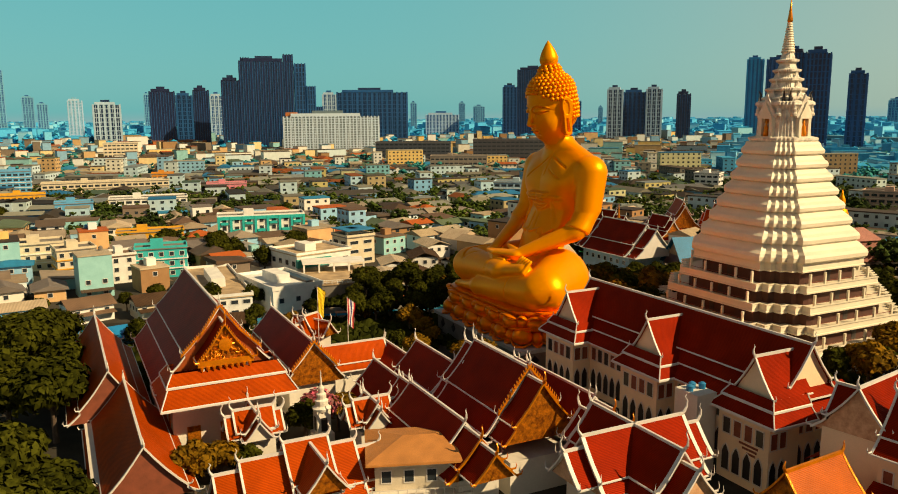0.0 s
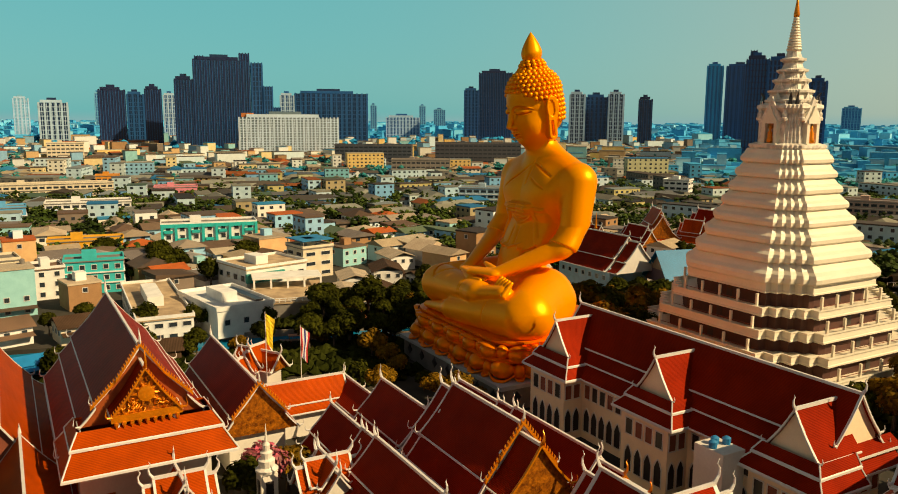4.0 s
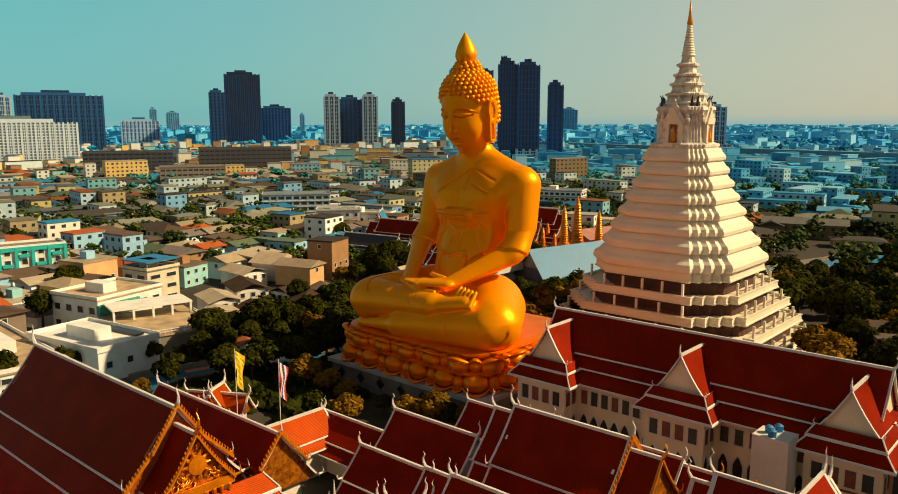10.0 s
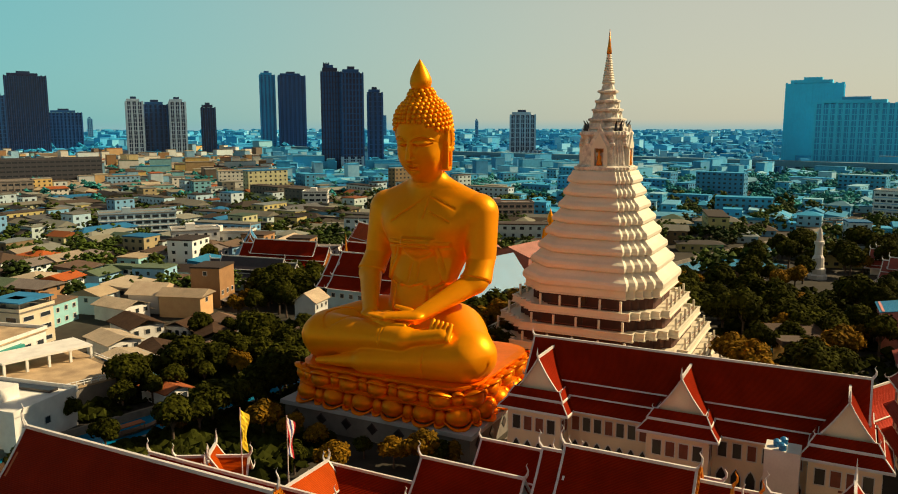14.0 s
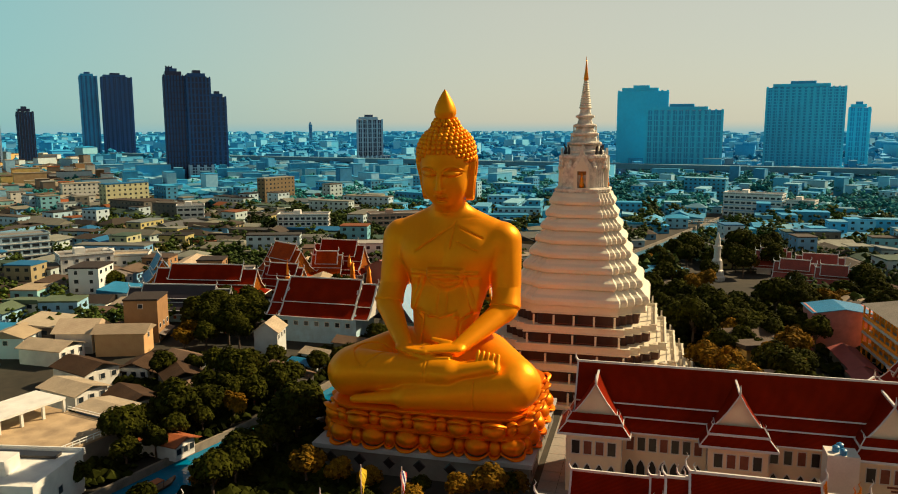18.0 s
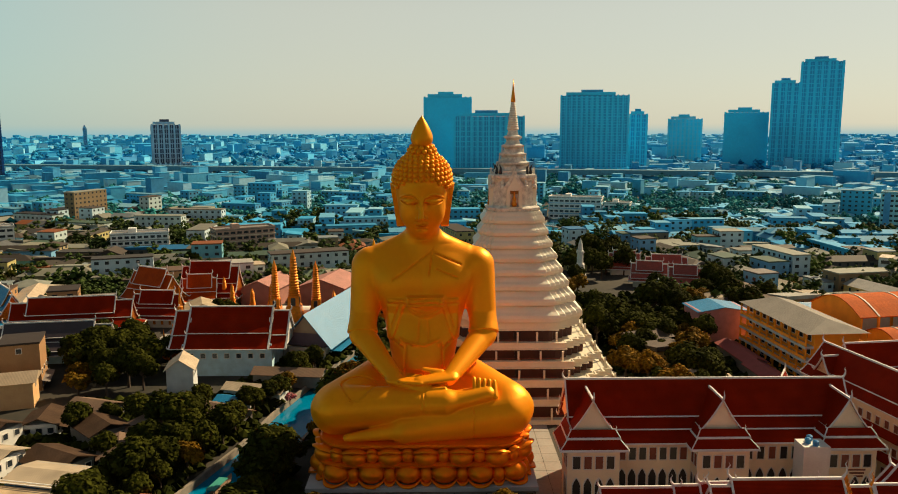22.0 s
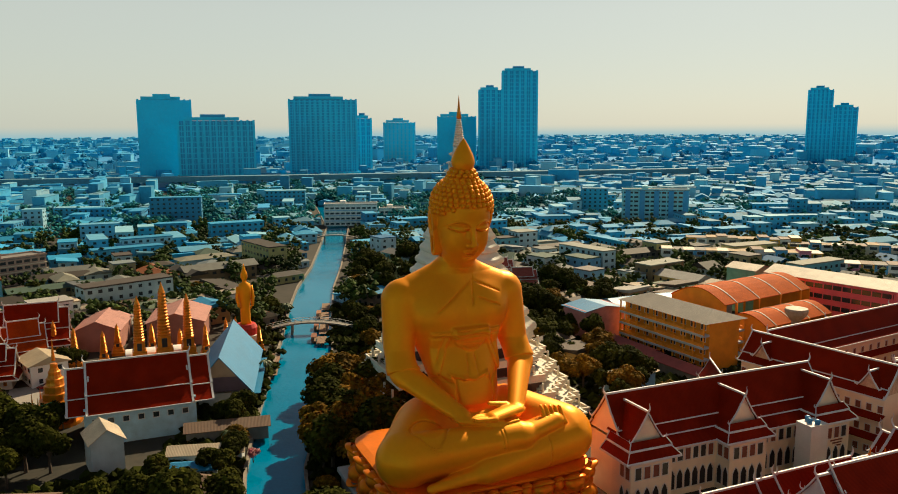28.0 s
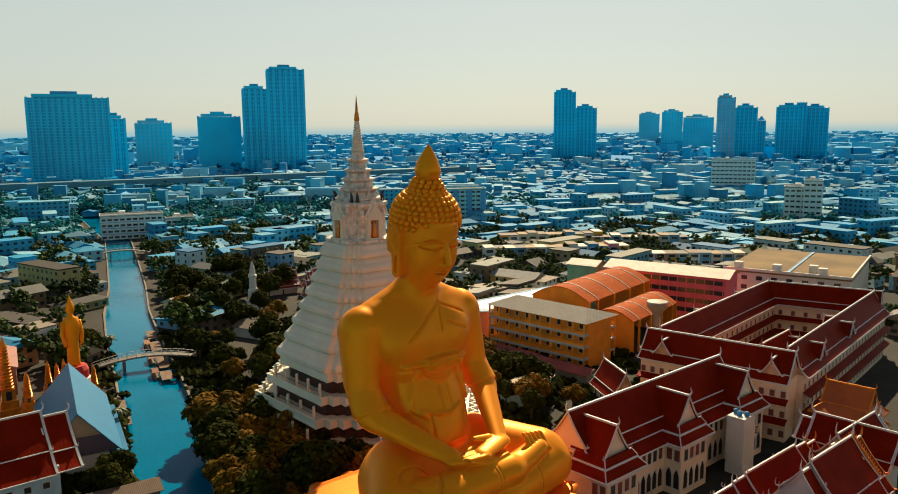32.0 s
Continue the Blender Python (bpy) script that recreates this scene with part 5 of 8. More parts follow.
# red temples by the white stupa
for x, y, l, yaw in ((178, -92, 15, 75), (195, -104, 18, 80), (168, -104, 13, 75), (206, -88, 14, 80)):
    wat(x, y, l, 10, 9.5, yaw, mat("red tile", (0.36, 0.05, 0.025), 0.45, 0, 0.3, 0.3, bump=0.3, wave=("Z", 2.2)), "small white hall with red roof among trees")
stu = thing("white_stupa", "slender white stupa above the trees", "stupa", (185, -64, 0))
part("bell", Mesh().turned([(3.4, 0), (3.4, 1.5), (2.8, 2), (2.8, 4), (2.2, 4.4), (2.0, 8), (1.4, 9), (1.3, 13)], 12), WHITE, stu)
part("cap", Mesh().turned([(1.7, 13), (1.7, 14), (1.2, 14.2), (0.9, 17), (0.1, 19.6)], 12), WHITE, stu)
stu2 = copy_thing(stu, pose(136, -84, -8))

# white barrel canopy behind the spires
wc = thing("barrel_canopy", "white arched canopy on posts in the temple yard", "canopy", (120.5, 47, 0), 88)
arch = [(3.2 * math.cos(math.pi * k / 10), 3.4 + 1.8 * math.sin(math.pi * k / 10)) for k in range(11)]
part("roof", Mesh().loft([[(u, v, z) for v, z in arch] + [(u, v * .96, z - .12) for v, z in reversed(arch)] for u in (-9, 9)]), OFFW_CANOPY, wc)
for u in (-8.6, -3, 3, 8.6):
    for v in (-3.1, 3.1):
        part("post", Mesh().box(u - .1, v - .1, 0, u + .1, v + .1, 3.5), TRIM, wc)

# pink sheds behind the spires
PINKROOF = mat("faded pink roof", (0.50, 0.22, 0.17), 0.75, 0, 0.3, 0.25, bump=0.2, wave=("X", 1.0))
for x, y, w, d, h in ((150, 38, 22, 18, 8), (152, 62, 20, 14, 7)):
    hs = thing("pink_hall", "market hall with faded pink gable front", "hall", (x, y, 0), -12, group="pink halls")
    house_gable(hs, w, d, h, 3.0, PINKROOF, PINKROOF)

lh = thing("bank_hall", "long low hall with grey-brown sheet roof among trees", "hall", (139, -50, 0), 20)
house_gable(lh, 34, 9, 3.6, 1.6, WHITE, mat("grey-brown sheet roof", (0.22, 0.17, 0.12), 0.75, 0, 0.3, 0.35, bump=0.2, wave=("X", 1.0)))

# footbridge with a low arch
br = thing("footbridge", "grey concrete footbridge with pale railings over the canal", "bridge", (141, -4.5, 0), 74)
arc = lambda u: 3.2 - 2.2 * (u / 15) ** 2
m = Mesh()
m.loft([[(u, -1.6, arc(u) - 0.5), (u, 1.6, arc(u) - 0.5), (u, 1.6, arc(u)), (u, -1.6, arc(u))] for u in [-15 + 30 * i / 12 for i in range(13)]])
part("deck", m, GREY, br)
for s in (-1.5, 1.5):
    part("handrail", Mesh().tube([(u, s, arc(u) + 1.1) for u in [-15 + 30 * i / 12 for i in range(13)]], 0.08, 5), TRIM, br)
    for i in range(13):
        u = -15 + 30 * i / 12
        part("railing_post", Mesh().box(u - .06, s - .06, arc(u), u + .06, s + .06, arc(u) + 1.1), TRIM, br)
    for u in (-6, 6):
        part("pier", Mesh().box(u - .4, s - .4, -3, u + .4, s + .4, arc(u) - .4), GREY, br)
br2 = copy_thing(br, pose(352, -71, 1, 0, 0, 72))

# boat, jetties and canal edge walls
EDGE = mat("stained canal wall", (0.26, 0.22, 0.17), 0.9, 0, 0.5, 0.5, bump=0.2)
for s, nm in ((1, "canal_wall_north"), (-1, "canal_wall_south")):
    a, b = canal_side(s, -0.15), canal_side(s, 0.5)
    m = Mesh()
    m.loft([[(x0, y0, -2.5), (x0, y0, 0.5), (x1, y1, 0.5), (x1, y1, -0.2)] for (x0, y0), (x1, y1) in zip(a[2:], b[2:])])
    solo(nm, m, EDGE, "weathered concrete canal wall", "wall", kind="structure")
PLANK = mat("weathered planks", (0.24, 0.15, 0.09), 0.85, 0, 0.8, 0.4, bump=0.3)
for x, y, l, yaw in ((140, -9.4, 14, -16), (159, -14.6, 12, -16), (174, -19, 12, -16), (126, -5.0, 9, -16), (98, 17, 8, -15), (112, 13.5, 12, -15)):
    jt = thing("jetty", "weathered wooden canal jetty on piles", "jetty", (x, y, 0), yaw, group="jetties")
    for k in range(int(l / 1.0)):
        part("plank", Mesh().box(-l / 2 + k, -1.6, 0.1, -l / 2 + k + 0.9, 1.6, 0.25), PLANK, jt)
    for k in range(4):
        part("pile", Mesh().tube([(-l / 2 + 0.5 + k * (l - 1) / 3, 0, -2.5), (-l / 2 + 0.5 + k * (l - 1) / 3, 0, 0.1)], 0.18, 6), BARK, jt)
for x, y, yaw, c in ((-8, 38.5, -12, (0.05, 0.30, 0.24)), (146, -8.2, -16, (0.30, 0.10, 0.04)), (164, -13.6, -16, (0.36, 0.15, 0.05)), (131, -3.6, -16, (0.24, 0.09, 0.04)), (-34, 44, -14, (0.40, 0.12, 0.03))):
    bt = thing("canal_boat", "long wooden canal boat with painted roof", "boat", (x, y, -1), yaw, group="boats")
    part("hull", Mesh().loft([[(u, -w, 0.55 + r), (u, -w * .6, -0.1 + r), (u, w * .6, -0.1 + r), (u, w, 0.55 + r)] for u, w, r in ((-5, .3, .4), (-4, .8, .1), (0, 1.0, 0), (4, .7, .1), (5.5, .15, .7))]), PLANK, bt)
    part("canopy", Mesh().box(-3, -.9, 1.7, 2.4, .9, 1.85), mat("boat paint", c, 0.5), bt)
    for u in (-2.8, 2.2):
        for v in (-.8, .8):
            part("canopy_post", Mesh().box(u - .05, v - .05, 0.3, u + .05, v + .05, 1.7), PLANK, bt)

# temple yard with parked cars
yard = solo("yard_pavement", Mesh().box(86, 52, -0.02, 112, 86, 0.06), PAVE, "pale concrete temple yard", "pavement", kind="structure")


def car(x, y, yaw, col, lab):
    ob = thing("car", lab, "car", (x, y, 0.06), yaw, group="parked cars")
    paint = mat("car paint", col, 0.25, 0, 1, 0.1)
    part("body", Mesh().loft([[(u, -w, z0), (u, w, z0), (u, w, z1), (u, -w, z1)] for u, w, z0, z1 in ((-2.2, .75, .45, .75), (-2.1, .85, .3, .9), (0, .88, .25, .95), (1.7, .86, .3, .85), (2.2, .75, .4, .65))]), paint, ob)
    part("cabin", Mesh().loft([[(-1.6, -.78, .9), (-1.6, .78, .9), (1.0, .78, .9), (1.0, -.78, .9)], [(-1.1, -.64, 1.45), (-1.1, .64, 1.45), (.3, .64, 1.45), (.3, -.64, 1.45)]]), GLASS, ob, "dark glazed cabin")
    part("roof", Mesh().box(-1.05, -.62, 1.44, .25, .62, 1.5), paint, ob)
    for u in (-1.4, 1.4):
        for s in (-1, 1):
            part("wheel", Mesh().tube([(u, s * .70, .32), (u, s * .88, .32)], .32, 12), DARK, ob)


for i, (x, y, yaw, c, lab) in enumerate(((97, 66, 60, (.7, .7, .68), "white parked saloon car"), (100, 68.5, 60, (.7, .7, .68), "white parked saloon car"), (103, 71, 60, (.5, .5, .5), "silver parked saloon car"), (95, 60, 150, (.06, .07, .1), "dark blue parked saloon car"), (106, 62, 20, (.7, .7, .68), "white parked saloon car"), (108, 77, 60, (.3, .03, .03), "dull red parked saloon car"))):
    car(x, y, yaw, c, lab)


# ---- the southern college court ----
def wing(ob, m, length, width, zr, floors=3, dormers=(), win=2.4, wall=PINK, tile=TILE, ends=(1, 1)):
    """A long galleried wing whose ridge runs along local u from 0 to length."""
    part("wall", Mesh().box(0.4, -width / 2 + 1.2, 0, length - 0.4, width / 2 - 1.2, zr - 6.2), wall, ob, m=m)
    thai_section(ob, 0, length, [(0, zr, width * .34, zr - 4.6), (width * .33, zr - 4.8, width * .5, zr - 6.4)], m, tile, ends=ends, face=SPECK, fin=1.5)
    h = (zr - 6.4) / floors
    for f in range(1, floors):
        for s in (-1, 1):
            part("gallery_eave", Mesh().add([(0, s * (width / 2 - 1.2), f * h + 0.9), (length, s * (width / 2 - 1.2), f * h + 0.9), (length, s * (width / 2 + 0.5), f * h), (0, s * (width / 2 + 0.5), f * h), (0, s * (width / 2 + 0.5), f * h - 0.2), (length, s * (width / 2 + 0.5), f * h - 0.2)], [(0, 1, 2, 3) if s < 0 else (3, 2, 1, 0), (3, 2, 5, 4) if s < 0 else (4, 5, 2, 3)]), tile, ob, m=m)
    for f in range(floors):
        k = int(length / win)
        for i in range(k):
            for s in (-1, 1):
                u = (i + .5) * length / k
                window(ob, 1.1, 1.5, 0, m @ pose(u, s * (width / 2 - 1.2), f * h + 1.1, 0, 0, 0 if s < 0 else 180), WOOD)
    for u, s in dormers:
        thai_section(ob, 0.2, width * .42, [(0, zr - 1.4, 2.4, zr - 4.8)], m @ pose(u, 0, 0, 0, 0, 90 * s), tile, ends=(0, 1), face=SPECK, fin=1.4)


col = thing("college_front_wing", "pale college wing with maroon roof and gabled dormers", "building", (-17.5, -93.4, 0))
wing(col, pose(0, 0, 0, 0, 0, 10), 36, 11, 20.3, 3, ((4, 1), (30, 1)))
col2 = thing("college_west_wing", "galleried college wing with maroon roof", "building", (-14.2, -96, 0))
wing(col2, pose(0, 0, 0, 0, 0, -82), 80, 10, 20.1, 3, ((14, -1), (40, -1), (44, 1)), 3.2)
col3 = thing("college_east_wing", "galleried college wing with maroon roof and dormer", "building", (16.8, -91, 0))
wing(col3, pose(0, 0, 0, 0, 0, -82.5), 77, 10, 20.1, 3, ((30, 1), (60, 1)), 3.6)
col4 = thing("college_back_wing", "galleried college wing closing the court", "building", (-5, -177, 0))
wing(col4, pose(0, 0, 0, 0, 0, 16.7), 34, 10, 20.1, 3, (), 3.6)
col5 = thing("court_hall", "low hall with maroon roof inside the court", "building", (4, -120, 0))
wing(col5, pose(0, 0, 0, 0, 0, -84), 20, 8, 12.6, 1, ((18, -1),), 3.6)
low = thing("small_side_hall", "small white hall with maroon gable roof under trees", "building", (29, -84, 0))
wing(low, pose(0, 0, 0, 0, 0, 150), 14, 8, 10.5, 1, (), 3.0, WHITE)

OCHRE = mat("orange-ochre wall", (0.92, 0.34, 0.01), 0.75, 0, 0.3, 0.2)
ROOFGREY = mat("sun-bleached grey sheet roof", (0.24, 0.215, 0.18), 0.8, 0, 0.2, 0.25, bump=0.25, wave=("X", 0.9))
ORROOF = mat("rust orange arched roof", (0.60, 0.115, 0.005), 0.8, 0, 0.2, 0.25, bump=0.25, wave=("X", 0.8), spec=0.1)
PINKWALL = mat("bright pink wall", (0.78, 0.13, 0.17), 0.7, 0, 0.3, 0.2)
RAILGREY = mat("blue-grey gallery edge", (0.46, 0.52, 0.56), 0.7, 0, 0.3, 0.2)
sch = thing("school_block", "four-storey orange school block with grey hipped roof", "school", (65, -103.6, 0), 4)
L, W = 37, 15
part("wall", Mesh().box(-L / 2, -W / 2 + 1.6, 0, L / 2, W / 2 - 1.6, 14.5), OCHRE, sch)
part("roof", Mesh().add([(-L / 2 - 1, -W / 2 - 1, 14.4), (L / 2 + 1, -W / 2 - 1, 14.4), (L / 2 + 1, W / 2 + 1, 14.4), (-L / 2 - 1, W / 2 + 1, 14.4), (-L / 2 + 5, 0, 17.0), (L / 2 - 5, 0, 17.0)], [(0, 1, 5, 4), (1, 2, 5), (2, 3, 4, 5), (3, 0, 4), (3, 2, 1, 0)]), ROOFGREY, sch)
for sgn in (1, -1):
    for f in range(4):
        part("gallery_slab", Mesh().box(-L / 2, -W / 2 - 0.85, 3.6 * f - 0.5, L / 2, -W / 2 + 1.6, 3.6 * f + 0.15), RAILGREY, sch, m=pose(0, 0, 0, 0, 0, 0 if sgn > 0 else 180))
        part("gallery_parapet", Mesh().box(-L / 2, -W / 2 - 0.6, 3.6 * f, L / 2, -W / 2 - 0.45, 3.6 * f + 1.0), OCHRE, sch, m=pose(0, 0, 0, 0, 0, 0 if sgn > 0 else 180))
        for k in range(9):
            window(sch, 1.8, 1.5, 0, pose(0, 0, 0, 0, 0, 0 if sgn > 0 else 180) @ pose(-L / 2 + 2.2 + k * 4.05, -W / 2 + 1.6, 3.6 * f + 1.2))
for sgn in (1, -1):
    for k in range(10):
        part("column", Mesh().box(-L / 2 + k * (L - .4) / 9, -W / 2 - 0.75, 0, -L / 2 + k * (L - .4) / 9 + .4, -W / 2 - 0.35, 14.4), OCHRE, sch, m=pose(0, 0, 0, 0, 0, 0 if sgn > 0 else 180))


def arched(name, lab, x, y, l, w, h, rise, yaw, wall, roof):
    ob = thing(name, lab, "hall", (x, y, 0), yaw, group="arched halls")
    n = 10
    pr = [(-w / 2 + w * i / n, h + rise * math.sin(math.pi * i / n)) for i in range(n + 1)]
    part("roof", Mesh().loft([[(u, v, z) for v, z in pr] + [(u, v, z - 0.3) for v, z in reversed(pr)] for u in (-l / 2, l / 2)]), roof, ob)
    for u in (-l / 2 + .5, l / 2 - .5):
        part("end_wall", Mesh().loft([[(u + d, v, 0) for v, z in (pr[0], pr[-1])] + [(u + d, v, z - 0.3) for v, z in reversed(pr)] for d in (0, 0.3)]), wall, ob)
    for k in range(4):
        u = -l / 2 + (k + .5) * l / 4
        part("roof_rib", Mesh().loft([[(u + d, v, z + 0.02) for v, z in pr] + [(u + d, v, z + 0.15) for v, z in reversed(pr)] for d in (0, 0.5)]), CREAMROOF, ob)
        for s in (-1, 1):
            part("column", Mesh().box(u - .3, s * w / 2 - .3, 0, u + .3, s * w / 2 + .3, h), wall, ob)
    return ob


arched("arched_hall", "sports hall with rust-orange arched roof and pale ribs", 77, -140, 46, 22, 14.5, 4.0, -80, OCHRE, ORROOF)
arched("arched_hall", "open hall with low rust-orange arched roof", 57, -137, 34, 15, 10.5, 3.0, -80, OCHRE, ORROOF)
pk = thing("pink_school", "long pink school block with pale sheet roof", "school", (70, -177, 0), 14)
house_gable(pk, 46, 13, 17, 2.2, PINKWALL, CREAMROOF, 1.0)
for f in range(4):
    part("window_band", Mesh().box(-22, 6.5, 3.2 + 3.6 * f, 22, 6.65, 4.8 + 3.6 * f), GLASS, pk)
    for k in range(14):
        part("mullion", Mesh().box(-21.8 + 3.3 * k, 6.6, 3.1 + 3.6 * f, -21.5 + 3.3 * k, 6.8, 4.9 + 3.6 * f), PINKWALL, pk)
gr = thing("green_wall_block", "narrow block painted in pale green", "building", (101, -166, 0), 14)
house_gable(gr, 12, 10, 17, 1.5, mat("pale green wall", (0.25, 0.46, 0.28), 0.8), CREAMROOF)
pk2 = thing("pink_annex", "low pink annex with pale blue roof", "building", (92, -90, 0), 4)
house_gable(pk2, 12, 16, 11, 1.2, mat("dusty pink wall", (0.55, 0.22, 0.20), 0.8), BLUEROOF)
for x, y in ((68, -89), (47, -89)):
    sh = thing("red_shed", "long low shed with dull red sheet roof", "shed", (x, y, 0), 3)
    house_gable(sh, 20, 6, 3.4, 1.2, GREY, mat("dull red sheet", (0.30, 0.06, 0.05), 0.7, 0, 0.3, 0.3))
lb = thing("long_shed", "long low shed with pale blue sheet roof", "shed", (104, -130, 0), 88)
house_gable(lb, 50, 13, 8, 1.4, PALEWALL, BLUEROOF)
flatb = thing("flat_roof_block", "broad flat-roofed block with stained ochre roof", "building", (47, -234, 0), 15)
part("wall", Mesh().box(-22, -29, 0, 22, 29, 15), WHITE, flatb)
part("roof_slab", Mesh().box(-22.6, -29.6, 15, 22.6, 29.6, 15.6), mat("stained roof deck", (0.24, 0.15, 0.05), 0.9, 0, 0.06, 0.5, col2=(0.10, 0.06, 0.02)), flatb)
part("roof_seam", Mesh().box(-1.0, -29, 15.6, 0.2, 29, 15.9), BLUEROOF, flatb, "dark blue roof gutter")
part("parapet", Mesh().box(-22.6, 29.0, 15.6, 22.6, 29.6, 16.6).box(-22.6, -29.6, 15.6, -22, 29.6, 16.4), WHITE, flatb)
for x, y in ((-14, 25), (2, 25), (16, 25), (-10, 20)):
    part("roof_box", Mesh().box(x, y, 15.6, x + 3, y + 2.6, 18.5), WHITE, flatb)
for f in range(4):
    for k in range(8):
        window(flatb, 2.2, 1.6, 0, pose(20 - k * 5.4, 29, 1.4 + 3.6 * f, 0, 0, 180))
tank = thing("water_tower", "pale mushroom water tower", "water tower", (43.5, -129.5, 0))
part("stem", Mesh().turned([(1.6, 0), (1.1, 9), (1.3, 12.5)], 14), CREAMROOF, tank)
part("bowl", Mesh().turned([(1.3, 12.5), (3.2, 14.8), (3.4, 15.8), (3.2, 16.4), (0.4, 17.0)], 16), CREAMROOF, tank)
GLAZED = mat("glazed orange tile", (0.62, 0.13, 0.008), 0.30, 0.2, 0.3, 0.3, bump=0.3, wave=("Z", 2.2), spec=0.5)
opv = thing("orange_pavilion", "small pavilion with glazed orange tiered roof", "pavilion", (-28.4, -96.5, 0), 4)
part("wall", Mesh().box(-4, -3, 0, 4, 3, 8), PINK, opv)
thai_section(opv, -5, 5, [(0, 14.6, 3.2, 10.6)], pose(0, 0, 0), GLAZED, GOLD2, face=CARVED, fin=1.2)
skirt(opv, -4.4, 4.4, 3.4, 10.4, -6.6, 6.6, 5.8, 8.6, pose(0, 0, 0), GLAZED, GOLD2)
skirt(opv, -4.4, 4.4, 3.4, 7.4, -6.8, 6.8, 6.0, 5.6, pose(0, 0, 0), GLAZED, GOLD2)
BLUEBOX = mat("blue plastic", (0.02, 0.20, 0.42), 0.4)
stair = thing("stair_tower", "white stair tower with blue water tanks on top", "tower", (-18.4, -68.0, 0))
part("wall", Mesh().box(-1.9, -2.3, 0, 1.9, 2.3, 12.2), WHITE, stair)
for k in range(3):
    part("water_tank", Mesh().turned([(0.5, 12.2), (0.55, 13.0), (0.25, 13.2)], 10, (-1.2 + 1.2 * k, 0.8 * (k % 2), 0)), BLUEBOX, stair, "blue water tank")


# ---- city: towers, blocks and houses ----
def palette(name, cols, island=False, rough=0.75, fine=3.0, wave=None, spec=0.35):
    """One of several colours for each object, or for each island of a joined mesh, with stains."""
    m = mat(name, (0.5, 0.5, 0.5), rough, 0, 0.35, 0.3, bump=0.1, fine=fine, wave=wave, spec=spec)
    nd, ln = m.node_tree.nodes, m.node_tree.links
    src = nd.new("ShaderNodeNewGeometry").outputs["Random Per Island"] if island else nd.new("ShaderNodeObjectInfo").outputs["Random"]
    cr = nd.new("ShaderNodeValToRGB")
    cr.color_ramp.interpolation = "CONSTANT"
    e = cr.color_ramp.elements
    while len(e) < len(cols):
        e.new(0.5)
    for i, c in enumerate(cols):
        e[i].position, e[i].color = i / len(cols), (*c, 1)
    ln.new(src, cr.inputs["Fac"])
    mx = nd.new("ShaderNodeMix")
    mx.data_type, mx.blend_type = "RGBA", "OVERLAY"
    mx.inputs["Factor"].default_value = 0.75
    b = nd["Principled BSDF"]
    old = b.inputs["Base Color"].links[0].from_socket
    ln.new(cr.outputs["Color"], mx.inputs["A"])
    ln.new(old, mx.inputs["B"])
    ln.new(mx.outputs["Result"], b.inputs["Base Color"])
    return m


WALLS = ((0.86, 0.82, 0.72), (0.70, 0.82, 0.86), (0.82, 0.56, 0.20), (0.30, 0.56, 0.74), (0.84, 0.83, 0.80), (0.36, 0.20, 0.09), (0.80, 0.76, 0.68), (0.30, 0.60, 0.62), (0.22, 0.17, 0.13), (0.84, 0.66, 0.34), (0.28, 0.52, 0.72), (0.78, 0.82, 0.80), (0.66, 0.42, 0.20))
ROOFS = ((0.09, 0.055, 0.033), (0.36, 0.28, 0.19), (0.56, 0.46, 0.32), (0.48, 0.11, 0.018), (0.045, 0.032, 0.025), (0.50, 0.42, 0.30), (0.17, 0.115, 0.075), (0.46, 0.36, 0.23), (0.21, 0.18, 0.16), (0.40, 0.32, 0.22), (0.11, 0.08, 0.06), (0.02, 0.24, 0.46), (0.34, 0.28, 0.21), (0.14, 0.085, 0.055), (0.40, 0.38, 0.34), (0.12, 0.17, 0.10))
WALLP, ROOFP = palette("painted house wall", WALLS), palette("weathered house roof", ROOFS, wave=("X", 1.0))
# far copies of the house colours, tinted blue for haze
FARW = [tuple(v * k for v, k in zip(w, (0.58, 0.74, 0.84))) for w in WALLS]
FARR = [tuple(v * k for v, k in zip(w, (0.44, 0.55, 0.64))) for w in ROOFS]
WALLI, ROOFI = palette("haze-tinted far house wall", FARW, True), palette("haze-tinted far house roof", FARR, True)


def facade(ob, w, d, h, floors, nx, ny, glass=GLASS, sides=(0, 1, 2, 3), ww=1.3, wh=1.3, z0=0.9):
    """Windows one by one on the sides of a block; side 0 faces local -y, then anticlockwise."""
    fh = h / floors
    for s in sides:
        n, half, run = (nx, d / 2, w) if s in (0, 2) else (ny, w / 2, d)
        for f in range(floors):
            for i in range(n):
                window(ob, ww, wh, 0, pose(0, 0, 0, 0, 0, 90 * s) @ pose(-run / 2 + (i + .5) * run / n, -half, f * fh + z0), glass)


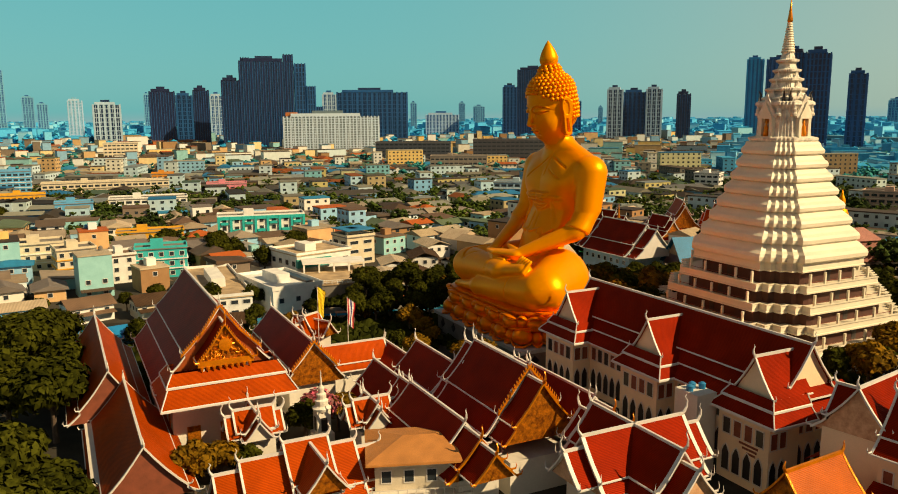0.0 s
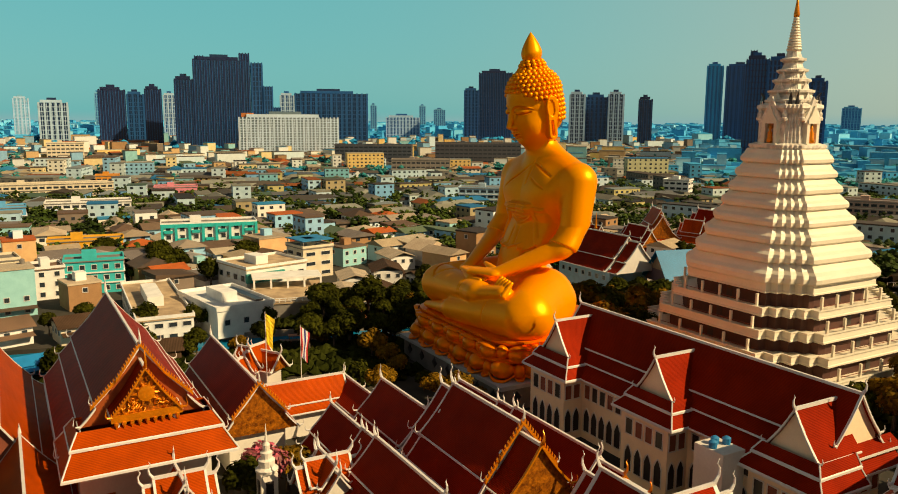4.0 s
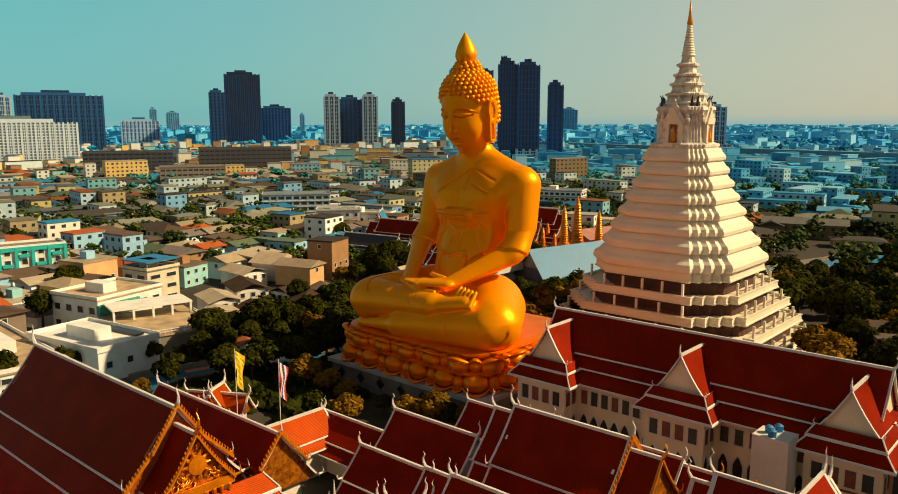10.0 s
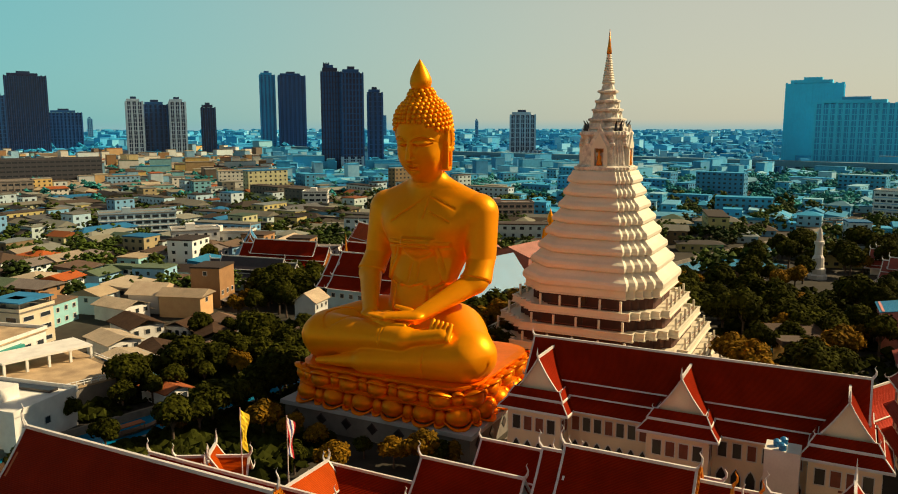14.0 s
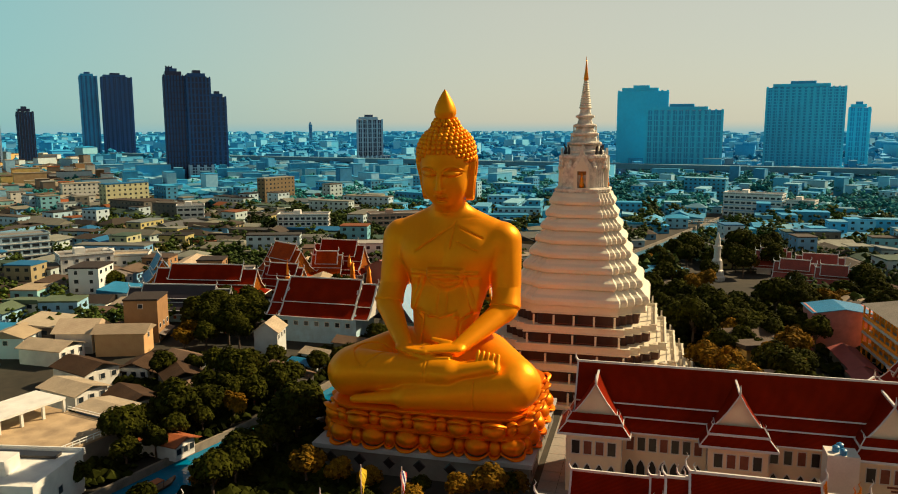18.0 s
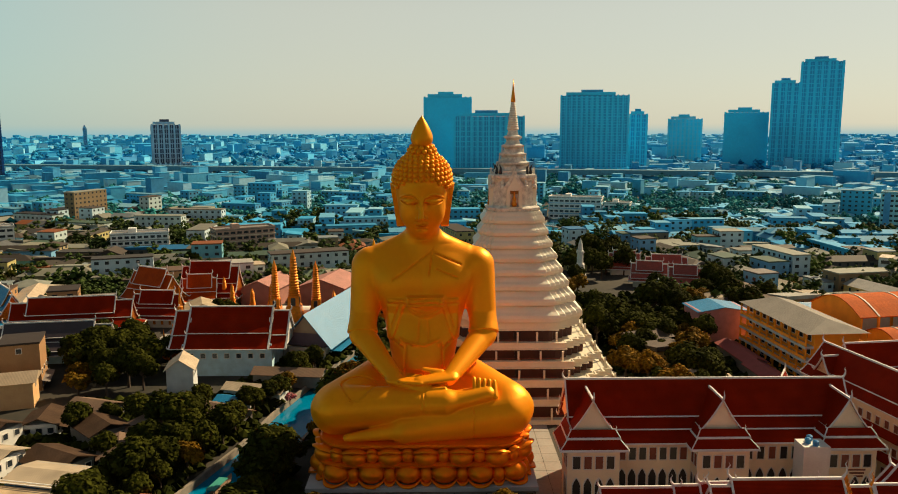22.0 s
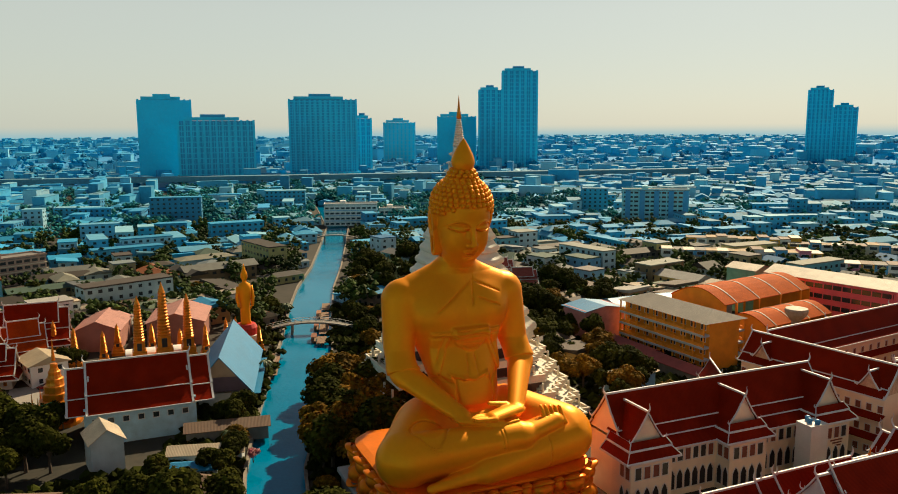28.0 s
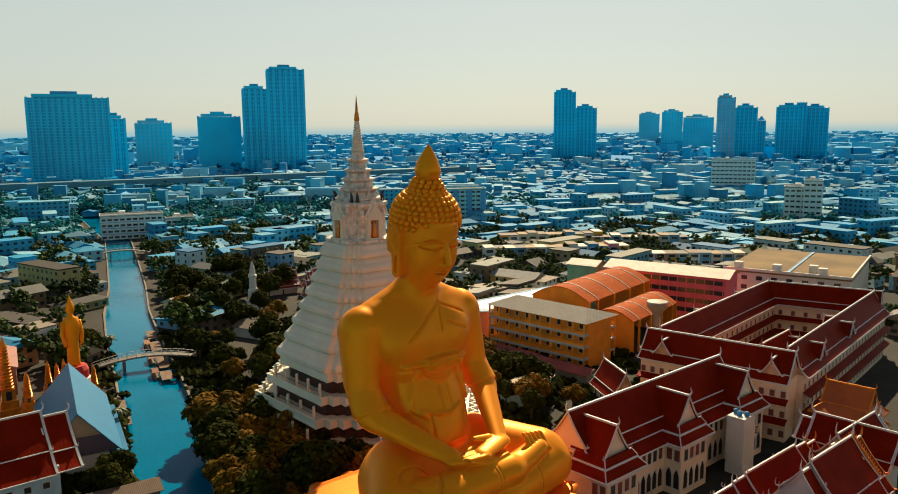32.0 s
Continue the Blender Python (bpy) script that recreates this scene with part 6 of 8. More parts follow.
def block(name, lab, cat, x, y, w, d, h, yaw, wall, floors, nx, ny, sides=(0, 1, 3), roof=GREY, ledge=None, **kw):
    ob = thing(name, lab, cat, (x, y, 0), yaw)
    part("wall", Mesh().box(-w / 2, -d / 2, 0, w / 2, d / 2, h), wall, ob)
    part("roof_deck", Mesh().box(-w / 2 - .3, -d / 2 - .3, h, w / 2 + .3, d / 2 + .3, h + .35), roof, ob)
    for a, b, c, e in ((-w / 2 - .3, -d / 2 - .3, w / 2 + .3, -d / 2), (-w / 2 - .3, d / 2, w / 2 + .3, d / 2 + .3), (-w / 2 - .3, -d / 2, -w / 2, d / 2), (w / 2, -d / 2, w / 2 + .3, d / 2)):
        part("parapet", Mesh().box(a, b, h + .35, c, e, h + 1.1), wall, ob)
    part("roof_hut", Mesh().box(-w * .2, -d * .2, h + .35, -w * .2 + min(4, w * .3), d * .2, h + 2.8), wall, ob)
    if ledge:
        for f in range(1, floors):
            part("floor_ledge", Mesh().box(-w / 2 - .4, -d / 2 - .4, f * h / floors - .25, w / 2 + .4, d / 2 + .4, f * h / floors + .1), ledge, ob)
    if math.hypot(x + 60, y) > 300:
        fh = h / floors
        for s in sides:
            half, run = (d / 2, w) if s in (0, 2) else (w / 2, d)
            for f in range(floors):
                part("window_band", Mesh().box(-run / 2 + .8, -half - .06, f * fh + .9, run / 2 - .8, -half + .1, f * fh + 2.2), GLASS, ob, m=pose(0, 0, 0, 0, 0, 90 * s))
                if f == 0:
                    for i in range(1, (nx if s in (0, 2) else ny)):
                        u = -run / 2 + i * run / (nx if s in (0, 2) else ny)
                        part("pilaster", Mesh().box(u - .5, -half - .14, 0, u + .5, -half + .1, h), wall, ob, m=pose(0, 0, 0, 0, 0, 90 * s))
    else:
        facade(ob, w, d, h, floors, nx, ny, sides=sides, **kw)
    return ob


TEAL = mat("teal paint", (0.01, 0.46, 0.44), 0.6, 0, 0.4, 0.2)
YEL = mat("yellow-ochre paint", (0.72, 0.36, 0.02), 0.7, 0, 0.4, 0.2)
CREAM = mat("cream paint", (0.68, 0.60, 0.44), 0.7, 0, 0.4, 0.2)
OFFW = mat("off-white paint", (0.78, 0.78, 0.74), 0.7, 0, 0.4, 0.2)
SKYB = mat("sky blue paint", (0.10, 0.38, 0.66), 0.65, 0, 0.4, 0.2)
ROSE = mat("rose paint", (0.70, 0.24, 0.30), 0.7, 0, 0.4, 0.2)
tl = block("apartment_block", "teal and white apartment block with balconies", "apartment", -26, 172, 34, 11, 12, -10, OFFW, 4, 7, 2, ww=1.6, wh=1.5)
for k in range(8):
    part("teal_fin", Mesh().box(-17.2 + k * 4.8, -6.2, 0, -16.2 + k * 4.8, -5.5, 12.4), TEAL, tl, "teal fin")
part("teal_band", Mesh().box(-17.3, -6.1, 11.2, 17.3, -5.6, 12.5), TEAL, tl, "teal roof band")
for f in range(4):
    for k in range(7):
        if (f + k) % 2:
            part("balcony", Mesh().box(-16 + k * 4.8, -6.5, 3 * f + .2, -13 + k * 4.8, -5.5, 3 * f + 1.2), TEAL, tl, "teal balcony front")
block("arcade_block", "yellow block with arched top windows", "building", -68, 182, 25, 9, 7, -6, YEL, 2, 9, 3, ledge=None)
block("row_house", "turquoise row house with balconies", "house", -71, 123, 16, 9, 9.5, -6, mat("turquoise paint", (0.03, 0.48, 0.50), 0.7, 0, 0.4, 0.2), 3, 5, 2, ledge=OFFW)
wh = block("warehouse", "white warehouse with long dark roof vent", "warehouse", -46.5, 65, 14.5, 24, 6.6, 10, OFFW, 1, 3, 2, roof=OFFW, z0=3)
part("roof_vent", Mesh().box(4.0, -9, 7.0, 6.0, 9, 7.5), DARK, wh)
TANROOF = mat("weathered tan roof deck", (0.50, 0.37, 0.22), 0.85, 0, 0.25, 0.4, col2=(0.20, 0.14, 0.085), bump=0.1)
block("long_store", "low white store with weathered tan roof", "building", -61.5, 77, 12.5, 44, 5.4, -3, OFFW, 2, 4, 9, roof=TANROOF, ww=1.8, wh=1.0)
fh = block("flat_house", "white flat-roofed house with teal front", "house", -27, 99, 20, 17, 8.6, 14, OFFW, 2, 5, 4, roof=TANROOF, wh=1.6, ww=2.0)
part("teal_front", Mesh().box(-10.4, -9.6, 5.0, 2, -8.5, 7.6), mat("deep teal panel", (0.03, 0.30, 0.26), 0.6), fh, "deep teal front panel")
dk = thing("deck_block", "grey block with a railed tan roof deck", "building", (-27, 74, 0), -13)
part("wall", Mesh().box(-9.5, -14, 0, 9.5, 12, 4.6), GREY, dk)
part("roof_deck", Mesh().box(-9.8, -14.3, 4.6, 9.8, 12.3, 5.0), TANROOF, dk)
part("canopy", Mesh().box(-9.5, 3, 7.6, 9.5, 12.3, 8.0), OFFW, dk)
for k in range(5):
    part("post", Mesh().box(-9.3 + 4.55 * k, 3.1, 5.0, -8.8 + 4.55 * k, 3.6, 7.6), OFFW, dk)
for k in range(14):
    part("baluster", Mesh().box(-9.7 + 1.48 * k, -14.2, 5.0, -9.55 + 1.48 * k, -14.05, 6.0), OFFW, dk)
for z in (5.5, 6.0):
    part("handrail", Mesh().box(-9.8, -14.25, z, 9.8, -14.05, z + .1), OFFW, dk)
    part("handrail", Mesh().box(9.6, -14, z, 9.8, 3, z + .1), OFFW, dk)
br3 = block("tall_house", "cream house with blue sheet roof on top", "house", -6, 116, 11, 11, 9.6, 10, CREAM, 3, 2, 2, ww=3.2, wh=1.1)
part("blue_roof", Mesh().box(-5.8, -5.8, 12.1, 5.8, 5.8, 12.4), mat("blue sheet roof", (0.02, 0.20, 0.42), 0.6), br3, "blue sheet roof")
for u, v in ((-5.3, -5.3), (5.1, -5.3), (-5.3, 5.1), (5.1, 5.1)):
    part("post", Mesh().box(u, v, 9.6, u + .25, v + .25, 12.1), GREY, br3)
block("white_house", "tall white house with small windows", "house", -84, 121, 8, 10, 8.6, 6, OFFW, 3, 2, 2, roof=BROWNROOF)
block("cream_house", "cream house with orange balcony rails", "house", -97, 140, 12, 11, 8.8, 8, CREAM, 3, 4, 3, ledge=YEL)

def bank_house(x, y, w, d, h, yaw, wall, roof, rise, lab):
    ob = thing("bank_house", lab, "house", (x, y, 0), yaw, group="houses on the canal bank")
    part("wall", Mesh().box(-w / 2, -d / 2, 0, w / 2, d / 2, h), wall, ob)
    part("roof", roof_slab(Mesh(), [(0, h + rise), (d / 2 + .7, h - .15)], -w / 2 - .7, w / 2 + .7, .18), roof, ob)
    part("porch_roof", roof_slab(Mesh(), [(0, 2.9), (2.2, 2.4)], -w / 2, w / 2, .1, (-1,)), roof, ob, m=pose(0, -d / 2, 0))
    for s in (0, 1):
        for k in range(3):
            window(ob, 1.2, 1.2, 0, pose(0, 0, 0, 0, 0, 90 * -s) @ pose(-w / 3 + k * w / 3 if s == 0 else -d / 3 + k * d / 3, -d / 2 if s == 0 else -w / 2, h - 2.1))


BLUETARP = mat("bright blue sheet", (0.01, 0.24, 0.55), 0.5, 0, 0.4, 0.25, bump=0.2)
DKROOF = mat("dark brown tile roof", (0.085, 0.05, 0.03), 0.8, 0, 0.3, 0.4, bump=0.25, wave=("X", 1.0), spec=0.1)
TERRA = mat("terracotta tile roof", (0.46, 0.12, 0.03), 0.7, 0, 0.5, 0.4, bump=0.3, wave=("X", 1.4))
for row in (
        (25, 115, 13, 9, 4.6, 88, OFFW, CREAMROOF, 1.6, "white bank house with tan sheet roof"),
        (11, 93, 13, 9, 4.8, 72, OFFW, DKROOF, 1.8, "white bank house with dark brown roof"),
        (-14, 66, 13, 8, 5.6, 76, SKYB, CREAMROOF, 0.8, "blue-walled bank house with low cream roof"),
        (-20, 50, 9, 5, 3.2, 80, OFFW, TERRA, 1.0, "small bank house with terracotta roof"),
        (-2, 71, 11, 8, 3.6, 60, GREY, DKROOF, 1.6, "old wooden bank house with dark roof"),
        (3, 61, 9, 7, 3.4, 20, GREY, BROWNROOF, 1.4, "wooden bank house with brown sheet roof"),
        (15, 70, 11, 8, 3.8, 45, GREY, DKROOF, 1.6, "old wooden bank house with dark roof"),
        (27, 76, 10, 7, 3.6, 70, GREY, BROWNROOF, 1.4, "wooden bank house with brown sheet roof"),
        (20, 84, 9, 7, 3.4, 10, OFFW, DKROOF, 1.5, "white bank house with dark brown roof"),
        (-4, 84, 12, 8, 5.4, 75, OFFW, CREAMROOF, 1.2, "white bank house with tan sheet roof"),
        (-92, 43, 9, 6, 3.4, 12, SKYB, BLUETARP, 1.0, "low bank shack under a bright blue sheet roof"),
        (-103, 45, 8, 6, 3.6, -14, GREY, BLUETARP, 0.9, "low bank shack under a bright blue sheet roof"),
        (-79, 41, 10, 7, 3.8, 20, OFFW, BROWNROOF, 1.6, "white bank house with brown sheet roof"),
        (-67, 40, 9, 7, 3.6, -8, GREY, DKROOF, 1.7, "old wooden bank house with dark roof"),
        (-116, 48, 9, 7, 5.2, 4, CREAM, TERRA, 1.5, "cream bank house with terracotta roof"),
        (-96, 71, 11, 8, 4.4, 16, OFFW, BROWNROOF, 1.8, "white bank house with brown sheet roof"),
        (-80, 68, 10, 8, 4.2, 10, CREAM, DKROOF, 1.9, "cream bank house with dark brown roof"),
        (-111, 73, 10, 8, 5.0, 5, SKYB, CREAMROOF, 1.2, "blue-walled bank house with low cream roof")):
    bank_house(*row)

# terraces of narrow painted town houses
TERR = [OFFW, SKYB, CREAM, ROSE, TEAL, OFFW, YEL, CREAM]
tr_n = random.Random(21)
for cx, cy, yaw, n_h, hh in ((173, -230, 53.6, 14, 9.0), (116, -262, 45, 10, 8.6), (205, -262, 53, 11, 9.2), (168, -296, 46, 10, 8.0)):
    for k in range(n_h):
        ux = (k - (n_h - 1) / 2) * 5.4
        p = Vector((cx, cy, 0)) + Matrix.Rotation(radians(yaw), 3, "Z") @ Vector((ux, 0, 0))
        h_ = hh + tr_n.choice((0, 0, 0.4, 1.2))
        ob = thing("town_house", "narrow painted town house in a terrace", "house", (p.x, p.y, 0), yaw, group="terraced town houses")
        part("wall", Mesh().box(-2.68, -5, 0, 2.68, 5, h_), tr_n.choice(TERR), ob)
        part("roof_deck", Mesh().box(-2.68, -5.2, h_, 2.68, 5.2, h_ + .3), tr_n.choice((TANROOF, GREY, BROWNROOF, CREAMROOF)), ob)
        for s in (1,):
            part("balcony", Mesh().box(-2.5, 5, 3.0, 2.5, 6.0, 4.0), tr_n.choice(TERR), ob)
            for f in range(3):
                window(ob, 3.4, 1.5, 0, pose(0, 5, f * 3 + 0.9, 0, 0, 180))
block("pink_block", "pink two-storey block with windows", "building", 1, 380, 25, 14, 8, -11, ROSE, 2, 7, 3)
block("long_block", "long cream shop block", "building", -70, 410, 76, 12, 10, -3, CREAM, 3, 20, 2, ledge=GREY)
block("orange_block", "orange three-storey end block", "building", -30, 452, 15, 12, 11, -7, mat("orange paint", (0.62, 0.24, 0.02), 0.7), 3, 4, 2)
block("cream_apartments", "cream apartment block of seven storeys", "apartment", -36, 735, 33, 16, 24, -4, CREAM, 7, 8, 3)
block("blue_house", "sky blue three-storey house", "house", -93, 277, 17, 11, 10.4, -1, SKYB, 3, 4, 2, ledge=OFFW)
block("white_block", "white flat-roofed shop block", "building", -56, 300, 39, 14, 9, -6, OFFW, 3, 10, 3, ledge=SKYB)
block("blue_orange_block", "blue-banded block with an orange wall", "building", -123, 440, 18, 14, 17, 2, SKYB, 5, 5, 3, ledge=OFFW)
block("yellow_block", "long low yellow-ochre block", "building", -118, 374, 24, 9, 7, 2, YEL, 2, 8, 2)
block("cream_house", "cream three-storey house with roof terrace", "house", -108, 157, 16, 12, 9, 1, CREAM, 3, 5, 3, ledge=OFFW)
block("mall", "broad low orange mall block", "mall", 76, 1115, 76, 40, 14, -8, mat("mall orange", (0.50, 0.14, 0.03), 0.7), 2, 10, 4)
# white block; the cyan of its shaded front is in the wall colour
hot = block("apartment_block", "white eight-storey apartment block", "apartment", 337, -305, 46, 16, 25, -124, mat("white paint in cyan shade", (0.36, 0.72, 0.78), 0.7, 0, 0.4, 0.2), 8, 12, 3, ledge=None)
for k in range(5):
    part("balcony_bay", Mesh().box(-21 + k * 10, -9.2, 0, -17.5 + k * 10, -8, 25), SKYB, hot)
block("apartment_block", "white four-storey apartment block", "apartment", 263, 152, 28, 12, 12, -72, OFFW, 4, 9, 3, ledge=GREY)
block("apartment_block", "dusty pink four-storey apartment block", "apartment", 281, 103, 32, 12, 12, -60, mat("dusty pink", (0.50, 0.34, 0.26), 0.8), 4, 9, 3, ledge=CREAM)
block("apartment_block", "white block beside the far canal", "apartment", 430, -105, 38, 14, 15, -108, OFFW, 4, 10, 3, ledge=SKYB)
block("apartment_block", "small white block beside the far canal", "apartment", 422, -134, 18, 12, 11.5, -111, OFFW, 3, 5, 3)
block("apartment_block", "white ribbed apartment block", "apartment", 330, -690, 43, 16, 33, -151, OFFW, 8, 10, 3)
block("apartment_block", "white stepped apartment block", "apartment", 160, -478, 22, 16, 26, -155, OFFW, 7, 6, 4)
block("apartment_block", "white stepped apartment block with lift tower", "apartment", 150, -474, 12, 14, 31, -155, OFFW, 8, 3, 3)
block("long_block", "long dark glass-fronted block", "building", 250, 635, 80, 20, 22, -30, mat("dark cladding", (0.06, 0.07, 0.09), 0.4), 6, 16, 3)
block("long_block", "long dark glass-fronted block", "building", 350, 590, 90, 20, 24, -30, mat("dark grey cladding", (0.07, 0.07, 0.08), 0.4), 6, 18, 3)
block("apartment_block", "pale blue four-storey apartment block", "apartment", 150, 249, 36, 13, 12, -37, mat("pale blue paint", (0.36, 0.50, 0.58), 0.7), 4, 9, 3, ledge=OFFW)
block("grey_block", "grey-brown four-storey office block", "building", 224, 478, 50, 18, 15, -30, mat("brown-grey render", (0.28, 0.24, 0.20), 0.8), 4, 12, 3)
block("white_house", "white three-storey house with windows", "house", 127, 187, 20, 12, 10, -40, OFFW, 3, 5, 3)
block("white_house", "long white two-storey house", "house", 138, 180, 26, 11, 8, -62, OFFW, 2, 7, 2, roof=CREAMROOF)
block("white_house", "white four-storey house with flat roof", "house", 285, 238, 16, 12, 12.6, -59, OFFW, 4, 4, 3)

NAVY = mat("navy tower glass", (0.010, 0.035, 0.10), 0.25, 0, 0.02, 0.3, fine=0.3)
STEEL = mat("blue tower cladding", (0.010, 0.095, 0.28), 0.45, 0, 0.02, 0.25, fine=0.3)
# far skyline cladding, with the haze put into its colour
HAZE = mat("haze-pale blue tower", (0.14, 0.40, 0.56), 0.6, 0, 0.02, 0.2, fine=0.3)
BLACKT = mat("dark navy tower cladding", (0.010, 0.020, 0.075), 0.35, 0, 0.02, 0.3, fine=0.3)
# brighter blue copies that carry the distance haze in their colour
AZURE = mat("haze-blue tower cladding", (0.05, 0.66, 0.98), 0.5, 0, 0.02, 0.2, fine=0.3)
AZURE2 = mat("haze-blue tower glass", (0.014, 0.36, 0.68), 0.3, 0, 0.02, 0.2, fine=0.3)
AZURE3 = mat("pale haze-blue tower", (0.16, 0.64, 0.86), 0.6, 0, 0.02, 0.2, fine=0.3)
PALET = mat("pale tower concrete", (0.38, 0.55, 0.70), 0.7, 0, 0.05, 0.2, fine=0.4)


def tower(x, y, w, h, yaw, wall=STEEL, glass=NAVY, d=None, cols=0, crown=True, lab="blue-grey residential tower in the distance", base=0.0, floors=None):
    """A tower with bays of glass set between piers, floor edges and a stepped crown."""
    d = d or min(w, 28)
    # eastern towers swap to the copies with haze painted in
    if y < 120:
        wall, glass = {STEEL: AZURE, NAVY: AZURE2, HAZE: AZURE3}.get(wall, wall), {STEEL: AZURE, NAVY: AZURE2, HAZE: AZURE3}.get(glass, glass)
    ob = thing("tower", lab, "tower", (x, y, base), yaw)
    part("core", Mesh().box(-w / 2 + .5, -d / 2 + .5, 0, w / 2 - .5, d / 2 - .5, h - 1), glass, ob)
    cols = cols or max(3, int(w / 7))
    pw = w / cols * .34
    away = math.hypot(x, y) > 950
    allp = Mesh()

    def pier(*q):
        if away:
            allp.box(*q)
        else:
            part("pier", Mesh().box(*q), wall, ob)

    for s in (-1, 1):
        for k in range(cols + 1 if s < 0 else 0):
            u = -w / 2 + k * (w - pw) / cols
            pier(u, min(s * d / 2, s * (d / 2 - 1.2)), 0, u + pw, max(s * d / 2, s * (d / 2 - 1.2)), h)
        nd_ = max(2, int(d / 8))
        for k in range(1, nd_):
            v = -d / 2 + k * d / nd_
            pier(min(s * w / 2, s * (w / 2 - .6)), v - 1, 0, max(s * w / 2, s * (w / 2 - .6)), v + 1, h)
    if away:
        part("pier", allp, wall, ob)["kind"] = "stuff"
    fl = Mesh()
    nf = floors or max(6, int(h / 6.4))
    for f in range(1, nf):
        z = h * f / nf
        fl.box(-w / 2 + .2, -d / 2 + .2, z - .5, w / 2 - .2, d / 2 - .2, z + .5)
    part("floor_edge", fl, wall, ob)["kind"] = "stuff"
    ml = Mesh()
    nm = max(4, int(w / 3.4))
    for k in range(nm):
        u = -w / 2 + (k + .5) * w / nm
        ml.box(u - .35, -d / 2 - .15, 0, u + .35, -d / 2 + .4, h - 2)
    nm = max(4, int(d / 3.4))
    for k in range(nm):
        v = -d / 2 + (k + .5) * d / nm
        for s in (-1, 1):
            ml.box(s * w / 2 - .25, v - .35, 0, s * w / 2 + .25, v + .35, h - 2)
    part("mullion", ml, {BLACKT: STEEL}.get(wall, wall), ob)["kind"] = "stuff"
    if crown:
        part("crown", Mesh().box(-w * .42, -d * .4, h - .5, w * .3, d * .4, h + 3.5), wall, ob)
        part("plant_room", Mesh().box(-w * .2, -d * .25, h + 3.5, w * .12, d * .25, h + 7), glass, ob)
    return ob


DKL = "dark residential tower on the skyline"
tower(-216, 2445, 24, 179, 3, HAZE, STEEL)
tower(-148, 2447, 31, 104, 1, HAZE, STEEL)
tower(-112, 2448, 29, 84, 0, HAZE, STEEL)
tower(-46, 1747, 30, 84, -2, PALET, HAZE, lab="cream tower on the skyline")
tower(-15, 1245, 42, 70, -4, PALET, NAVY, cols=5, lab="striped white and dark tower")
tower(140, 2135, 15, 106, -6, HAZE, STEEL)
tower(57, 1138, 37, 88, -7, BLACKT, BLACKT, lab=DKL)
tower(100, 1213, 26, 84, -8, STEEL, NAVY)
tower(113, 1130, 24, 90, -9, BLACKT, BLACKT, lab=DKL)
tower(190, 1421, 24, 88, -10, PALET, STEEL, lab="cream and blue residential tower")
tower(138, 1024, 26, 101, -14, BLACKT, NAVY, 30, lab=DKL)
tower(187, 1013, 76, 128, -14, BLACKT, NAVY, 34, cols=9, lab="broad dark tower with stepped side on the skyline")
tower(158, 1019, 12, 133, -14, BLACKT, BLACKT, 20, crown=False, lab=DKL)
tower(217, 1005, 14, 138, -14, BLACKT, BLACKT, 20, crown=False, lab=DKL)
tower(233, 1001, 16, 125, -14, STEEL, NAVY, 30, crown=False, lab=DKL)
tower(247, 996, 13, 93, -14, STEEL, NAVY, 30, crown=False, lab=DKL)
tower(258, 993, 11, 64, -14, STEEL, NAVY, 30, crown=False, lab=DKL)
wb = tower(228, 845, 122, 50, -20, mat("blue-white housing paint", (0.60, 0.74, 0.86), 0.7, 0, 0.05, 0.15, fine=0.4), mat("pale blue glazing", (0.13, 0.19, 0.22), 0.4), 30, cols=26, lab="broad white housing slab of many windows", floors=16)
part("orange_cap", Mesh().box(-58, -8, 50, -44, 8, 55), mat("roof tank orange", (0.5, 0.16, 0.04), 0.7), wb, "orange roof box")
tower(366, 1273, 26, 88, -18, PALET, STEEL)
tower(386, 1107, 117, 88, -21, STEEL, NAVY, 30, cols=14, lab="wide dark blue tower block")
tower(919, 2130, 20, 83, -24, HAZE, STEEL)
tower(647, 1374, 70, 50, -26, PALET, STEEL, lab="low white office block on the skyline")
tower(1285, 2508, 24, 88, -28, HAZE, STEEL)
tower(1341, 2478, 43, 76, -29, HAZE, STEEL)
tower(737, 1246, 29, 104, -33, STEEL, NAVY, lab=DKL)
tower(777, 1220, 66, 138, -34, BLACKT, NAVY, lab="tall dark tower on the skyline")
tower(946, 1346, 63, 78, -36, STEEL, NAVY)
tower(751, 928, 26, 90, -40, PALET, NAVY, lab="blue and white striped tower")
tower(788, 923, 37, 86, -41, STEEL, NAVY)
tower(799, 887, 26, 90, -42, PALET, NAVY, lab="cream and dark striped tower")
tower(838, 860, 22, 82, -42, BLACKT, NAVY)
tower(1732, 2256, 17, 70, -38, HAZE, STEEL)
tower(1129, 920, 52, 148, -49, STEEL, NAVY, 34, cols=6, lab="dark blue tower behind the statue", floors=40)
tower(1114, 968, 30, 150, -49, AZURE2, STEEL, 34, cols=4, lab="dark blue tower behind the statue", floors=40)
tower(652, 486, 24, 117, -53, BLACKT, STEEL, 26, cols=7, lab="tall dark twin tower with pale base")
tower(660, 462, 26, 115, -53, STEEL, BLACKT, 26, cols=6, lab="tall dark twin tower with pale base")
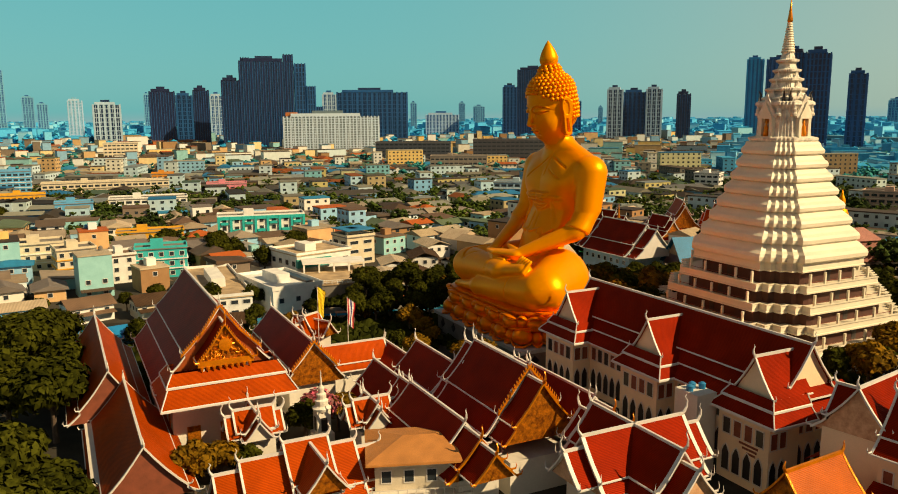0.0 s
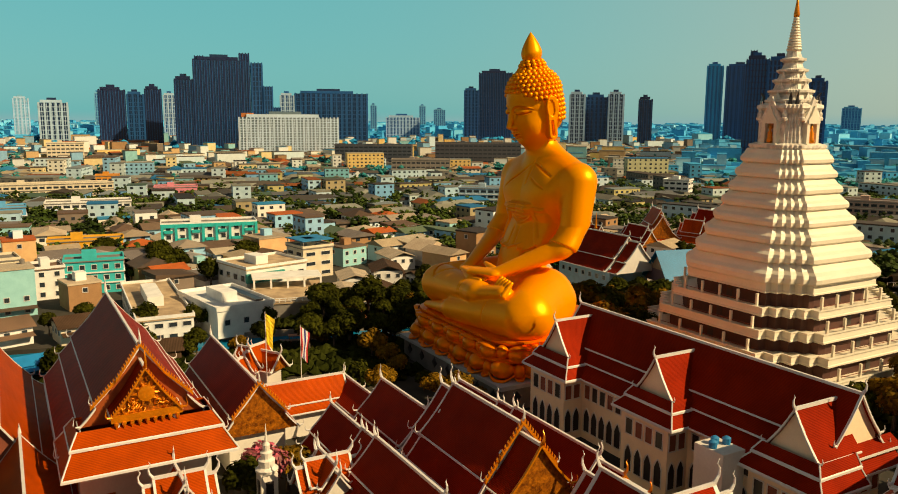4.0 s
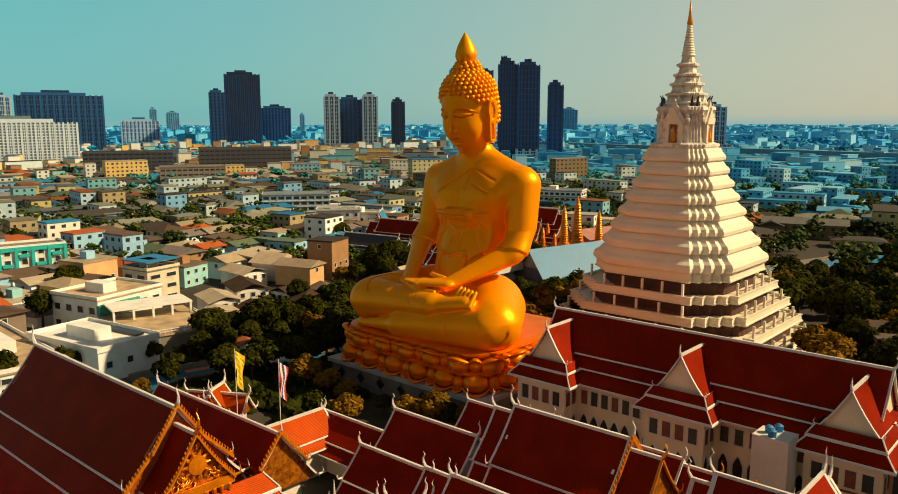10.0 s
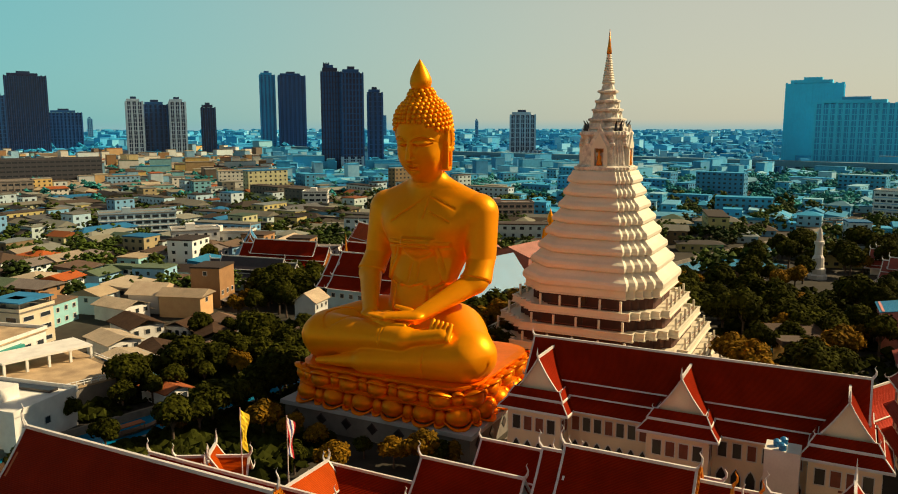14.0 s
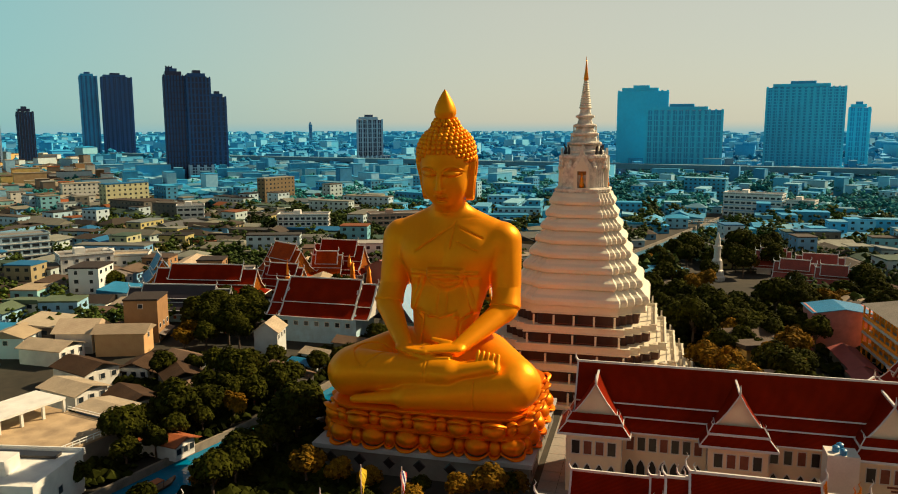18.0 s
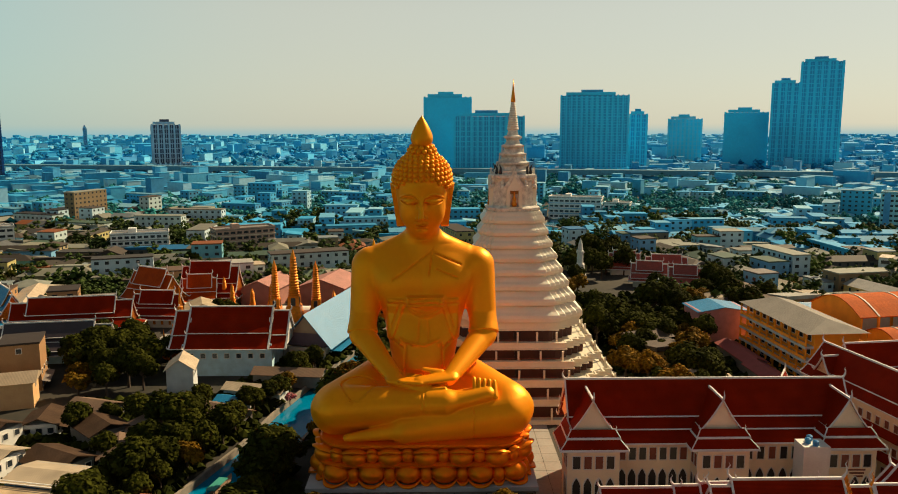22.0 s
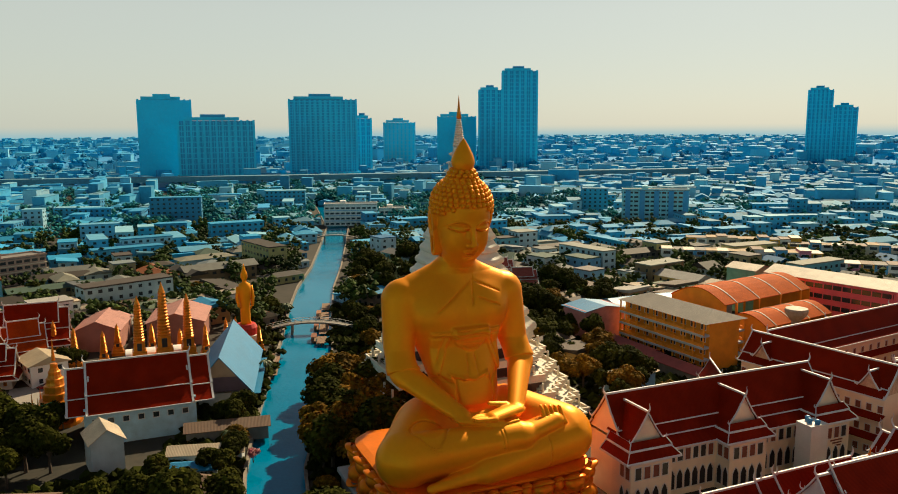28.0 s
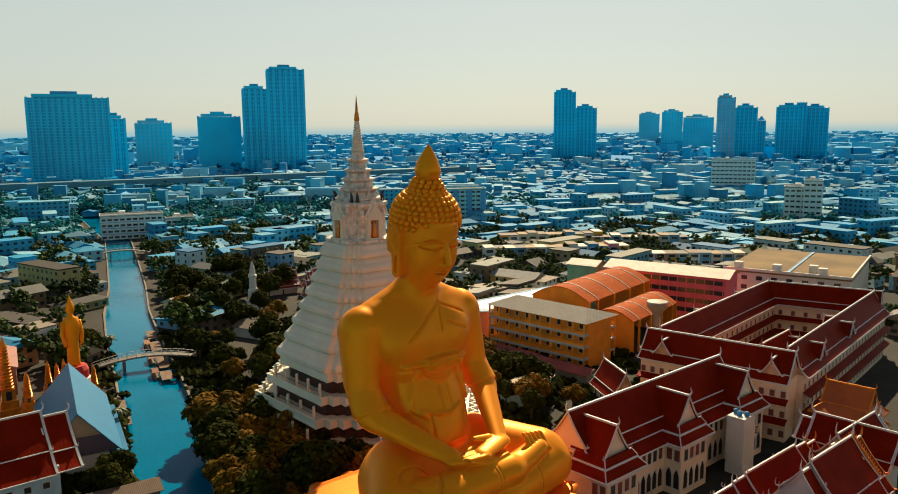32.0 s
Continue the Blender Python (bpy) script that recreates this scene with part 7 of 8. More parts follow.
tower(650, 491, 7, 127, -53, BLACKT, BLACKT, 8, crown=False, cols=2)
tower(652, 458, 26, 18, -53, PALET, NAVY, 34, crown=False, lab="white podium at the foot of a tower")
tower(836, 542, 22, 100, -55, STEEL, NAVY)
tower(1896, 1205, 47, 80, -57, HAZE, STEEL)
tower(2133, 993, 10, 63, -64, HAZE, STEEL)
tower(1027, 393, 40, 70, -68, PALET, NAVY, cols=5, lab="slim white tower with dark glass")
tower(1010, 380, 50, 16, -68, PALET, NAVY, crown=False, lab="white podium of a slim tower")
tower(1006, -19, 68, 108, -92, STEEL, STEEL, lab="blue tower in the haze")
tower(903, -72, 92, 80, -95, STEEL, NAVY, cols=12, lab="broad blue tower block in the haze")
tower(942, -218, 91, 108, -102, STEEL, NAVY, cols=13, lab="broad haze-blue tower of many windows", floors=30)
tower(935, -214, 100, 12, -102, STEEL, NAVY, 50, crown=False, lab="podium of a broad haze-blue tower")
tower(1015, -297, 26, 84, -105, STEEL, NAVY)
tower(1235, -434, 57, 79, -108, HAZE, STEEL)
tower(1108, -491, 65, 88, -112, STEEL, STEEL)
tower(1058, -530, 40, 130, -115, STEEL, NAVY, cols=4, lab="tall stepped haze-blue tower")
tower(1038, -573, 58, 160, -115, STEEL, NAVY, cols=6, lab="tall stepped haze-blue tower")
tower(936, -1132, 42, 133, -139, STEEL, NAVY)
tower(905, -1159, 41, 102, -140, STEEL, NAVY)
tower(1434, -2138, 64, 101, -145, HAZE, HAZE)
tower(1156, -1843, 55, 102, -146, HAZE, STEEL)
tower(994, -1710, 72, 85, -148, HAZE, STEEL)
tower(692, -1308, 32, 118, -150, PALET, STEEL, lab="haze-pale blue tower with white edge")
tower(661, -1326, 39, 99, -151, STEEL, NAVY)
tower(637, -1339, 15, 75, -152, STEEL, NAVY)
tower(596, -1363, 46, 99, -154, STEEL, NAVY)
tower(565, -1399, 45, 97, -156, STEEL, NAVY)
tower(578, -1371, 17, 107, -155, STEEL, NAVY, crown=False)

# raised railway across the plain
via = thing("viaduct", "long grey raised railway viaduct", "viaduct", (880, 180, 0), -12)
part("deck", Mesh().box(-8, -900, 9, 8, 700, 15), mat("blue-grey concrete", (0.10, 0.24, 0.32), 0.8), via)
for k in range(40):
    part("pier", Mesh().box(-2, -890 + 40 * k, 0, 2, -886 + 40 * k, 9), GREY, via)

# low houses
KEEP = []


def free(x, y, r):
    """Whether a house of that size may stand here: clear of the canal, the temples and what is placed by hand."""
    if canal_far(x, y) < 9 + r or (-125 < x < 36 and -200 < y < 33) or (20 < x < 118 and -190 < y < -70) or (10 < x < 90 and -280 < y < -180) or (28 < x < 80 and -60 < y < 18):
        return False
    if (80 < x < 160 and -82 < y < -10) or (150 < x < 215 and -118 < y < -50) or (84 < x < 114 and 50 < y < 88) or (18 < x < 76 and 34 < y < 86):
        return False
    return all((x - a) ** 2 + (y - b) ** 2 > (r + c) ** 2 for a, b, c in KEEP)


for o in list(bpy.data.objects):
    if o.parent is None and o.type == "EMPTY" and o.get("category") in ("apartment", "building", "house", "warehouse", "tower", "mall", "temple hall", "hall", "spire", "chedi", "pedestal", "canopy", "school"):
        kids = [c for c in o.children if c.name.startswith(("wall", "core", "base", "drum", "tiered_body"))]
        for c in kids[:1]:
            xs = [v.co.x for v in c.data.vertices]
            ys = [v.co.y for v in c.data.vertices]
            wx, wy = max(xs) - min(xs), max(ys) - min(ys)
            n = max(1, int(max(wx, wy) / 12))
            for k in range(n):
                t = (k + .5) / n - .5
                p = o.matrix_world @ Vector((t * wx if wx > wy else 0, t * wy if wy >= wx else 0, 0))
                KEEP.append((p.x, p.y, min(wx, wy) / 2 + 1))


def house_shape(rn, big=1.0):
    """Width, depth, wall height and kind of roof of one house."""
    kind = rn.choice("ggghhfffss")
    w, d = rn.uniform(9, 14) * big, rn.uniform(8, 11) * big
    if big > 1:
        w, d = rn.uniform(18, 36), rn.uniform(8, 10.5)
    h = rn.choice((3.2, 3.6, 5.6, 6.0, 6.4, 6.6)) if kind != "f" else rn.choice((4.0, 6.4, 7.0, 9.4, 10.0, 12.4))
    return kind, w, d, h


def roof_mesh(m, kind, w, d, h, rise, T=None):
    o = .9
    T = T or Matrix.Identity(4)
    a, b = w / 2 + o, d / 2 + o
    q = lambda vs: [T @ Vector(v) for v in vs]
    if kind == "g":
        vs = [(-a, -b, h - .15), (a, -b, h - .15), (a, b, h - .15), (-a, b, h - .15), (-a, 0, h + rise), (a, 0, h + rise)]
        m.add(q(vs), [(0, 1, 5, 4), (2, 3, 4, 5), (1, 2, 5), (3, 0, 4), (3, 2, 1, 0)])
    elif kind == "h":
        vs = [(-a, -b, h - .15), (a, -b, h - .15), (a, b, h - .15), (-a, b, h - .15), (-a + b, 0, h + rise), (a - b, 0, h + rise)]
        m.add(q(vs), [(0, 1, 5, 4), (2, 3, 4, 5), (1, 2, 5), (3, 0, 4), (3, 2, 1, 0)])
    elif kind == "s":
        vs = [(-a, -b, h - .1), (a, -b, h - .1), (a, b, h + 1.1), (-a, b, h + 1.1), (-a, -b, h - .25), (a, -b, h - .25), (a, b, h - .2), (-a, b, h - .2)]
        m.add(q(vs), [(0, 1, 2, 3), (0, 4, 5, 1), (1, 5, 6, 2), (2, 6, 7, 3), (3, 7, 4, 0)])
    else:
        vs = [(-w / 2 - .2, -d / 2 - .2, h), (w / 2 + .2, -d / 2 - .2, h), (w / 2 + .2, d / 2 + .2, h), (-w / 2 - .2, d / 2 + .2, h)]
        vs += [(x, y, h + .5) for x, y, z in vs]
        m.add(q(vs), [(4, 5, 6, 7), (0, 1, 5, 4), (1, 2, 6, 5), (2, 3, 7, 6), (3, 0, 4, 7)])


HOUSE_LAB = {"g": "small city house with pitched sheet roof", "h": "small city house with hipped tile roof", "f": "flat-roofed concrete town house", "s": "low house under a sloping sheet roof"}
rn = random.Random(11)
far_win = Mesh()


def house_windows(T, w, d, h):
    """Dark window panes on the four walls of a house, a storey at a time."""
    for f in range(max(1, int(h / 3))):
        for sd in range(4):
            run, half = (w, d / 2) if sd % 2 == 0 else (d, w / 2)
            n = max(1, int(run / 3.6))
            R = T @ pose(0, 0, 0, 0, 0, 90 * sd)
            for k in range(n):
                u, a = -run / 2 + (k + .5) * run / n, rn_w.uniform(.5, 1.0)
                z = f * 3.1 + 1.0
                far_win.add([R @ Vector(q) for q in ((u - a, -half - .05, z), (u + a, -half - .05, z), (u + a, -half - .05, z + 1.3), (u - a, -half - .05, z + 1.3))], [(0, 1, 2, 3)])


rn_w = random.Random(3)
near, far_w, far_r, mid_w, mid_r, north_w, north_r = 0, Mesh(), Mesh(), Mesh(), Mesh(), Mesh(), Mesh()
cell = 13.0
street = lambda x, y: 20 * math.sin(x / 170 + 1) + 18 * math.cos(y / 150) - 15
for ix in range(-17, 112):
    for iy in range(-106, 112):
        x, y = ix * cell + rn.uniform(-2.4, 2.4), iy * cell + rn.uniform(-2.4, 2.4)
        r = math.hypot(x + 60, y + 10)
        if r > 1350 or x < -215 or (x < -125 and y < 60):
            continue
        kind, w, d, h = house_shape(rn, 1.3 if r > 240 and rn.random() < .42 else 1.0)
        keep = rn.random()
        # leave lanes and gardens
        if iy % 7 == 0 or (ix % 11 == 0 and keep < .6) or keep < (0.06 if r < 262 else 0.24) or not free(x, y, 6.5):
            continue
        if 430 < x < 760 and -330 < y < 40 and keep < 0.5:
            continue
        yaw = street(x, y) + rn.choice((0, 90)) + rn.uniform(-4, 4)
        rise = d * rn.uniform(.12, .26)
        if r < 262:
            m = Mesh().box(-w / 2, -d / 2, 0, w / 2, d / 2, h)
            ob = solo("house", m, WALLP, HOUSE_LAB[kind], "house", group="city houses")
            ob.matrix_world = pose(x, y, 0, 0, 0, yaw)
            rm = Mesh()
            roof_mesh(rm, kind, w, d, h, rise)
            part("roof", rm, ROOFP, ob)
            if r < 168:
                fl = 2 if h > 5 else 1
                for f in range(fl):
                    for k in range(3 if w > 10 else 2):
                        window(ob, 1.2, 1.2, 0, pose(-w / 2 + (k + .5) * w / (3 if w > 10 else 2), -d / 2, f * 3.1 + 1.0))
                window(ob, 1.2, 1.2, 0, pose(-w / 2, 0, h - 2.2, 0, 0, -90))
                if kind == "f" and rn.random() < .7:
                    part("roof_hut", Mesh().box(-1.6, -1.4, h + .5, 1.6, 1.4, h + 2.8), WALLP, ob)
                if kind == "f" and rn.random() < .6:
                    part("water_tank", Mesh().turned([(.6, h + .5), (.65, h + 1.6), (.3, h + 1.9)], 8, (w * .3, d * .2, 0)), BLUEBOX if rn.random() < .4 else GREY, ob)
                if rn.random() < .5:
                    part("awning", Mesh().add([(-w / 2, -d / 2, 2.7), (w / 2, -d / 2, 2.7), (w / 2, -d / 2 - 1.8, 2.2), (-w / 2, -d / 2 - 1.8, 2.2), (-w / 2, -d / 2 - 1.8, 2.1), (w / 2, -d / 2 - 1.8, 2.1)], [(0, 3, 2, 1), (3, 4, 5, 2)]), ROOFP, ob)
            else:
                house_windows(ob.matrix_world, w, d, h)
            near += 1
        else:
            T = pose(x, y, 0, 0, 0, yaw)
            if r > 520 and kind == "f" and rn.random() < .35:
                h += rn.choice((3, 6, 9))
            # palette by distance and direction, so the painted haze grows eastwards
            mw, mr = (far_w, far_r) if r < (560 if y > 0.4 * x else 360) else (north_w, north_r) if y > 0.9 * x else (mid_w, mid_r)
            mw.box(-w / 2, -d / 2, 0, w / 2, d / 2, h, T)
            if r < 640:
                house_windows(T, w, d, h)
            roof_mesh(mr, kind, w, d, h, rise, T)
solo("far_windows", far_win, GLASS, "dark windows of crowded low houses", "windows", kind="stuff")
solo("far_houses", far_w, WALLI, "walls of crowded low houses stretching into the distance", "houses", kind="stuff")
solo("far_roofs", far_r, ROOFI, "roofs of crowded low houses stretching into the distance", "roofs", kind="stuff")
# northern palette stays warmer, with little haze blue mixed in
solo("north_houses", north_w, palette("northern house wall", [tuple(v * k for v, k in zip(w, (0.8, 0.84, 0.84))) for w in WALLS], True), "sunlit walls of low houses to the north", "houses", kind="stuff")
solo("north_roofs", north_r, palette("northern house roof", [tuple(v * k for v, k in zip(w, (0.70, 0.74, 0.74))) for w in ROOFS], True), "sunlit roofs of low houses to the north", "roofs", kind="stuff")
# middle and far palettes have the haze painted in as blue
DISTW = palette("haze-blue distant wall", ((0.08, 0.50, 0.74), (0.16, 0.58, 0.78), (0.06, 0.44, 0.70), (0.26, 0.62, 0.76), (0.05, 0.40, 0.66)), True)
DISTR = palette("haze-blue distant roof", ((0.020, 0.37, 0.68), (0.03, 0.40, 0.72), (0.016, 0.34, 0.64), (0.07, 0.44, 0.74), (0.014, 0.32, 0.60), (0.03, 0.36, 0.64)), True)
solo("mid_houses", mid_w, palette("haze-blue mid-distance wall", ((0.20, 0.56, 0.76), (0.09, 0.44, 0.68), (0.05, 0.34, 0.56), (0.32, 0.58, 0.70), (0.05, 0.28, 0.50), (0.06, 0.42, 0.70)), True), "walls of low houses in the middle distance", "houses", kind="stuff")
solo("mid_roofs", mid_r, palette("haze-blue mid-distance roof", ((0.020, 0.28, 0.52), (0.03, 0.33, 0.58), (0.10, 0.36, 0.54), (0.016, 0.23, 0.42), (0.08, 0.24, 0.34), (0.020, 0.34, 0.64), (0.22, 0.50, 0.62), (0.016, 0.30, 0.54)), True), "roofs of low houses in the middle distance", "roofs", kind="stuff")
city_w, city_r = Mesh(), Mesh()
for i in range(12500):
    a, r = math.radians(rn.uniform(-8, 172)), 1350 + 3100 * rn.random() ** 0.62
    x, y = r * math.sin(a), r * math.cos(a)
    w, d, h = rn.uniform(14, 44), rn.uniform(12, 26), rn.choice((5, 6, 7, 8, 10, 12, 16, 24))
    T = pose(x, y, 0, 0, 0, rn.uniform(0, 180))
    city_w.box(-w / 2, -d / 2, 0, w / 2, d / 2, h, T)
    roof_mesh(city_r, rn.choice("ghfs"), w, d, h, 2.0, T)
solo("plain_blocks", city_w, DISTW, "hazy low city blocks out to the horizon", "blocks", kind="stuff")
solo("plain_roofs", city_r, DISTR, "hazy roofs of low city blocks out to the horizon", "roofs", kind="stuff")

# far plain, its ground colour blued to stand for haze, and the hazy edge of it
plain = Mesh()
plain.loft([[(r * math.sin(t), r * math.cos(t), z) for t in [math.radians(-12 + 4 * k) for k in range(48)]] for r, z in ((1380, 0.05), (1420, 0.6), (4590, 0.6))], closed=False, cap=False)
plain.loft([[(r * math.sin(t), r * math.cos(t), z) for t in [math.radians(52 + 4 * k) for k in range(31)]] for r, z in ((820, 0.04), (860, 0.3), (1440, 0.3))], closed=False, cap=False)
solo("far_plain", plain, mat("haze-blue far plain", (0.025, 0.28, 0.58), 0.9, 0, 0.004, 0.4, col2=(0.010, 0.18, 0.42), fine=0.05), "built-up plain far away, coloured haze blue", "ground", kind="structure")
# horizon haze added as a self-glowing ring that fades out upwards
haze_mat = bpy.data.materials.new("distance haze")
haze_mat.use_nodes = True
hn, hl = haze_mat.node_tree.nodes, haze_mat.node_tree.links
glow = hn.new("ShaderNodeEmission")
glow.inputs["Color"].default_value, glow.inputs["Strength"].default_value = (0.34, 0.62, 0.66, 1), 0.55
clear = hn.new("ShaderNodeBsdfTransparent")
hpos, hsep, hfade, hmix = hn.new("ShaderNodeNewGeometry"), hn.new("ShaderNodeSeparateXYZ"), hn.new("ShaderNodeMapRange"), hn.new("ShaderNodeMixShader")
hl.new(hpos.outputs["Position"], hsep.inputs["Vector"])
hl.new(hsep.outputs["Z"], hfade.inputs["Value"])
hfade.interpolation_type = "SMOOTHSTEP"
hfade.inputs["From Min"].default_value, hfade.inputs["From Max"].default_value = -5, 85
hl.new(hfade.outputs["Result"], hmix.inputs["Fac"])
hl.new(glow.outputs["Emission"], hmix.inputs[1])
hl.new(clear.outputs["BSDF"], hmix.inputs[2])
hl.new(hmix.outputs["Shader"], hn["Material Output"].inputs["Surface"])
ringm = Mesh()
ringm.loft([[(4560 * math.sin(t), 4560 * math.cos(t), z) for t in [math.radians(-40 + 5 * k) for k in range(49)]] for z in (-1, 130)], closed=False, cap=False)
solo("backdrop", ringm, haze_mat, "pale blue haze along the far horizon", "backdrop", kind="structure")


# ---- trees ----
def tree_meshes(seed, h, r, leaf, lobes=9, leaves=900, size=0.75):
    """A tapered trunk with limbs, and a crown of many small leaf sprays about uneven lobes."""
    rn = random.Random(seed)
    tr, cr = Mesh(), Mesh()
    top = h * .45
    tr.tube([(0, 0, -.1), (.1, .05, top * .5), (0, .1, top)], [r * .085, r * .065, r * .05], 7)
    cen = []
    for k in range(lobes):
        a = k * 2.4 + rn.uniform(-.4, .4)
        q = r * .62 * math.sqrt((k + .4) / lobes)
        p = Vector((q * math.cos(a), q * math.sin(a), h * (.50 + .30 * (1 - q / r) + rn.uniform(-.05, .10))))
        cen.append((p, r * rn.uniform(.34, .52)))
        tr.tube([(0, 0, top * .8), tuple(Vector((0, 0, top)).lerp(p, .5)), tuple(p)], [r * .045, r * .03, r * .012], 5)
    for i in range(int(leaves * 1.9)):
        c, rr = cen[rn.randrange(lobes)]
        d = Vector((rn.gauss(0, 1), rn.gauss(0, 1), rn.gauss(.25, .9))).normalized()
        p = c + d * rr * rn.uniform(.72, 1.08)
        p.z = max(p.z, h * .28)
        s = size * rn.uniform(.35, .95)
        n = (d + Vector((rn.uniform(-.7, .7), rn.uniform(-.7, .7), rn.uniform(-.2, .9)))).normalized()
        u = n.orthogonal().normalized()
        v = n.cross(u)
        ph = rn.uniform(0, 6.3)
        pts = []
        for j in range(4):
            t = ph + j * 1.5708
            q = s * (1.1 if j % 2 else .6)
            pts.append(p + u * math.cos(t) * q + v * math.sin(t) * q - n * (.25 * s if j % 2 else 0))
        cr.add(pts, [(0, 1, 2), (0, 2, 3)])
    # inner mass of shade behind the leaves
    for c, rr in cen:
        q = rr * .72
        rings = []
        for i in range(1, 5):
            t = math.pi * i / 5
            rings.append([(c.x + q * math.sin(t) * math.cos(s_) * rn.uniform(.85, 1.1), c.y + q * math.sin(t) * math.sin(s_) * rn.uniform(.85, 1.1), c.z - q * math.cos(t)) for s_ in [j * math.pi / 4 for j in range(8)]])
        cr.loft(rings)
    return tr.data("trunk", BARK), cr.data("crown", leaf)


KINDS = []
FLOWER = mat("pink blossom", (0.45, 0.05, 0.12), 0.6, 0, 0.8, 0.4, col2=(0.10, 0.08, 0.03), island=0.4)
for seed, h, r, lf, lob, n, sz, lab in (
        (1, 11, 5.2, LEAF, 10, 1080, .84, "broad dark green shade tree"), (2, 9, 4.0, LEAF, 8, 792, .78, "rounded dark green tree"),
        (3, 12, 5.6, LEAF, 12, 1224, .88, "large spreading green tree"), (4, 8.5, 4.2, LEAF2, 9, 792, .78, "yellow-green tree with thinning crown"),
        (5, 7, 3.2, LEAF, 7, 576, .68, "small bushy green tree"), (6, 10, 4.6, LEAF2, 9, 864, .8, "olive-yellow tree with autumn tint"),
        (7, 7, 3.4, FLOWER, 8, 800, .5, "small tree covered in pink flowers")):
    KINDS.append((tree_meshes(seed, h, r, lf, lob, n, sz), lab, h, r))


def tree(x, y, k, s=1.0, yaw=0.0, z=0.0):
    (tm, cm), lab, h, r = KINDS[k]
    ob = thing("tree", lab, "tree", (x, y, z), yaw, group="trees")
    ob.scale = (s, s, s * (0.9 + 0.2 * ((x * 7.3 + y * 3.1) % 1)))
    part("trunk", tm, None, ob)
    part("crown", cm, None, ob)


tn = random.Random(5)


def grove(x0, y0, x1, y1, count, kinds, smin_=.7, smax=1.15, gap=4.0):
    done = []
    for _ in range(count * 12):
        if len(done) >= count:
            break
        x, y = tn.uniform(x0, x1), tn.uniform(y0, y1)
        if canal_far(x, y) < 8.5 or any((x - a) ** 2 + (y - b) ** 2 < gap * gap for a, b in done):
            continue
        done.append((x, y))
        tree(x, y, tn.choice(kinds), tn.uniform(smin_, smax), tn.uniform(0, 360))


grove(20, -4, 78, 21, 30, (0, 2, 3, 5, 5, 3), .9, 1.3, 4.5)
grove(82, -50, 128, -28, 12, (0, 1, 2, 0), .8, 1.2, 6)
grove(82, -30, 152, -14, 16, (0, 1, 3, 5), .7, 1.1, 5.5)
grove(80, -84, 120, -50, 26, (0, 1, 2, 0, 3), .8, 1.2, 5.5)
grove(24, -74, 82, -52, 18, (0, 1, 2, 5), .75, 1.1, 5)
grove(-114, -58, -102, 34, 16, (0, 2, 2, 1), .95, 1.3, 5)
grove(-38, 28, 4, 33, 7, (0, 1, 2), .8, 1.1, 4)
grove(-112, 33, -58, 40, 9, (0, 1, 4), .6, .9, 5)
grove(-110, 74, -60, 80, 6, (1, 4), .6, .8, 6)
grove(-40, 47, 14, 60, 5, (0, 2, 1), .8, 1.0, 6)
grove(0, 42, 34, 82, 9, (0, 1, 1), .6, .95, 5.5)
grove(-24, 45, 12, 56, 6, (0, 2, 1), .7, 1.0, 5)
grove(-32, -20, -23, 18, 6, (3, 4, 5), .55, .8, 5)
grove(56, 70, 66, 100, 5, (0, 1), .6, .9, 4)
grove(150, -60, 182, -28, 9, (0, 1, 3), .8, 1.1, 5)
grove(186, -96, 262, -36, 22, (0, 1, 2, 3), .8, 1.2, 6)
grove(110, -126, 158, -84, 14, (0, 2, 3), .8, 1.2, 6)
grove(55, 26, 64, 38, 3, (1,), .7, .9, 4)
grove(60, 84, 84, 98, 10, (0, 2, 1), .7, 1.0, 4.5)
grove(42, 70, 68, 92, 11, (0, 2, 3), .7, 1.0, 5)
grove(118, 68, 128, 80, 4, (0, 1), .5, .7, 4)
for x, y, k, s in ((-83, -41.5, 3, .85), (-87, -43, 5, .8), (-79.5, -43, 1, .7), (-65, -31.5, 6, 1.15), (-61.5, -30, 3, .9), (-68, -33, 0, .7), (36, 33, 6, .5), (39, 36, 0, .6), (-49, 143, 2, .9), (-51, 127, 2, .9), (-46, 131, 0, .9), (-35, -3, 5, .7), (-36, 4, 4, .8), (38.5, -3, 0, .8), (58, 35.5, 1, .8), (-64, -10, 4, .6), (-101, -62, 3, .9), (-104, -70, 3, .9), (-97, -66, 5, .8), (-25, -14, 5, .75), (-23.5, -18, 3, .6)):
    tree(x, y, k, s, 40 * s + x)
# trees leaning over both banks of the canal
for k in range(2, 6):
    (ax, ay), (bx, by) = CANAL[k], CANAL[k + 1]
    L_c = math.hypot(bx - ax, by - ay)
    for i in range(int(L_c / 7.5)):
        for sd in (-1, 1):
            f, o = (i + tn.uniform(.2, .8)) / int(L_c / 7.5), sd * tn.uniform(8.6, 10.5)
            tree(ax + (bx - ax) * f - (by - ay) / L_c * o, ay + (by - ay) * f + (bx - ax) / L_c * o, tn.choice((0, 1, 1, 3)), tn.uniform(.55, .85), tn.uniform(0, 360))
count = 0
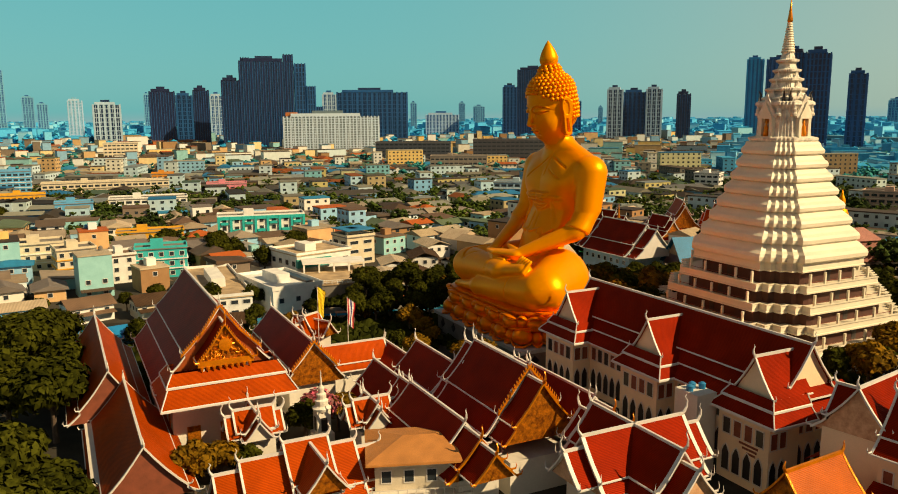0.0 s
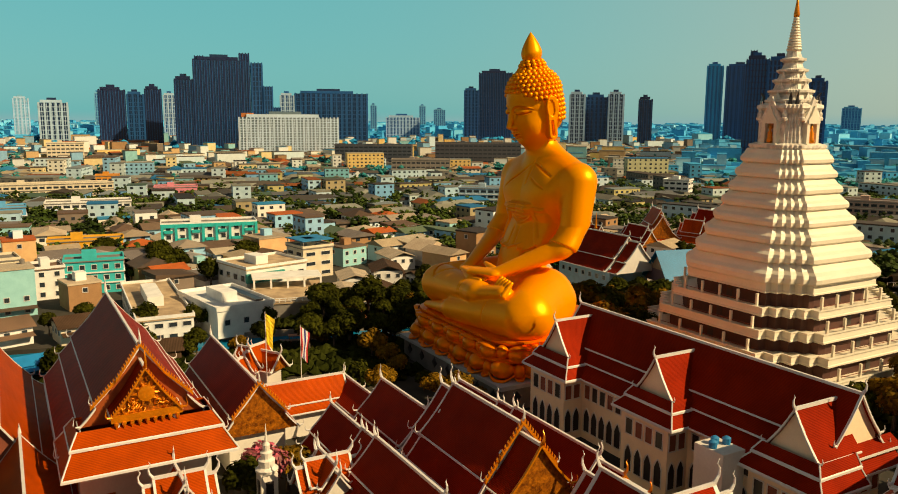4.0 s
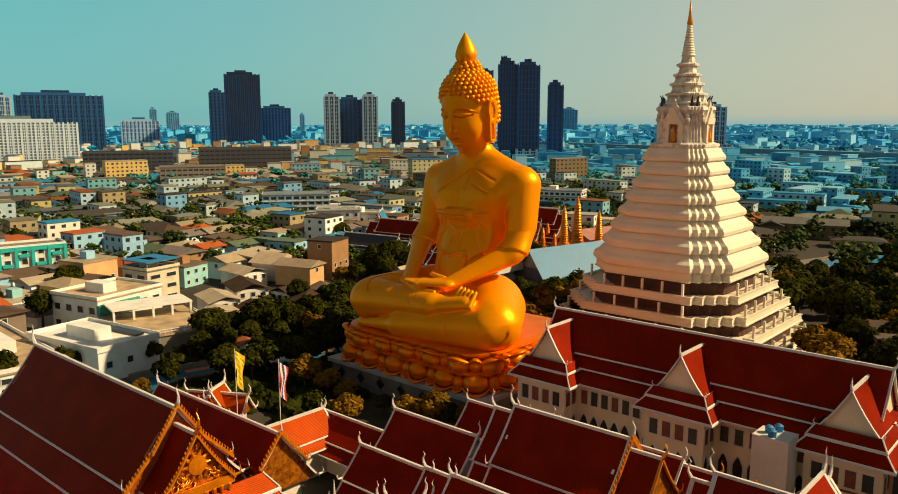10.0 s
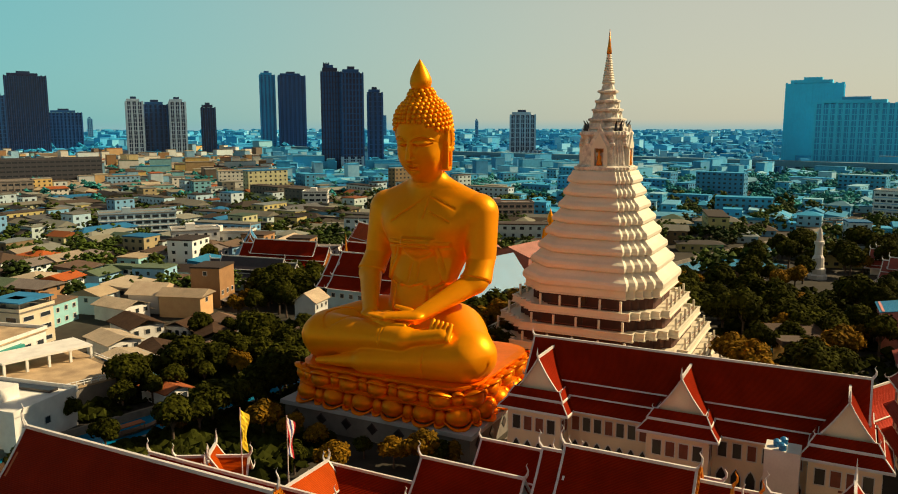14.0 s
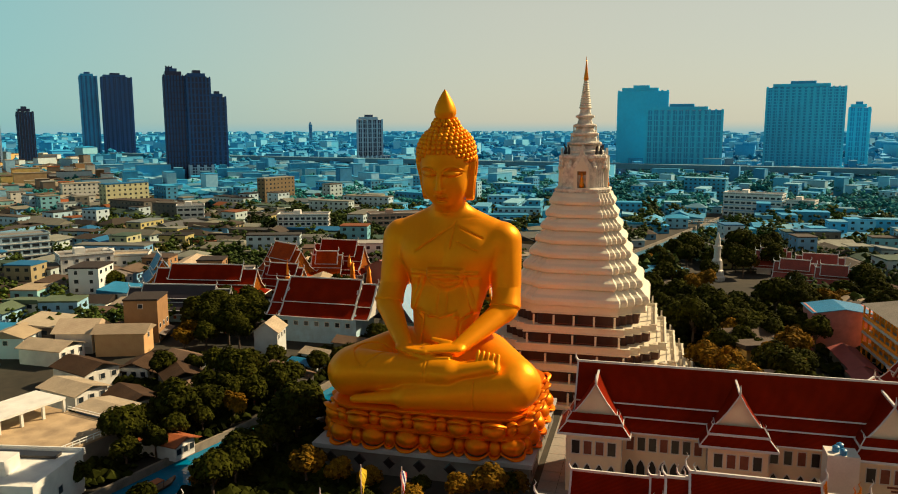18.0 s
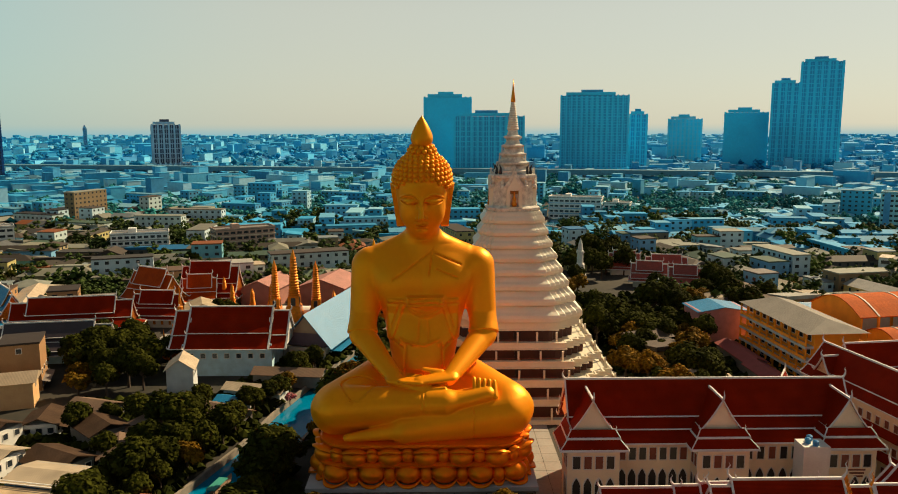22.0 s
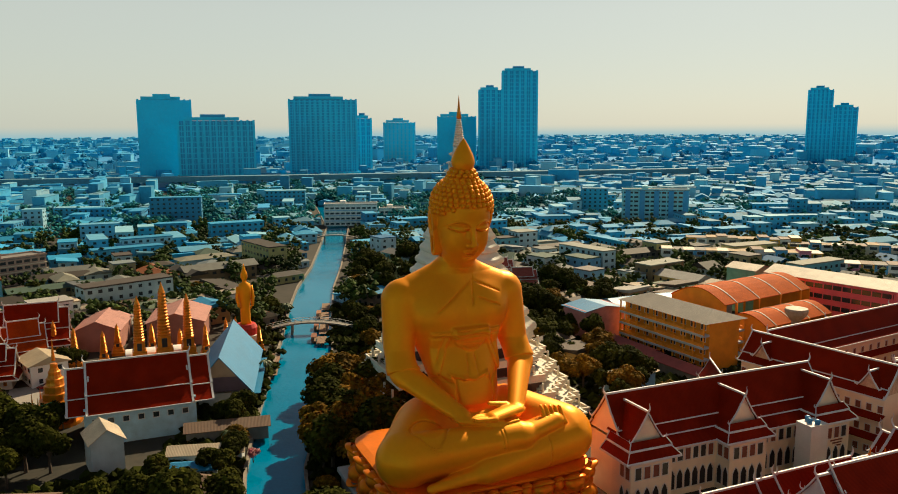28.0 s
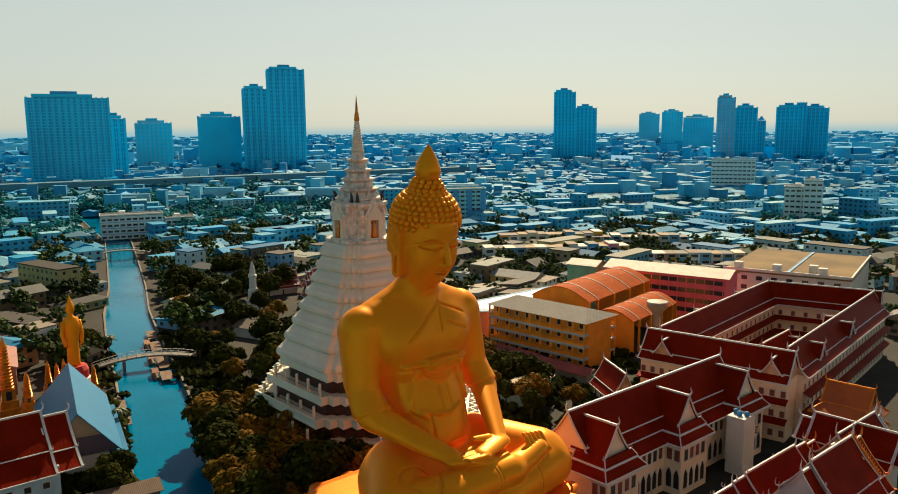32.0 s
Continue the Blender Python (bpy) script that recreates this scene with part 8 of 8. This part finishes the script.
while count < 135:
    x, y = tn.uniform(-190, 300), tn.uniform(-240, 300)
    if math.hypot(x + 60, y + 10) < 330 and free(x, y, 2.0):
        tree(x, y, tn.choice((0, 1, 2, 3, 4, 4, 1)), tn.uniform(.5, .95), tn.uniform(0, 360))
    count += 1

# palms along the canal
FROND = mat("palm frond", (0.06, 0.09, 0.02), 0.6, 0, 0.5, 0.3)
pt, pc = Mesh(), Mesh()
pt.tube([(0, 0, 0), (.2, 0, 3), (.3, .1, 6)], [.22, .17, .14], 7)
for k in range(16):
    a, up = k * 2.4, .9 - .1 * (k % 8)
    u = Vector((math.cos(a), math.sin(a), 0))
    side = Vector((-u.y, u.x, 0))
    rows = []
    for i in range(6):
        t = i / 5
        p = Vector((.3, .1, 6)) + u * 2.6 * t + Vector((0, 0, up * 1.6 * t - 2.4 * t * t))
        w = .38 * math.sin(math.pi * (.1 + .85 * t))
        rows.append([p - side * w - Vector((0, 0, .15)), p, p + side * w - Vector((0, 0, .15))])
    pc.loft(rows, closed=False, cap=False)
pt, pc = pt.data("trunk", BARK), pc.data("frond_crown", FROND)
for x, y, s in ((56, 34.5, 1), (60, 33.2, .9), (44, 37, .8), (92, 20, .9), (160, 0, 1.0)):
    ob = thing("palm", "slender palm with drooping fronds by the canal", "palm", (x, y, 0), x * 31, group="palms")
    ob.scale = (s, s, s)
    part("trunk", pt, None, ob)
    part("frond_crown", pc, None, ob)

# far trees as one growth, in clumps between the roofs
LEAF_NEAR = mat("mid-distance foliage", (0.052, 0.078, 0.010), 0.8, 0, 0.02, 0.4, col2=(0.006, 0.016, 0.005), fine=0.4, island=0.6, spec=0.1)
# beyond the near woods, leaf colours hold the blue of distance haze
LEAF_MID = mat("haze-tinted park foliage", (0.036, 0.21, 0.19), 0.85, 0, 0.02, 0.4, col2=(0.008, 0.11, 0.13), fine=0.4, island=0.6, spec=0.1)
LEAF_FAR = mat("haze-blue distant foliage", (0.02, 0.26, 0.46), 0.8, 0, 0.02, 0.4, col2=(0.010, 0.16, 0.32), fine=0.4, island=0.4, spec=0.1)
WOODS = {"near": Mesh(), "mid": Mesh(), "far": Mesh()}


def far_tree(x, y, s, lobes=12):
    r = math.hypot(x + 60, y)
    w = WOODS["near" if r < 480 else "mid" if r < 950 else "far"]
    if r > 950:
        lobes = 4
    elif r < 480:
        lobes = 22
    for k in range(lobes):
        d = Vector((tn.gauss(0, 1), tn.gauss(0, 1), tn.gauss(.25, .6))).normalized() * s * tn.uniform(.35, .85)
        q = s * (tn.uniform(.13, .30) if r < 480 or lobes > 12 else tn.uniform(.28, .5) if lobes > 4 else tn.uniform(.45, .7))
        c = Vector((x, y, s * 1.05)) + d
        vs = [c + Vector((tn.uniform(-.2, .2) * q, tn.uniform(-.2, .2) * q, q * .85)), c + Vector((0, 0, -q * .7))]
        for j in range(6):
            a = j * 1.0472 + k
            e = tn.uniform(.7, 1.25)
            vs.append(c + Vector((math.cos(a) * q * e, math.sin(a) * q * e, q * tn.uniform(-.25, .35))))
        w.add(vs, [(0, 2 + j, 2 + (j + 1) % 6) for j in range(6)] + [(1, 2 + (j + 1) % 6, 2 + j) for j in range(6)])


for i in range(1500):
    a, r = math.radians(tn.uniform(-8, 172)), 225 + 1150 * tn.random() ** 1.25
    cx, cy = -60 + r * math.sin(a), r * math.cos(a)
    for k in range(tn.choice((1, 2, 3, 4, 6, 9))):
        x, y = cx + tn.gauss(0, 9), cy + tn.gauss(0, 9)
        if canal_far(x, y) > 13 and free(x, y, 1):
            far_tree(x, y, tn.uniform(2.6, 5.2))
for i in range(105):
    cx, cy = tn.uniform(390, 830), tn.uniform(-370, 90)
    spread = tn.uniform(7, 24)
    for k in range(tn.choice((3, 5, 8, 13))):
        x, y = cx + tn.gauss(0, spread), cy + tn.gauss(0, spread * .7)
        if canal_far(x, y) > 13 and free(x, y, 1):
            far_tree(x, y, tn.uniform(3.6, 7.6), 20)
for i in range(240):
    a, r = math.radians(tn.uniform(-10, 60)), 150 + 300 * tn.random()
    cx, cy = -60 + r * math.sin(a), r * math.cos(a)
    for k in range(tn.choice((1, 2, 4))):
        x, y = cx + tn.gauss(0, 5), cy + tn.gauss(0, 5)
        if canal_far(x, y) > 13 and free(x, y, 1):
            far_tree(x, y, tn.uniform(2.8, 4.8), 14)
for i in range(420):
    a, r = math.radians(tn.uniform(58, 168)), 215 + 420 * tn.random()
    cx, cy = -60 + r * math.sin(a), r * math.cos(a)
    for k in range(tn.choice((2, 3, 5, 8))):
        x, y = cx + tn.gauss(0, 7), cy + tn.gauss(0, 7)
        if canal_far(x, y) > 13 and free(x, y, 1):
            far_tree(x, y, tn.uniform(3.2, 6.2), 14)
for i in range(3600):
    a, r = math.radians(tn.uniform(-8, 172)), tn.uniform(1000, 3600)
    far_tree(r * math.sin(a), r * math.cos(a), tn.uniform(5, 10))
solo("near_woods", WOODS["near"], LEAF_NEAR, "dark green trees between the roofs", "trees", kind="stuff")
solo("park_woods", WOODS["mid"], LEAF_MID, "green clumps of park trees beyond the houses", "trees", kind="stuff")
solo("far_trees", WOODS["far"], LEAF_FAR, "trees tinted haze blue-green scattered over the far plain", "trees", kind="stuff")

# low shrubs that cover the banks and yards
SHRUB = mat("dark undergrowth", (0.030, 0.034, 0.005), 0.85, 0, 0.1, 0.5, col2=(0.003, 0.006, 0.001), fine=1.5, island=0.6, spec=0.02)
low_green = Mesh()
for i in range(5200):
    pick = i % 4
    if pick == 0:
        k = tn.randrange(3, 9)
        (ax, ay), (bx, by) = CANAL[k], CANAL[k + 1]
        f, o = tn.random(), tn.choice((-1, 1)) * tn.uniform(8.5, 24)
        dx, dy = bx - ax, by - ay
        L = math.hypot(dx, dy)
        x, y = ax + dx * f - dy / L * o, ay + dy * f + dx / L * o
    elif pick == 1:
        x, y = tn.uniform(-45, 40), tn.uniform(19, 84)
    elif pick == 2:
        x, y = tn.uniform(22, 160), tn.uniform(-120, -44)
    else:
        x, y = tn.uniform(-110, -20), tn.uniform(6, 38)
    if canal_far(x, y) < 8.2 or math.hypot(x - PGX, y - PGY) < 33 or (-22 < x < 18 and abs(y) < 21) or (-20 < x < 6 and -80 < y < -18):
        continue
    if any((x - a) ** 2 + (y - b) ** 2 < c * c * .8 for a, b, c in KEEP):
        continue
    s = tn.uniform(.6, 1.7)
    for k in range(3):
        c0 = Vector((x + tn.gauss(0, .9), y + tn.gauss(0, .9), s * tn.uniform(.3, .8)))
        vs = [c0 + Vector((0, 0, s * .8)), c0 + Vector((0, 0, -s * .8))]
        for j in range(6):
            a = j * 1.0472 + k
            e = s * tn.uniform(.7, 1.3)
            vs.append(c0 + Vector((math.cos(a) * e, math.sin(a) * e, s * tn.uniform(-.4, .4))))
        low_green.add(vs, [(0, 2 + j, 2 + (j + 1) % 6) for j in range(6)] + [(1, 2 + (j + 1) % 6, 2 + j) for j in range(6)])
solo("undergrowth", low_green, SHRUB, "dark green undergrowth along the banks and yards", "shrubs", kind="stuff")
